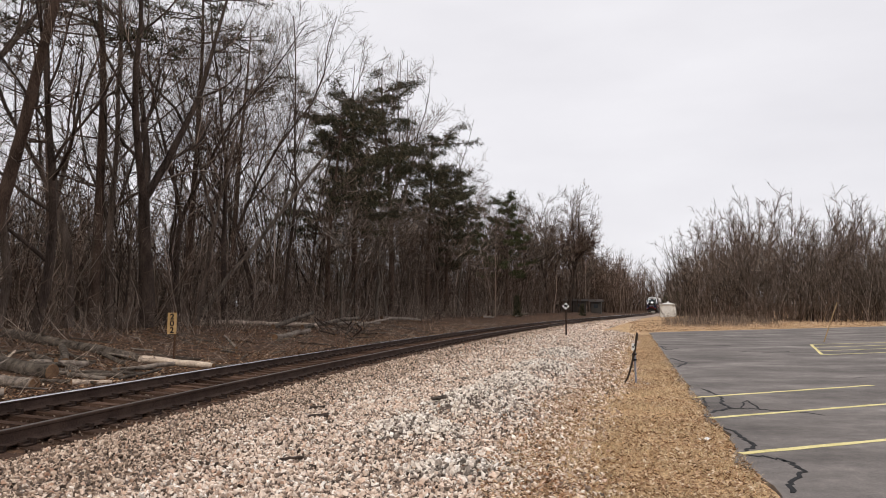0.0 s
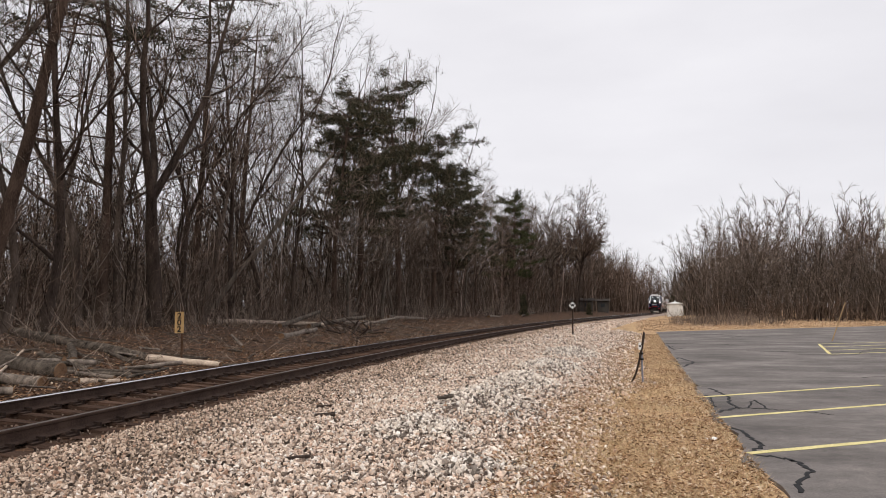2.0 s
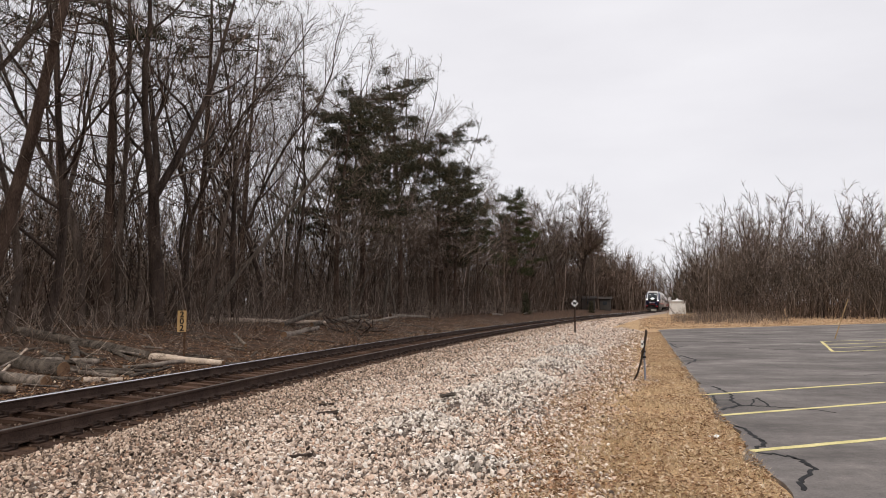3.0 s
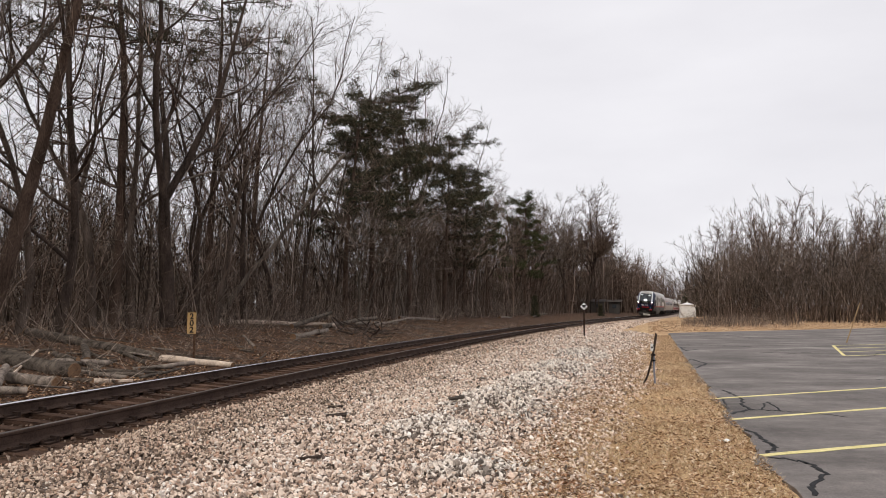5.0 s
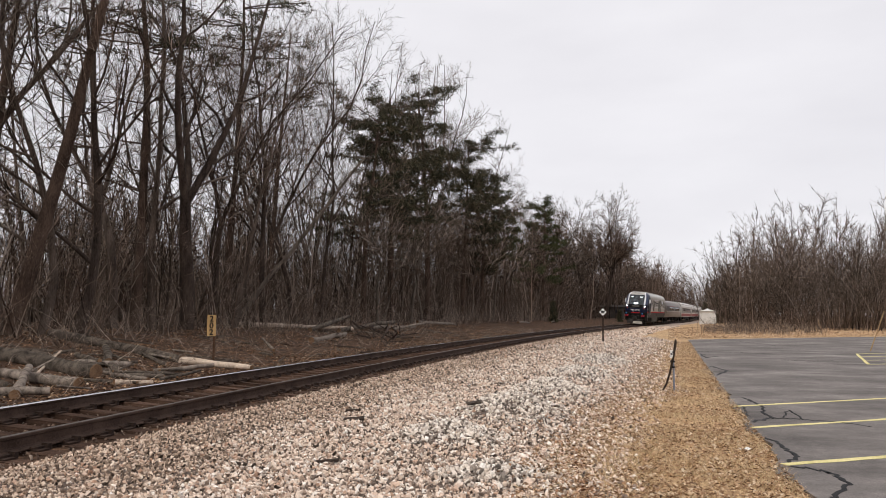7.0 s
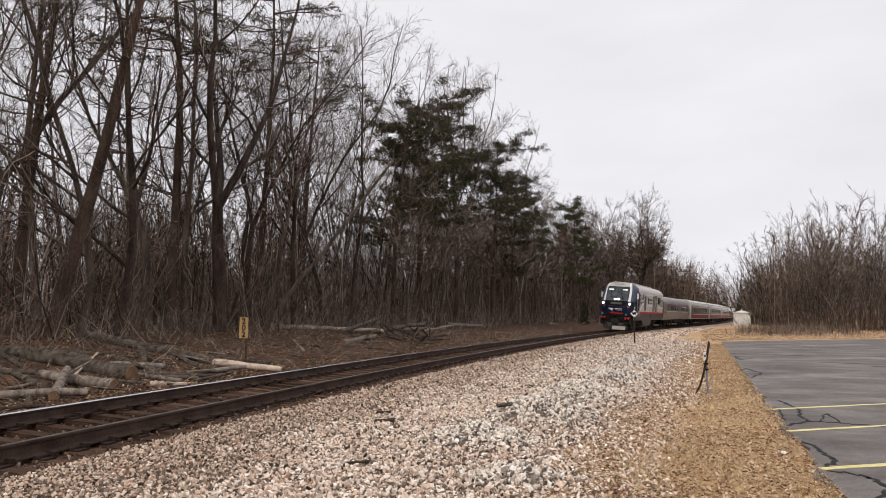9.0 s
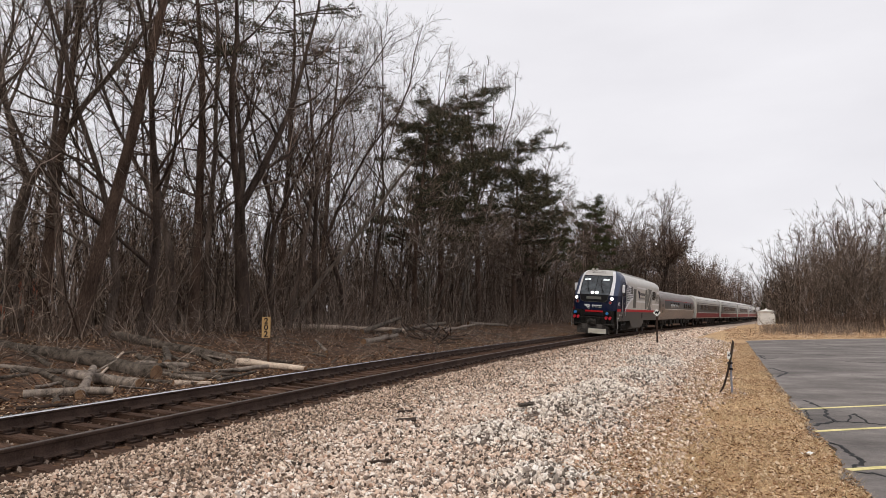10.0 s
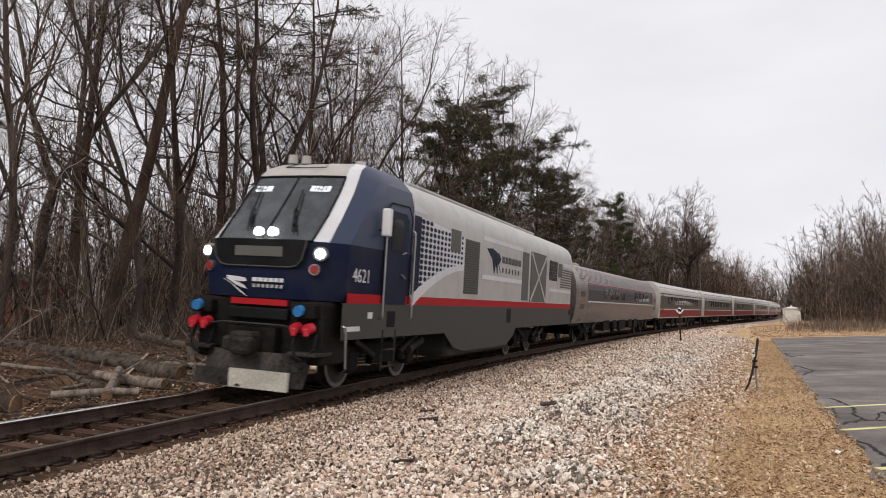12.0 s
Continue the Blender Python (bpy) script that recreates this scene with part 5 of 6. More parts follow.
for k, (slope, off, h, r, kw) in enumerate(SINGLE):
    plant("bare", ray_place(slope, off), "bare_tree", WOOD_LABEL if kw.get("forks", 1) == 1 else "leafless tree with a forked grey trunk at the wood's edge",
          bare_tree(700 + k, h, r, **{"twig": (TWIG, TWIG_RED, TWIG)[k % 3], **kw}), rng.uniform(-12, 12), "trees of the wood beside the track")

# fill of the wood: a few mother trees and their copies, thinner further in
MOTHERS = []
for k in range(7):
    h = (17, 19, 16, 20, 18, 15, 19)[k]
    MOTHERS.append(plant("bare", edge_place(18 + k * 6.5, -16 - (k % 3) * 2), "bare_tree", WOOD_LABEL,
                         bare_tree(100 + k, h, 0.03 + 0.0045 * h, first=0.08, limbs=19, spread=(0.7, 0.9, 0.6)[k % 3], reach=0.32, forks=(1, 2, 1, 1, 3, 1, 2)[k],
                                   lean=(rng.uniform(-.12, .12), rng.uniform(-.12, .12)), fine=0.72, bark=(BARK, BARK_DARK)[k % 2], twig=(TWIG, TWIG_RED, TWIG)[k % 3], fat=1.25),
                         group="trees of the wood beside the track"))
for s in np.arange(0, 240, 5.0):
    for row in range(3):
        if row == 2 and s > 60:
            continue
        m = rng.choice(MOTHERS)
        off = -11.5 - row * 5.5 - rng.uniform(0, 5)
        x, y = edge_place(s + rng.uniform(-2, 2), off)
        sz = rng.uniform(0.7, 1.02) if s > 36 else rng.uniform(0.42, 0.72)
        if s > 36 and row == 1 and s < 60:
            sz *= 1.1
        c = copy_thing(m, pose(x, y, gz(x, y) - 0.05, rng.uniform(-3, 3), rng.uniform(-3, 3), rng.uniform(0, 360)))
        c.scale = (sz, sz, sz * rng.uniform(0.92, 1.08))

PINE_LABEL = "dark green pine with a ragged layered crown"
PINES = [
    (-0.70, -13.5, 18, 0.21, dict(first=0.8, dead=0.3, whorls=16, reach=0.14, lean=(0.09, 0), dense=0.4), "pine with a scaly trunk and dead lower limbs"),
    (-0.645, -11.5, 19, 0.235, dict(first=0.7, dead=0.3, whorls=18, reach=0.17, lean=(0.22, 0.02), dense=0.5), "leaning pine with a scaly trunk and dead lower limbs"),
    (-0.47, -12.3, 20, 0.21, dict(first=0.6, dead=0.28, whorls=18, reach=0.22, dense=0.35), PINE_LABEL),
    (-0.53, -16.0, 20, 0.2, dict(first=0.62, dead=0.3, whorls=16, reach=0.2, dense=0.45), PINE_LABEL),
    (-0.345, -14.0, 20.5, 0.2, dict(first=0.62, dead=0.3, whorls=18, reach=0.2, dense=0.5), PINE_LABEL),
    (-0.285, -16.0, 20, 0.2, dict(first=0.68, dead=0.3, whorls=14, reach=0.18, dense=0.4), PINE_LABEL),
    (-0.155, -11.5, 15.2, 0.2, dict(first=0.35, dead=0.15, whorls=26, reach=0.25, dense=1.2, flat=0.4, clump=0.42), PINE_LABEL),
    (-0.118, -11.5, 17.2, 0.24, dict(first=0.45, dead=0.15, whorls=24, reach=0.25, dense=1.1, flat=0.4, clump=0.42), PINE_LABEL),
    (-0.07, -11.5, 20.4, 0.27, dict(first=0.42, dead=0.15, whorls=34, reach=0.2, dense=1.15, flat=0.5, clump=0.45), PINE_LABEL),
    (-0.022, -11.5, 17.4, 0.23, dict(first=0.45, dead=0.15, whorls=30, reach=0.28, dense=1.2, flat=0.4, clump=0.48), PINE_LABEL),
    (0.004, -10.8, 15.2, 0.2, dict(first=0.28, dead=0.15, whorls=22, reach=0.26, dense=0.9, flat=0.45, clump=0.45), PINE_LABEL),
    (0.036, -12.0, 15.5, 0.18, dict(first=0.45, dead=0.3, whorls=18, reach=0.2, dense=1.3, needle=NEEDLE_LIGHT, clump=0.42), "slender pine with lighter green needles"),
    (0.086, -11.0, 15.8, 0.2, dict(first=0.3, dead=0.2, whorls=24, reach=0.25, dense=1.5, needle=NEEDLE_LIGHT, flat=0.45, clump=0.5), "broad pine with lighter green needles"),
    (0.195, -15.0, 19.0, 0.22, dict(first=0.3, dead=0.1, whorls=20, reach=0.26, dense=1.5), PINE_LABEL),
]
for k, (slope, off, h, r, kw, lab) in enumerate(PINES):
    plant("pine", ray_place(slope, off), "pine_tree", lab, pine_tree(300 + k, h, r, **kw), 0, "pines beside the track")


def cedar(at, h, seed, label):
    """A small dense cone-shaped evergreen."""
    r = np.random.RandomState(seed)
    t = thing("cedar_bush", pose(at[0], at[1], gz(*at) - 0.03), label, "bush")
    w = Wood()
    w.tube(np.array([(0, 0, 0), (0.02, 0, h * 0.5), (0, 0, h * 0.95)]), [0.06, 0.04, 0.01], 6)
    w.mesh("trunk", BARK, t)
    nv, nt = [], []
    for k in range(130):
        f = r.uniform(0.03, 1)
        a = r.uniform(0, 6.28)
        q = h * 0.24 * (1 - f) ** 0.7 * r.uniform(0.3, 1.1)
        tuft(r, nv, nt, np.array([math.cos(a) * q, math.sin(a) * q, f * h]), 0.3, 16)
    bulk_mesh("crown", np.concatenate(nv), np.arange(3 * sum(nt)).reshape(-1, 3), NEEDLE, t)


cedar((9.38, 94.5), 2.7, 5, "small dark cedar bush on the bank beside the track")
cedar((24.5, 131), 2.0, 6, "small dark cedar bush near a house")
cedar((39.8, 126), 4.0, 7, "dark cedar behind a white hut")
cedar((38.6, 129), 4.0, 8, "dark cedar behind a white hut")


# trees that stand behind the camera and show in the train's glass
for k in range(9):
    x, y = -26 + 6.5 * k + rng.uniform(-2, 2), -24 - rng.uniform(0, 9)
    c = copy_thing(MOTHERS[k % 7], pose(x, y, gz(x, y) - 0.05, 0, 0, rng.uniform(0, 360)))


# leaning dead trunk across the wood
def dead_trunk(base, top, r, mat, label):
    t = thing("dead_trunk", pose(base[0], base[1], gz(base[0], base[1])), label, "tree trunk")
    w = Wood()
    d = np.array(top) - np.array([base[0], base[1], gz(*base)])
    rs = np.random.RandomState(int(abs(base[0]) * 10))
    pts = np.array([d * k / 7 + rs.normal(0, 0.05, 3) * (k > 0) for k in range(8)])
    w.tube(pts, np.linspace(r, r * 0.4, 8), 9)
    w.mesh("stem", mat, t, True)
    w = Wood()
    for k in range(10):
        f = rs.uniform(0.4, 1)
        p = d * f
        e = p + rs.normal(0, 0.6, 3) + d / np.linalg.norm(d) * 0.8
        w.tube(np.array([p, (p + e) / 2 + rs.normal(0, 0.06, 3), e]), [0.03, 0.02, 0.006], 4)
    tagged(w.mesh("broken_limbs", mat, t), kind="stuff")


b0 = ray_place(-0.335, -12.0)
dead_trunk(b0, (b0[0] + 6.2, b0[1] + 1.5, 9.6), 0.14, BARK_MID, "pale dead trunk leaning through the wood")
b0 = ray_place(-0.09, -10.6)
dead_trunk(b0, (b0[0] + 0.3, b0[1], 7.5), 0.15, BARK_MID, "pale upright dead trunk in the brush")
b0 = ray_place(-0.13, -11)
dead_trunk(b0, (b0[0] + 1.6, b0[1], 6.5), 0.1, BARK_MID, "pale leaning dead trunk in the brush")
b0 = ray_place(0.02, -10.6)
dead_trunk(b0, (b0[0] + 0.6, b0[1], 9.5), 0.13, BARK_MID, "pale upright dead trunk in the brush")


# undergrowth, far woods and thickets: what nobody could count
def brush(name, places, heights, stems, twigs, thick, mat, label, seed, lean=0.22, spread=0.5):
    r = np.random.RandomState(seed)
    w = Wood()
    for x, y in places:
        z = gz(x, y) - 0.05
        H = r.uniform(*heights)
        for s in range(stems):
            a = r.uniform(0, 6.28)
            p0 = np.array([x + r.normal(0, spread * 0.5), y + r.normal(0, spread * 0.5), z])
            d = np.array([math.cos(a) * lean, math.sin(a) * lean, 1.0]) * H * r.uniform(0.55, 1.0)
            mid = p0 + d * 0.5 + r.normal(0, 0.07 * H * 0.3, 3)
            end = p0 + d + r.normal(0, 0.12 * H * 0.4, 3)
            w.tube(np.array([p0, mid, end]), [thick * 1.2, thick * 0.75, thick * 0.12], 3)
            for _ in range(twigs):
                f = 0.1 + 0.9 * r.uniform() ** 0.75
                p = p0 + (mid - p0) * f * 2 if f < 0.5 else mid + (end - mid) * (f - 0.5) * 2
                v = r.normal(0, 0.8, 3) + d / H * 0.5
                w.cone(p, p + v * r.uniform(0.3, 0.75) * (0.4 + 0.13 * H), thick * 0.55)
    ob = w.mesh(name, mat)
    tagged(ob, label, "undergrowth", kind="stuff")


def strip_places(seed, n, s0, s1, o0, o1):
    r = np.random.RandomState(seed)
    return [edge_place(s0 + (s1 - s0) * r.uniform() ** 1.15, r.uniform(o0, o1)) for _ in range(n)]


def tangle(name, places, heights, stems, twigs, thick, mat, label, seed, lean=0.3, spread=0.5, wide=0.75, reach=0.32, bow=0.2):
    """A mass of bowed stems with twigs on twigs; twigs: how many on each stem, then on each of those, and so on."""
    r = np.random.RandomState(seed)
    xy = np.repeat(np.asarray(places, float), stems, axis=0)
    high = np.repeat(r.uniform(*heights, len(places)), stems)
    n = len(xy)
    xy = xy + r.normal(0, spread * 0.5, (n, 2))
    base = np.column_stack([xy, ground_z(xy[:, 0], xy[:, 1]) - 0.05])
    a, tilt = r.uniform(0, 6.28, n), np.abs(r.normal(0, lean, n))
    d = np.stack([np.cos(a) * np.sin(tilt), np.sin(a) * np.sin(tilt), np.cos(tilt)], 1)
    long_ = high * r.uniform(0.6, 1.0, n)
    curl = r.normal(0, bow, (n, 3)) * np.array([1, 1, 0.3])
    at = lambda i, f: base[i] + (d[i] * f[:, None] + curl[i] * (f * f)[:, None]) * long_[i][:, None]
    w = Wood()
    every = np.arange(n)
    fat = thick * (0.5 + 0.5 * long_ / heights[1]) * r.uniform(0.6, 1.5, n)
    marks = np.array([0.0, 0.3, 0.65, 1.0])
    rings = np.stack([at(every, np.full(n, f)) for f in marks], 1)
    corner = np.array([(1, 0, 0), (-0.5, 0.87, 0), (-0.5, -0.87, 0)])
    v = rings[:, :, None] + corner[None, None] * (fat[:, None] * (1.15 - marks)[None])[:, :, None, None]
    k, j = np.arange(3)[:, None] * 3, np.arange(3)[None]
    p, q = (k + j).ravel(), (k + (j + 1) % 3).ravel()
    t = np.concatenate([np.stack([p, q, q + 3], 1), np.stack([p, q + 3, p + 3], 1)])
    w.v.append(v.reshape(-1, 3))
    w.t.append((t[None] + 12 * every[:, None, None]).reshape(-1, 3))
    w.n = 12 * n
    i = np.repeat(every, twigs[0])
    f = 0.1 + 0.9 * r.uniform(0, 1, len(i)) ** 0.8
    start, way = at(i, f), d[i] + 2 * curl[i] * f[:, None]
    size = long_[i] * reach * (1.15 - 0.8 * f) * r.uniform(0.4, 1.2, len(i))
    rad = fat[i] * 0.5
    for level, many in enumerate(twigs):
        if level:
            i = np.repeat(np.arange(len(start)), many)
            f = r.uniform(0.2, 0.95, len(i))
            start, way, size, rad = start[i] + way[i] * (size[i] * f)[:, None], way[i], size[i] * 0.55 * r.uniform(0.4, 1.1, len(i)), rad[i] * 0.62
        way = way / np.linalg.norm(way, axis=1)[:, None] + r.normal(0, wide * 0.7, (len(i), 3)) + np.array([0, 0, 0.12])
        way /= np.linalg.norm(way, axis=1)[:, None]
        w.c += np.column_stack([start, start + way * size[:, None], rad]).tolist()
    tagged(w.mesh(name, mat), label, "undergrowth", kind="stuff")


tangle("dry_brush", strip_places(11, 240, -4, 120, -9.6, -13), (1.2, 4.0), 4, (8, 3), 0.016, TWIG_TAN, "dense dry tan brush at the wood's edge", 41, 0.65, 0.9, 1.0, 0.4, 0.5)
tangle("underbrush", strip_places(1, 330, -4, 140, -10.0, -16), (1.5, 6.5), 3, (11, 3), 0.022, TWIG_RED, "dense leafless reddish-brown brush below the trees", 31, 0.5, 0.8, 0.95, 0.36, 0.45)
tangle("saplings", strip_places(2, 330, -4, 150, -10.5, -20), (4, 10), 2, (18, 3), 0.03, TWIG, "thin leafless saplings crowding the wood", 32, 0.2, 0.8, 0.8, 0.28, 0.15)
brush("inner_wood", strip_places(3, 560, -14, 190, -19, -44), (2.5, 8), 3, 20, 0.085, TWIG, "deep leafless wood behind the first trees", 33, 0.12)
tangle("hinter_wood", strip_places(16, 250, -16, 70, -24, -58), (6, 13.5), 2, (20, 4), 0.065, TWIG, "far leafless trees deep within the wood", 44, 0.1, 1.5, 0.8, 0.28, 0.08)
brush("bank_twigs", strip_places(9, 460, -5, 60, -2.4, -10), (0.15, 0.6), 4, 4, 0.007, TWIG_TAN, "fallen twigs and briars on the leaf litter", 39, 1.6, 0.8)
tangle("middle_wood", strip_places(10, 200, -14, 62, -14, -32), (4, 10), 2, (18, 3), 0.04, TWIG_RED, "tangled leafless growth within the wood", 40, 0.3, 1.0, 0.9, 0.32, 0.3)
tangle("deep_wood", strip_places(12, 330, 28, 165, -12.5, -30), (6, 15), 2, (20, 4), 0.06, TWIG, "deep tangled wood beside the bend", 42, 0.18, 1.5, 0.8, 0.28, 0.15)
tangle("bend_wood", strip_places(17, 300, 70, 230, -10.5, -24), (7, 17), 2, (22, 5), 0.07, TWIG_RED, "dense leafless wood along the bend", 45, 0.15, 1.8, 0.8, 0.28, 0.12)
brush("low_brush", strip_places(4, 330, -4, 100, -8.6, -12), (0.5, 1.6), 7, 5, 0.007, TWIG_TAN, "low dry brush and briars on the bank", 34, 0.7)


def sector(seed, n, t0, t1, d0, d1):
    r = np.random.RandomState(seed)
    out = []
    for _ in range(n):
        d, a = r.uniform(d0, d1), r.uniform(t0, t1)
        out.append((a * d, d))
    return out


brush("far_wood", [p for p in sector(5, 560, 0.17, 0.315, 170, 300) if abs(beside(p[0], p[1])[0][0]) > 6.5], (8, 19), 4, 26, 0.075, TWIG_RED, "far leafless wood where the track bends away", 35, 0.14, 2.0)
tangle("thicket", sector(6, 260, 0.335, 0.84, 80, 98), (5, 11.0), 3, (20, 6), 0.04, TWIG, "dense leafless thicket behind the lot", 36, 0.36, 2.2, 0.95, 0.36, 0.3)
tangle("thicket_back", sector(7, 240, 0.345, 0.88, 96, 130), (12.5, 19.5), 2, (26, 6), 0.07, TWIG_RED, "leafless wood behind the thicket", 37, 0.16, 2.5, 0.85, 0.28, 0.16)
tangle("thicket_end", sector(18, 60, 0.305, 0.345, 122, 150), (7, 13), 3, (20, 5), 0.08, TWIG, "leafless trees behind a white hut", 46, 0.2, 2.0, 0.75, 0.27, 0.15)
tangle("thicket_floor", sector(13, 220, 0.325, 0.84, 78, 90), (1.2, 4.5), 4, (12, 3), 0.03, TWIG_RED, "low tangled brush at the thicket's foot", 43, 0.6, 2.0, 0.9, 0.35, 0.3)
brush("weeds", sector(8, 220, 0.30, 0.44, 62, 84), (0.4, 1.2), 7, 4, 0.012, TWIG_TAN, "dry brown weeds at the lot's far side", 38, 0.4, 1.0)

RIGHT = []
for k in range(4):
    d = (84, 88, 92, 86)[k]
    a = (0.332, 0.43, 0.50, 0.60)[k]
    RIGHT.append(plant("bare", (a * d, d), "bare_tree", "leafless multi-stemmed tree in a thicket behind the lot",
                       bare_tree(400 + k, (11.0, 13.0, 13.5, 14.5)[k], 0.12, first=0.05, limbs=30, spread=0.7, reach=0.3, forks=4, fine=0.7, twig=(TWIG, TWIG_TAN)[k % 2], fat=2.0, lift=0.04), 0, "thicket behind the lot"))
for k in range(34):
    d = rng.uniform(80, 104)
    a = 0.335 + 0.49 * (k + rng.uniform(0, 1)) / 34
    x, y = a * d, d
    sz = rng.uniform(0.8, 1.12) * (0.82 if a < 0.37 else 1)
    c = copy_thing(rng.choice(RIGHT), pose(x, y, gz(x, y) - 0.05, 0, 0, rng.uniform(0, 360)))
    c.scale = (sz, sz, sz)
for k in range(18):
    d = rng.uniform(165, 240)
    a = 0.19 + 0.0065 * k + rng.uniform(-0.006, 0.006)
    x, y = a * d, d
    if abs(beside(x, y)[0][0]) < 7:
        continue
    c = copy_thing(rng.choice(RIGHT), pose(x, y, gz(x, y) - 0.05, 0, 0, rng.uniform(0, 360)))
    c.scale = (1.3, 1.3, 1.3)


# ---------------------------------------------------------------- fallen logs
LOG_END = mottled("cut_log_end", (0.1, 0.055, 0.032), (0.3, 0.185, 0.11), 12, 0.9)


def log_between(a, b, r, mat, label, lift=0.0, taper=0.75, sag=0.0):
    za, zb = gz(*a) + r * 0.75, gz(*b) + r * taper * 0.75 + lift
    t = thing("fallen_log", pose(a[0], a[1], za), label, "log", "felled logs beside the track")
    d = np.array([b[0] - a[0], b[1] - a[1], zb - za])
    rs = np.random.RandomState(int(abs(a[0] * 71 + a[1] * 13)) % 10000)
    n = max(4, int(np.linalg.norm(d) / 0.7))
    pts = np.array([d * k / n + rs.normal(0, r * 0.16, 3) - np.array([0, 0, sag * math.sin(3.14 * k / n)]) for k in range(n + 1)])
    w = Wood()
    w.tube(pts, np.linspace(r, r * taper, n + 1) * (1 + rs.normal(0, 0.05, n + 1)), 12)
    w.mesh("bark", mat, t, True)
    for p, q, rr in ((pts[0], pts[1], r), (pts[-1], pts[-2], r * taper)):
        o = (p - q) / np.linalg.norm(p - q)
        part("cut_end", tube_between(bmesh.new(), p - o * 0.02, p + o * 0.006, rr * 0.97, rr * 0.95, 12), LOG_END, t)
    for k in range(int(np.linalg.norm(d) / 1.8)):
        f = rs.uniform(0.2, 0.9)
        p = pts[int(f * n)]
        e = p + np.array([rs.normal(0, 0.25), rs.normal(0, 0.25), rs.uniform(0.08, 0.35)])
        part("branch_stub", tube_between(bmesh.new(), p, e, r * 0.25, r * 0.12, 6), mat, t)
    return t


BARK_GREY_LOG = mottled("weathered_log_bark", (0.008, 0.0065, 0.0055), (0.25, 0.205, 0.168), 13, 0.95, stretch=(2, 2, 2), relief=1.0, dist=0.05)
BARE_WOOD = mottled("debarked_pale_wood", (0.24, 0.175, 0.13), (0.78, 0.64, 0.52), 6, 0.8, relief=0.4)
log_between((-13.6, 23.2), (-8.67, 21.5), 0.17, BARK_GREY_LOG, "long dark log with rough bark on the bank")
log_between((-8.67, 21.5), (-6.25, 20.4), 0.115, BARE_WOOD, "pale debarked end of a long log", 0, 0.65)
log_between((-8.9, 17.1), (-15.4, 19.1), 0.2, BARK_GREY_LOG, "thick grey log with a sawn end on the leaf litter", 0, 0.8)
log_between((-8.2, 15.1), (-10.4, 16.0), 0.13, BARK_PALE, "short pale mossy log on the leaf litter")
log_between((-8.3, 13.1), (-9.6, 15.6), 0.1, BARK_PALE, "short pale split log leaning on another", 0.25)
log_between((-9.6, 15.6), (-11.2, 19.6), 0.035, BARE_WOOD, "thin bare pole across a log", 0.15)
log_between((-8.81, 11.4), (-10.5, 11.0), 0.19, BARK_DARK, "dark charred log end beside the track")
log_between((-8.0, 12.0), (-9.2, 13.7), 0.07, BARK_GREY_LOG, "grey branch lying beside the rails")
log_between((-7.8, 15.8), (-7.2, 16.3), 0.07, BARE_WOOD, "short pale split billet")
log_between((-9.7, 19.2), (-10.8, 21.2), 0.12, BARK_GREY_LOG, "crooked grey log lying on the bank", 0.1)
log_between((-8.6, 17.9), (-9.9, 19.4), 0.09, BARK_GREY_LOG, "crooked grey branch on the bank")
log_between((-12.6, 15.7), (-10.6, 16.2), 0.06, BARK_PALE, "thin pale branch on the leaf litter")
log_between((-7.6, 17.0), (-9.8, 17.8), 0.05, BARK_PALE, "thin pale branch on the leaf litter")
log_between((-12.0, 36.9), (-9.6, 38.6), 0.14, BARE_WOOD, "pale debarked log on the bank")
log_between((-9.6, 38.6), (-7.0, 41.5), 0.12, BARE_WOOD, "pale debarked log on the bank", 0.1)
log_between((-7.4, 32.6), (-6.9, 38.5), 0.14, BARK_PALE, "pale crooked log lying down the bank", 0.1)
log_between((-8.6, 38.0), (-7.4, 42.5), 0.13, BARK_GREY_LOG, "grey log propped on others", 0.75)
log_between((-7.6, 40.5), (-5.2, 45.5), 0.14, BARK_GREY_LOG, "grey log on a brush heap", 0.6)
log_between((-6.6, 46.0), (-4.4, 52.0), 0.13, BARK_PALE, "pale log on the bank")
log_between((-5.4, 47), (-3.6, 50.5), 0.1, BARK_PALE, "pale bent limb on the bank", 0.5)
log_between((-4.7, 57), (-1.9, 61.6), 0.15, BARK_PALE, "pale log on the bank")
log_between((4.2, 80), (5.6, 83.5), 0.16, BARK_PALE, "pale log on the far bank")
log_between((8.8, 92), (11.5, 101), 0.12, BARK_GREY_LOG, "grey log on the far bank", 0.3)
log_between((-7.6, 27.5), (-9.2, 31.5), 0.06, BARK_PALE, "thin pale branch on the bare bank")
for k in range(22):
    a = (rng.uniform(-12.5, -7.6), rng.uniform(11.5, 20.5))
    o = float(beside(a[0], a[1])[0][0])
    if o > -2.9 or o < -8.5:
        continue
    ang, ln = rng.choice((0.5, 2.7, 1.2, 5.9)) + rng.uniform(-0.4, 0.4), rng.uniform(0.8, 2.4)
    b = (a[0] + math.cos(ang) * ln, a[1] + math.sin(ang) * ln)
    if float(beside(b[0], b[1])[0][0]) > -2.6:
        continue
    log_between(a, b, rng.uniform(0.04, 0.1), rng.choice((BARK_GREY_LOG, BARK_PALE, BARK_MID, BARK_GREY_LOG)), "weathered cut limb among felled logs", rng.uniform(0, 0.12))
for k in range(105):
    s, off = rng.uniform(-2, 44), -rng.uniform(2.6, 9.5)
    a = edge_place(s, off)
    ang, ln = rng.uniform(0, 6.28), rng.uniform(0.5, 1.9)
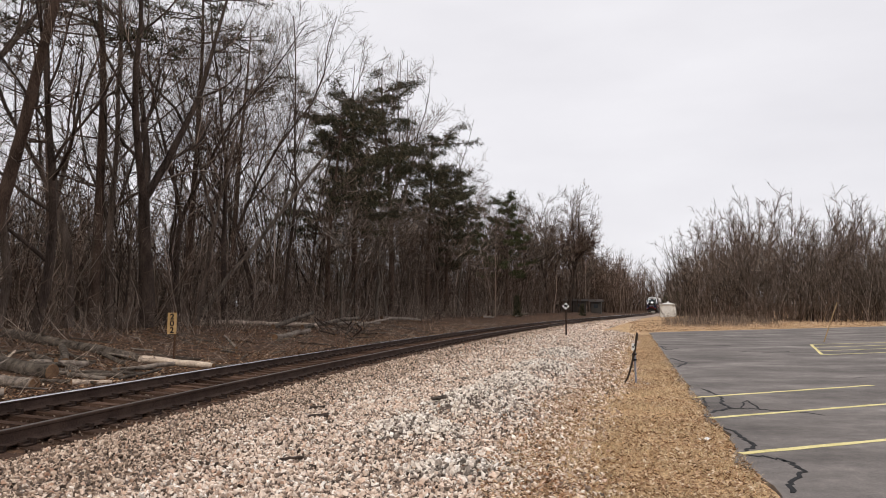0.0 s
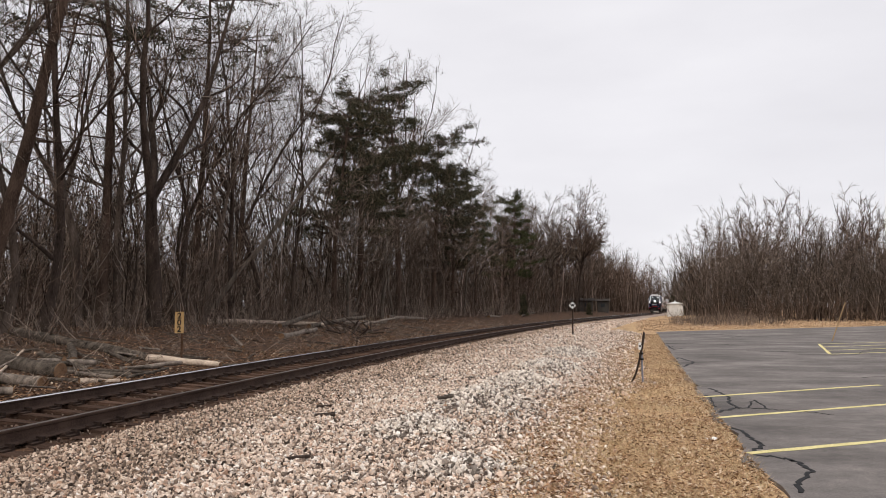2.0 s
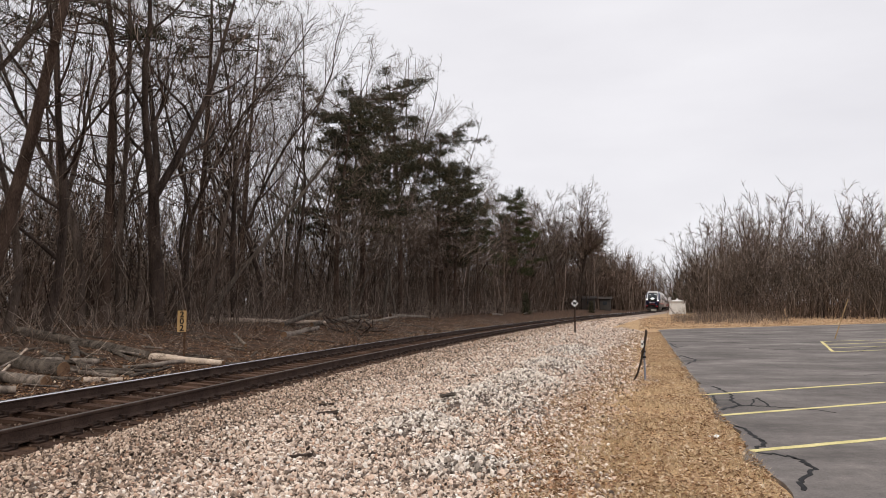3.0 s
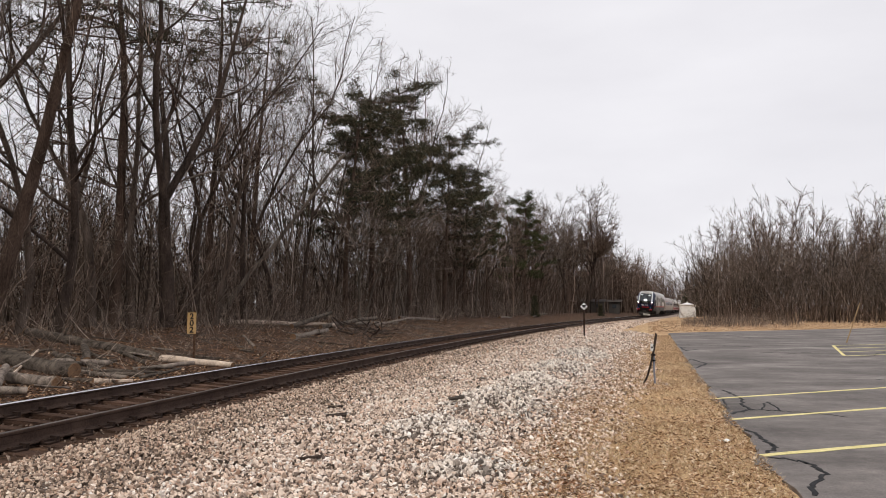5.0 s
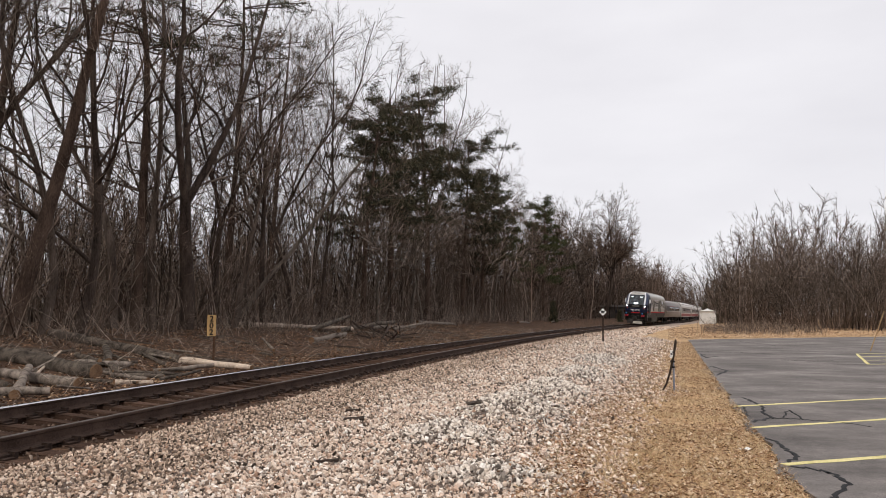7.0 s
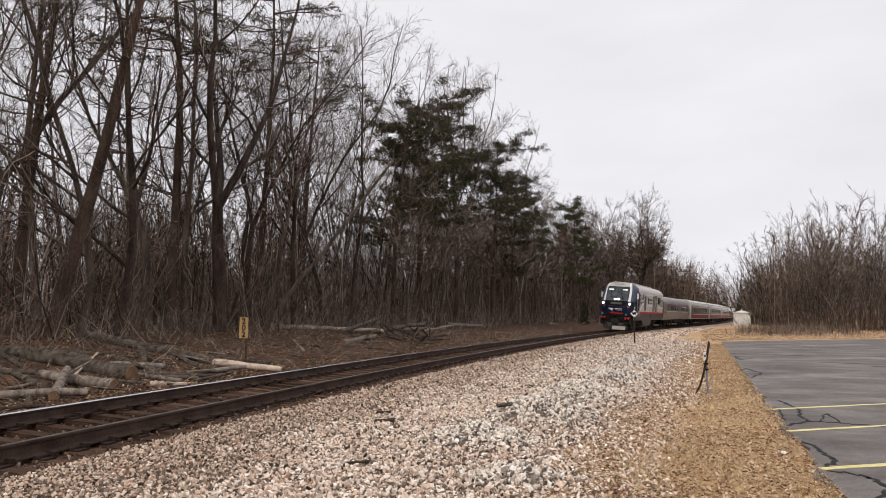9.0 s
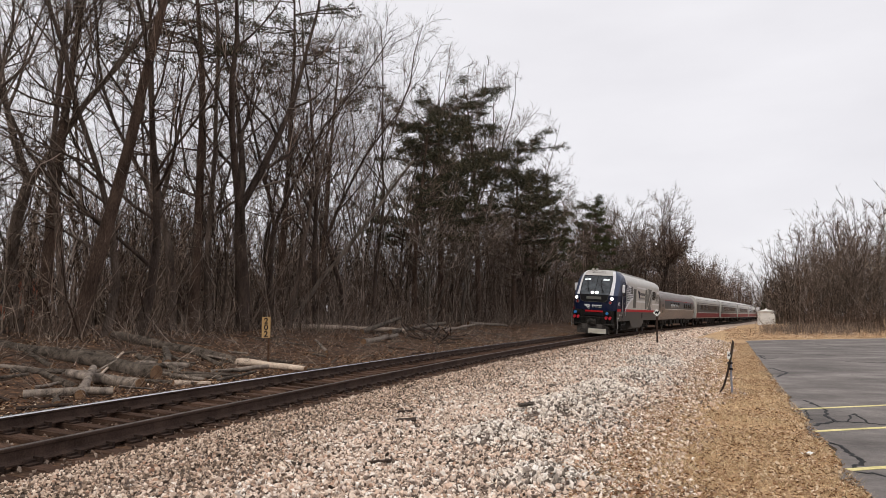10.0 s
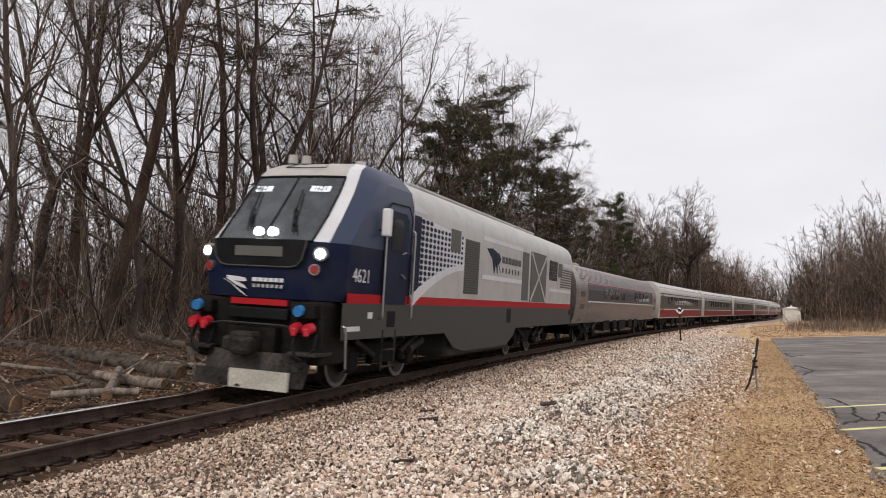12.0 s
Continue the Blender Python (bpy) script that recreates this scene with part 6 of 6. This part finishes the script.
    log_between(a, (a[0] + math.cos(ang) * ln, a[1] + math.sin(ang) * ln), rng.uniform(0.015, 0.045), rng.choice((BARK_PALE, BARK_GREY_LOG, BARK_DARK, BARK_GREY_LOG)), "dead branch lying on the leaf litter", rng.uniform(0, 0.15))
for k in range(26):
    a = (-5.6 + rng.uniform(-1.0, 1.2), 41 + rng.uniform(-3, 4))
    ang, ln = rng.uniform(0, 6.28), rng.uniform(0.7, 2.2)
    log_between(a, (a[0] + math.cos(ang) * ln, a[1] + math.sin(ang) * ln), rng.uniform(0.02, 0.06), BARK_DARK, "dark dead branch in a brush heap", rng.uniform(0.1, 0.8))


# ---------------------------------------------------------------- signs and small things
SIGN_TAN = mottled("faded_tan_sign", (0.36, 0.22, 0.09), (0.56, 0.37, 0.18), 5, 0.7)
SIGN_WHITE = plain("white_sign", (0.8, 0.8, 0.79), 0.5)
POST_RUST = mottled("rusty_post", (0.05, 0.028, 0.018), (0.15, 0.085, 0.055), 14, 0.85, 0.2)
INK = plain("black_lettering", (0.01, 0.01, 0.01), 0.6)
FACE = Matrix(((1, 0, 0, 0), (0, 0, -1, 0), (0, 1, 0, 0), (0, 0, 0, 1)))


def facing(x, y):
    return math.degrees(math.atan2(-x, y))


mile = thing("milepost", pose(-7.95, 22.2, gz(-7.95, 22.2), 0, 0, 18), "tan milepost sign with black figures on a rusty post", "sign")
bm = box(bmesh.new(), -0.02, 0.02, -0.03, 0.03, -0.2, 1.5, 0.006)
box(bm, -0.045, -0.02, -0.005, 0.03, -0.2, 1.5)
part("post", bm, POST_RUST, mile)
board = part("board", box(bmesh.new(), -0.225, 0.03, -0.055, -0.03, 0.82, 1.45, 0.006), SIGN_TAN, mile, "faded tan board")
for k, ch in enumerate("202"):
    lettering("figure", ch, 0.24, Matrix.Translation((-0.1, -0.058, 1.33 - 0.2 * k)) @ FACE, INK, board, 0.007)

wsign = thing("whistle_post", pose(7.07, 42.9, gz(7.07, 42.9), 0, 0, facing(7.07, 42.9)), "white diamond sign with a black letter on a dark post", "sign")
part("post", box(bmesh.new(), -0.045, 0.045, -0.03, 0.03, -0.2, 1.6, 0.01), IRON, wsign)
bm = box(bmesh.new(), -0.15, 0.15, -0.045, -0.03, -0.15, 0.15, 0.004)
bmesh.ops.transform(bm, matrix=pose(0, 0, 1.74, 0, 45, 0), verts=bm.verts)
wb = part("board", bm, SIGN_WHITE, wsign, "white diamond board")
lettering("letter", "W", 0.2, Matrix.Translation((0, -0.05, 1.74)) @ FACE, INK, wb, 0.02)

mark = thing("marker_post", pose(4.17, 16.3, gz(4.17, 16.3)), "grey pipe post with a crooked dark stick tied to it", "post")
part("pipe", tube_between(bmesh.new(), (0.02, 0, -0.1), (0.0, 0, 0.86), 0.022, 0.022, 10), mottled("galvanised_pipe", (0.16, 0.17, 0.22), (0.34, 0.36, 0.42), 14, 0.45, 0.4), mark)
w = Wood()
w.tube(np.array([(-0.22, 0.02, 0.02), (-0.15, -0.02, 0.16), (-0.07, -0.03, 0.42), (-0.02, -0.04, 0.66), (0.03, -0.03, 0.9), (0.06, -0.02, 1.07), (0.045, -0.02, 1.11)]), [0.018, 0.022, 0.024, 0.026, 0.028, 0.028, 0.012], 7)
w.mesh("stick", BARK_DARK, mark, True)
for z in (0.5, 0.62, 0.82):
    part("strap", tube_between(bmesh.new(), (-0.01, -0.01, z), (-0.01, -0.01, z + 0.035), 0.055, 0.055, 10), BLACK if z < 1 else INK, mark)
tag = part("tag", box(bmesh.new(), -0.075, -0.01, -0.06, -0.045, 0.72, 0.88, 0.015), SIGN_WHITE, mark, "small white tag")
part("tag_mark", tube_between(bmesh.new(), (-0.045, -0.061, 0.8), (-0.045, -0.066, 0.8), 0.022, 0.022, 12), INK, mark)
for k in range(12):
    a, q = rng.uniform(0, 6.28), rng.uniform(0.05, 0.3)
    st = thing("pale_stone", pose(4.2 + q * math.cos(a), 16.3 + q * math.sin(a), gz(4.2, 16.3) + 0.01, rng.uniform(0, 90), 0, rng.uniform(0, 360)), "pale stone at the foot of a post", "stone", "stones round the marker post")
    bm = bmesh.new()
    bmesh.ops.create_icosphere(bm, subdivisions=1, radius=rng.uniform(0.025, 0.045))
    for v in bm.verts:
        v.co *= rng.uniform(0.75, 1.15)
    part("stone", bm, STONE_ONE, st)

pole = thing("leaning_pole", pose(18.4, 36.2, 0.0, 0, 0, 0), "thin rusty pole leaning in the parking lot", "pole")
part("rod", tube_between(bmesh.new(), (0, 0, -0.1), (0.85, 0.2, 1.9), 0.03, 0.02, 8), mottled("rusty_tan_rod", (0.22, 0.14, 0.07), (0.45, 0.32, 0.18), 8, 0.8), pole)

paper = thing("paper_scrap", pose(3.25, 9.35, gz(3.25, 9.35) + 0.02, 0, 0, 20), "crumpled white paper scrap in the dry grass", "litter")
bm = bmesh.new()
g = [[bm.verts.new((i * 0.045 - 0.1, j * 0.03 - 0.03, 0.02 * math.sin(i * 2.1 + j) + 0.012)) for j in range(3)] for i in range(5)]
for i in range(4):
    for j in range(2):
        bm.faces.new((g[i][j], g[i + 1][j], g[i + 1][j + 1], g[i][j + 1]))
part("sheet", bm, SIGN_WHITE, paper)


def wood_scrap(x, y, ln, wd, turn, mat, label, tilt=5):
    t = thing("wood_scrap", pose(x, y, gz(x, y) + 0.04, tilt, 3, turn), label, "wood scrap")
    bm = box(bmesh.new(), -ln / 2, ln / 2, -wd / 2, wd / 2, -0.012, 0.02, 0.005)
    for v in bm.verts:
        v.co.z += 0.02 * math.sin(v.co.x * 9)
        v.co.y *= 1.0 - 0.5 * abs(v.co.x / ln)
    part("splinter", bm, mat, t)


wood_scrap(-1.85, 11.2, 0.3, 0.13, 5, BARK_DARK, "dark broken tie piece on the ballast", 12)
wood_scrap(-2.05, 12.2, 0.28, 0.08, -10, BARK_DARK, "dark flat scrap on the ballast")
wood_scrap(0.0, 11.5, 0.42, 0.1, 40, BARK_GREY_LOG, "grey splintered wood on the ballast", 15)
wood_scrap(2.55, 35.2, 0.3, 0.2, 0, BARK_DARK, "dark scrap on the ballast")
wood_scrap(-1.6, 8.0, 0.25, 0.06, 5, BARK_DARK, "dark flat scrap on the ballast")

# white equipment hut beside the line
HUT = plain("white_sheet_metal", (0.78, 0.78, 0.77), 0.5, 0.0, 0.4)
hx, hy = 36.2, 120.0
hut = thing("equipment_hut", pose(hx, hy, gz(hx, hy), 0, 0, -12), "small white sheet-metal equipment hut beside the track", "hut")
part("shell", box(bmesh.new(), -1.2, 1.2, -1.0, 1.0, -0.1, 1.95, 0.02), HUT, hut)
bm = box(bmesh.new(), -1.3, 1.3, -1.1, 1.1, 1.95, 2.02, 0.01)
g = bmesh.ops.create_cone(bm, cap_ends=True, segments=4, radius1=1.75, radius2=0.2, depth=0.3, matrix=pose(0, 0, 2.16, 0, 0, 45))
part("roof", bm, HUT, hut)
part("vent_cap", tube_between(bmesh.new(), (0, 0, 2.28), (0, 0, 2.5), 0.14, 0.12, 10), HUT, hut)
door = part("door", box(bmesh.new(), -0.45, 0.45, -1.03, -0.99, 0.02, 1.85, 0.01), HUT, hut)
part("handle", box(bmesh.new(), 0.3, 0.36, -1.07, -1.03, 0.9, 1.02), BLACK, door)

# distant dwellings glimpsed through the trees
SIDING = mottled("grey_siding", (0.045, 0.039, 0.035), (0.11, 0.097, 0.087), 2, 0.8)
SHINGLE = mottled("brown_roof_shingle", (0.035, 0.029, 0.026), (0.09, 0.075, 0.066), 4, 0.9)
RED_WALL = mottled("red_brick_wall", (0.2, 0.07, 0.045), (0.4, 0.15, 0.095), 5, 0.85)


def house(x, y, turn, w, d, h, wall, label, windows=3, rise=0.5):
    t = thing("house", pose(x, y, gz(x, y), 0, 0, turn), label, "house")
    wl_ = part("wall", box(bmesh.new(), -w / 2, w / 2, -d / 2, d / 2, -0.3, h, 0.02), wall, t)
    bm = bmesh.new()
    v = [bm.verts.new(p) for p in ((-w / 2 - 0.4, -d / 2 - 0.4, h), (w / 2 + 0.4, -d / 2 - 0.4, h), (w / 2 + 0.4, d / 2 + 0.4, h), (-w / 2 - 0.4, d / 2 + 0.4, h), (-w / 2 - 0.4, 0, h + rise), (w / 2 + 0.4, 0, h + rise))]
    for f in ((0, 1, 5, 4), (2, 3, 4, 5), (0, 4, 3), (1, 2, 5), (3, 2, 1, 0)):
        bm.faces.new([v[i] for i in f])
    part("roof", bm, SHINGLE, t)
    for k in range(windows):
        cx = -w / 2 + w * (k + 0.5) / windows
        win = part("window", box(bmesh.new(), cx - 0.5, cx + 0.5, -d / 2 - 0.05, -d / 2 + 0.02, h * 0.4, h * 0.8), SIDING, t)
        part("pane", box(bmesh.new(), cx - 0.42, cx + 0.42, -d / 2 - 0.07, -d / 2 - 0.052, h * 0.44, h * 0.77), GLASS_FAR, win)


GLASS_FAR = plain("dark_window_pane", (0.03, 0.035, 0.04), 0.1)
house(25.6, 152, -10, 7.0, 5, 2.1, SIDING, "low grey house behind the trees by the track")
house(32.9, 160, -14, 2.2, 3, 2.4, SIDING, "small pale outbuilding near the track", 1)
house(-31.5, 38.5, 38, 8, 5, 2.4, RED_WALL, "low red building behind the wood", 2, 0.5)
house(-33, 75, 20, 9, 7, 2.8, SIDING, "pale house far behind the wood", 3, 1.6)


# ---------------------------------------------------------------- loose ballast, leaves, dry grass
def stones(name, pts, sizes, mat, seed, kind="stuff", label=""):
    """Angular crushed stones: uneven six-cornered lumps."""
    r = np.random.RandomState(seed)
    n = len(pts)
    octa = np.array([(1, 0.2, 0.1), (-1, -0.1, 0.2), (0.1, 1, -0.2), (-0.2, -1, 0.1), (0.2, 0.1, 1), (-0.1, -0.2, -1)], float)
    tri = np.array([(0, 2, 4), (2, 1, 4), (1, 3, 4), (3, 0, 4), (2, 0, 5), (1, 2, 5), (3, 1, 5), (0, 3, 5)])
    v = (octa[None] * r.uniform(0.75, 1.2, (n, 6, 1)) + r.normal(0, 0.22, (n, 6, 3))) * np.stack([r.uniform(0.85, 1.35, n), r.uniform(0.75, 1.1, n), r.uniform(0.6, 0.95, n)], 1)[:, None]
    q = r.normal(0, 1, (n, 4))
    q /= np.linalg.norm(q, axis=1)[:, None]
    w, x, y, z = q.T
    R = np.stack([np.stack([1 - 2 * (y * y + z * z), 2 * (x * y - w * z), 2 * (x * z + w * y)], 1), np.stack([2 * (x * y + w * z), 1 - 2 * (x * x + z * z), 2 * (y * z - w * x)], 1), np.stack([2 * (x * z - w * y), 2 * (y * z + w * x), 1 - 2 * (x * x + y * y)], 1)], 1)
    v = np.einsum("nij,nkj->nki", R, v) * np.asarray(sizes)[:, None, None] + np.asarray(pts)[:, None]
    t = tri[None] + 6 * np.arange(n)[:, None, None]
    ob = bulk_mesh(name, v.reshape(-1, 3), t.reshape(-1, 3), mat)
    return tagged(ob, label, "stones", kind=kind)


def gravel_field():
    r = np.random.RandomState(77)
    xs, ys, sz = [], [], []
    for y0, y1, dens, s0, s1 in ((5, 10, 1150, 0.012, 0.027), (10, 16, 720, 0.014, 0.028), (16, 26, 330, 0.018, 0.033), (26, 52, 100, 0.026, 0.044), (52, 100, 18, 0.045, 0.07)):
        n = int((y1 - y0) * 16 * dens)
        y = r.uniform(y0, y1, n)
        x = r.uniform(-9, 7, n) + (0 if y0 < 26 else 4.8 if y0 < 52 else 0.25 * (y - 40) + 8)
        off, s = beside(x, y)
        g = grass_edge(y)
        over = np.clip((x - g) / 0.9, 0, 1)
        keep = (off > 1.22) & ((y < 52) | (off < 6.5)) & (r.uniform(0, 1, n) > over) & (x > -0.84 * y - 0.8)
        xs.append(x[keep]); ys.append(y[keep]); sz.append(r.uniform(s0, s1, keep.sum()) * r.choice([0.7, 1, 1.25], keep.sum()))
    n = 9000
    s, off = r.uniform(-6, 26, n), r.uniform(-1.5, 1.3, n)
    h = heading(s)
    x = np.interp(s, LINE_S, LINE_X) + off * np.cos(h)
    y = np.interp(s, LINE_S, LINE_Y) - off * np.sin(h)
    in_tie = ((s + 14.0) % 0.53 < 0.13) | ((s + 14.0) % 0.53 > 0.40)
    keep = ~in_tie | (r.uniform(0, 1, n) < 0.06)
    x1, y1_ = np.concatenate(xs), np.concatenate(ys)
    z1 = ground_z(x1, y1_)
    sz1 = np.concatenate(sz)
    pts = np.stack([x1, y1_, z1 + sz1 * r.uniform(-0.2, 1.3, len(z1))], 1)
    o1, _ = beside(x1, y1_)
    soiled = o1 + 1.1 * waves(x1, y1_, 1.7, 61) + r.normal(0, 0.5, len(o1)) < 3.3
    ridge = np.zeros(len(o1))
    for cx, cy, rx, ry, _h in HEAPS:
        ridge = np.maximum(ridge, np.exp(-((x1 - cx) / rx / 1.2) ** 2 - ((y1_ - cy) / ry / 1.2) ** 2))
    clean = ~soiled & (ridge + r.normal(0, 0.12, len(o1)) > 0.45)
    rest = ~soiled & ~clean
    pts[:, 2] -= 0.3 * sz1 * soiled
    stones("soiled_ballast", pts[soiled], sz1[soiled] * 0.82, STONE_SOILED, 5, label="brownish soiled crushed stones nearest to the rails")
    stones("heaped_ballast", pts[clean], sz1[clean] * 1.12, STONE_CLEAN, 8, label="clean pale crushed stones heaped in a low ridge")
    stones("ballast_stones", pts[rest], sz1[rest], STONE, 7, label="loose pale crushed-stone ballast beside the rails")
    x, y = x[keep], y[keep]
    sz2 = r.uniform(0.015, 0.03, len(x))
    stones("crib_stones", np.stack([x, y, ground_z(x, y) + 0.03], 1), sz2, CRIB, 6, label="brown stained ballast between the ties")


CRIB = island("stained_ballast", [(0, (0.06, 0.042, 0.034)), (0.6, (0.16, 0.11, 0.085)), (1, (0.34, 0.27, 0.22))], 0.9, 0.2)


def scatter_leaves(name, pts, size, mat, seed, label):
    r = np.random.RandomState(seed)
    n = len(pts)
    a = r.uniform(0, 6.28, n)
    L, W = r.uniform(0.6, 1.3, n) * size, r.uniform(0.3, 0.6, n) * size
    d = np.stack([np.cos(a), np.sin(a), r.normal(0, 0.35, n)], 1)
    u = np.stack([-np.sin(a), np.cos(a), r.normal(0, 0.35, n)], 1)
    c = np.asarray(pts)
    up = np.array([0, 0, 1.0])
    v = np.stack([c - d * L[:, None], c - u * W[:, None] + up * 0.012, c + d * L[:, None], c + u * W[:, None] + up * 0.012], 1)
    t = np.array([(0, 1, 2), (0, 2, 3)])[None] + 4 * np.arange(n)[:, None, None]
    return tagged(bulk_mesh(name, v.reshape(-1, 3), t.reshape(-1, 3), mat), label, "leaves", kind="stuff")


def litter():
    r = np.random.RandomState(12)
    n = 26000
    y = 5 + 40 * r.uniform(0, 1, n) ** 1.6
    x = grass_edge(y) - 0.5 + r.uniform(0, 1, n) * (lot_edge(y) - grass_edge(y) + 0.55)
    keep = r.uniform(0, 1, n) < 0.35 + 0.65 * (waves(x, y, 1.6, 40) > -0.1)
    x, y = x[keep], y[keep]
    scatter_leaves("grass_leaves", np.stack([x, y, ground_z(x, y) + 0.03], 1), 0.027, LEAF, 13, "dead brown leaves strewn in the dry grass")
    n = 60000
    s, off = -4 + 60 * r.uniform(0, 1, n) ** 1.5, -2.3 - 12 * r.uniform(0, 1, n)
    keep = r.uniform(0, 1, n) < 0.25 + 0.75 * (waves(s, off, 1.3, 41) > 0.0)
    s, off = s[keep], off[keep]
    h = heading(s)
    x = np.interp(s, LINE_S, LINE_X) + off * np.cos(h)
    y = np.interp(s, LINE_S, LINE_Y) - off * np.sin(h)
    scatter_leaves("bank_leaves", np.stack([x, y, ground_z(x, y) + 0.02], 1), 0.045, LEAF_BANK, 14, "dead brown leaves strewn on the bank")
    n = 2000
    y = 5.5 + 34 * r.uniform(0, 1, n) ** 1.5
    x = grass_edge(y) + 0.25 - np.abs(r.normal(0, 1, n)) * (0.35 + 0.5 * (waves(y, y * 0.3, 1.1, 44) > 0.05))
    z = ground_z(x, y) + 0.045
    scatter_leaves("gravel_leaves", np.stack([x, y, z], 1), 0.027, LEAF_ORANGE, 16, "rusty dead leaves caught in the stones beside the grass")
    n = 16000
    d, a = r.uniform(50, 84, n), 0.72 - 0.47 * r.uniform(0, 1, n) ** 0.8
    x, y = a * d, d
    keep = (y > 42 + 0.62 * x)
    x, y = x[keep], y[keep]
    scatter_leaves("far_leaves", np.stack([x, y, ground_z(x, y) + 0.04], 1), 0.075, LEAF, 15, "drift of dead leaves along the thicket")
    n = 120000
    y = 5 + 40 * r.uniform(0, 1, n) ** 1.7
    x = grass_edge(y) - 0.25 + r.uniform(0, 1, n) * (lot_edge(y) - grass_edge(y) + 0.3)
    keep = r.uniform(0, 1, n) < 0.35 + 0.65 * (waves(x, y, 2.3, 43) > -0.15)
    x, y = x[keep], y[keep]
    n = len(x)
    z = ground_z(x, y)
    a = r.uniform(0, 6.28, n)
    tip = np.stack([x + r.normal(0, 0.045, n), y + r.normal(0, 0.045, n), z + r.uniform(0.02, 0.075, n)], 1)
    b = np.stack([np.cos(a), np.sin(a), np.zeros(n)], 1) * 0.0045
    c = np.stack([x, y, z - 0.01], 1)
    v = np.stack([c - b, c + b, tip], 1)
    tagged(bulk_mesh("dry_grass", v.reshape(-1, 3), np.arange(3 * n).reshape(-1, 3), STRAW), "short dry straw-coloured grass beside the lot", "grass", kind="stuff")


gravel_field()
litter()

# single stones lying nearest to the lens
lumps = []
for k in range(6):
    bm = bmesh.new()
    bmesh.ops.create_icosphere(bm, subdivisions=1, radius=1.0)
    for v in bm.verts:
        v.co = Vector((v.co.x * rng.uniform(0.75, 1.2), v.co.y * rng.uniform(0.6, 1.0), v.co.z * rng.uniform(0.45, 0.85)))
    me = bpy.data.meshes.new("stone")
    bm.to_mesh(me)
    bm.free()
    me.materials.append(STONE_ONE)
    lumps.append(me)
heap = thing("ballast_heap", label="heaped pale crushed stones beside the dry grass", category="stones", kind="structure")
for k in range(290):
    y = 6.2 + 7.5 * rng.random() ** 1.3
    x = rng.uniform(-3.2, 1.2) + 0.12 * (y - 6)
    if x > float(grass_edge(y)) + 0.2:
        continue
    q = rng.uniform(0.022, 0.038)
    st = new("stone", lumps[k % 6])
    st.parent = heap
    st.matrix_basis = pose(x, y, gz(x, y) + q * 0.35, rng.uniform(-25, 25), rng.uniform(-25, 25), rng.uniform(0, 360)) @ Matrix.Scale(q, 4)

# ---------------------------------------------------------------- movement
NOSE_T = [(0, 218.0), (2, 184), (5, 133), (7, 99.5), (9, 63.3), (10, 44), (11, 24.8), (12, 4.6)]
NOSE_FIT = np.polyfit([a for a, _ in NOSE_T], [b for _, b in NOSE_T], 3)


def nose_s(t):
    """The nose's place along the line, speeding up slightly."""
    return float(np.polyval(NOSE_FIT, t))


def car_pose(s0, length):
    """A car with its front at s0, carried by two bogies on the line."""
    a, b = on_line(s0 + length * 0.16, 0), on_line(s0 + length * 0.84, 0)
    d = (a - b).normalized()
    front = a + d * length * 0.16
    return Matrix.Translation(front) @ Euler((0, 0, math.atan2(-d.x, d.y))).to_matrix().to_4x4() @ pose(0, 0, 0, 0, -math.degrees(math.atan2(CANT, GAUGE)), 0)


def motions():
    start = nose_s(0)
    for car, back, length in CARS:
        walk(car, [(t, car_pose(nose_s(t) + back, length)) for t in np.arange(0, 12.01, 0.25)])
        for ax in [c for c in car.children if c.name.startswith("wheelset")]:
            x, y, r = ax.matrix_basis.translation
            walk(ax, [(f / FPS, pose(0, y, r) @ Matrix.Rotation(-(start - nose_s(f / FPS)) / r, 4, "X")) for f in range(0, 12 * FPS + 1)])


motions()
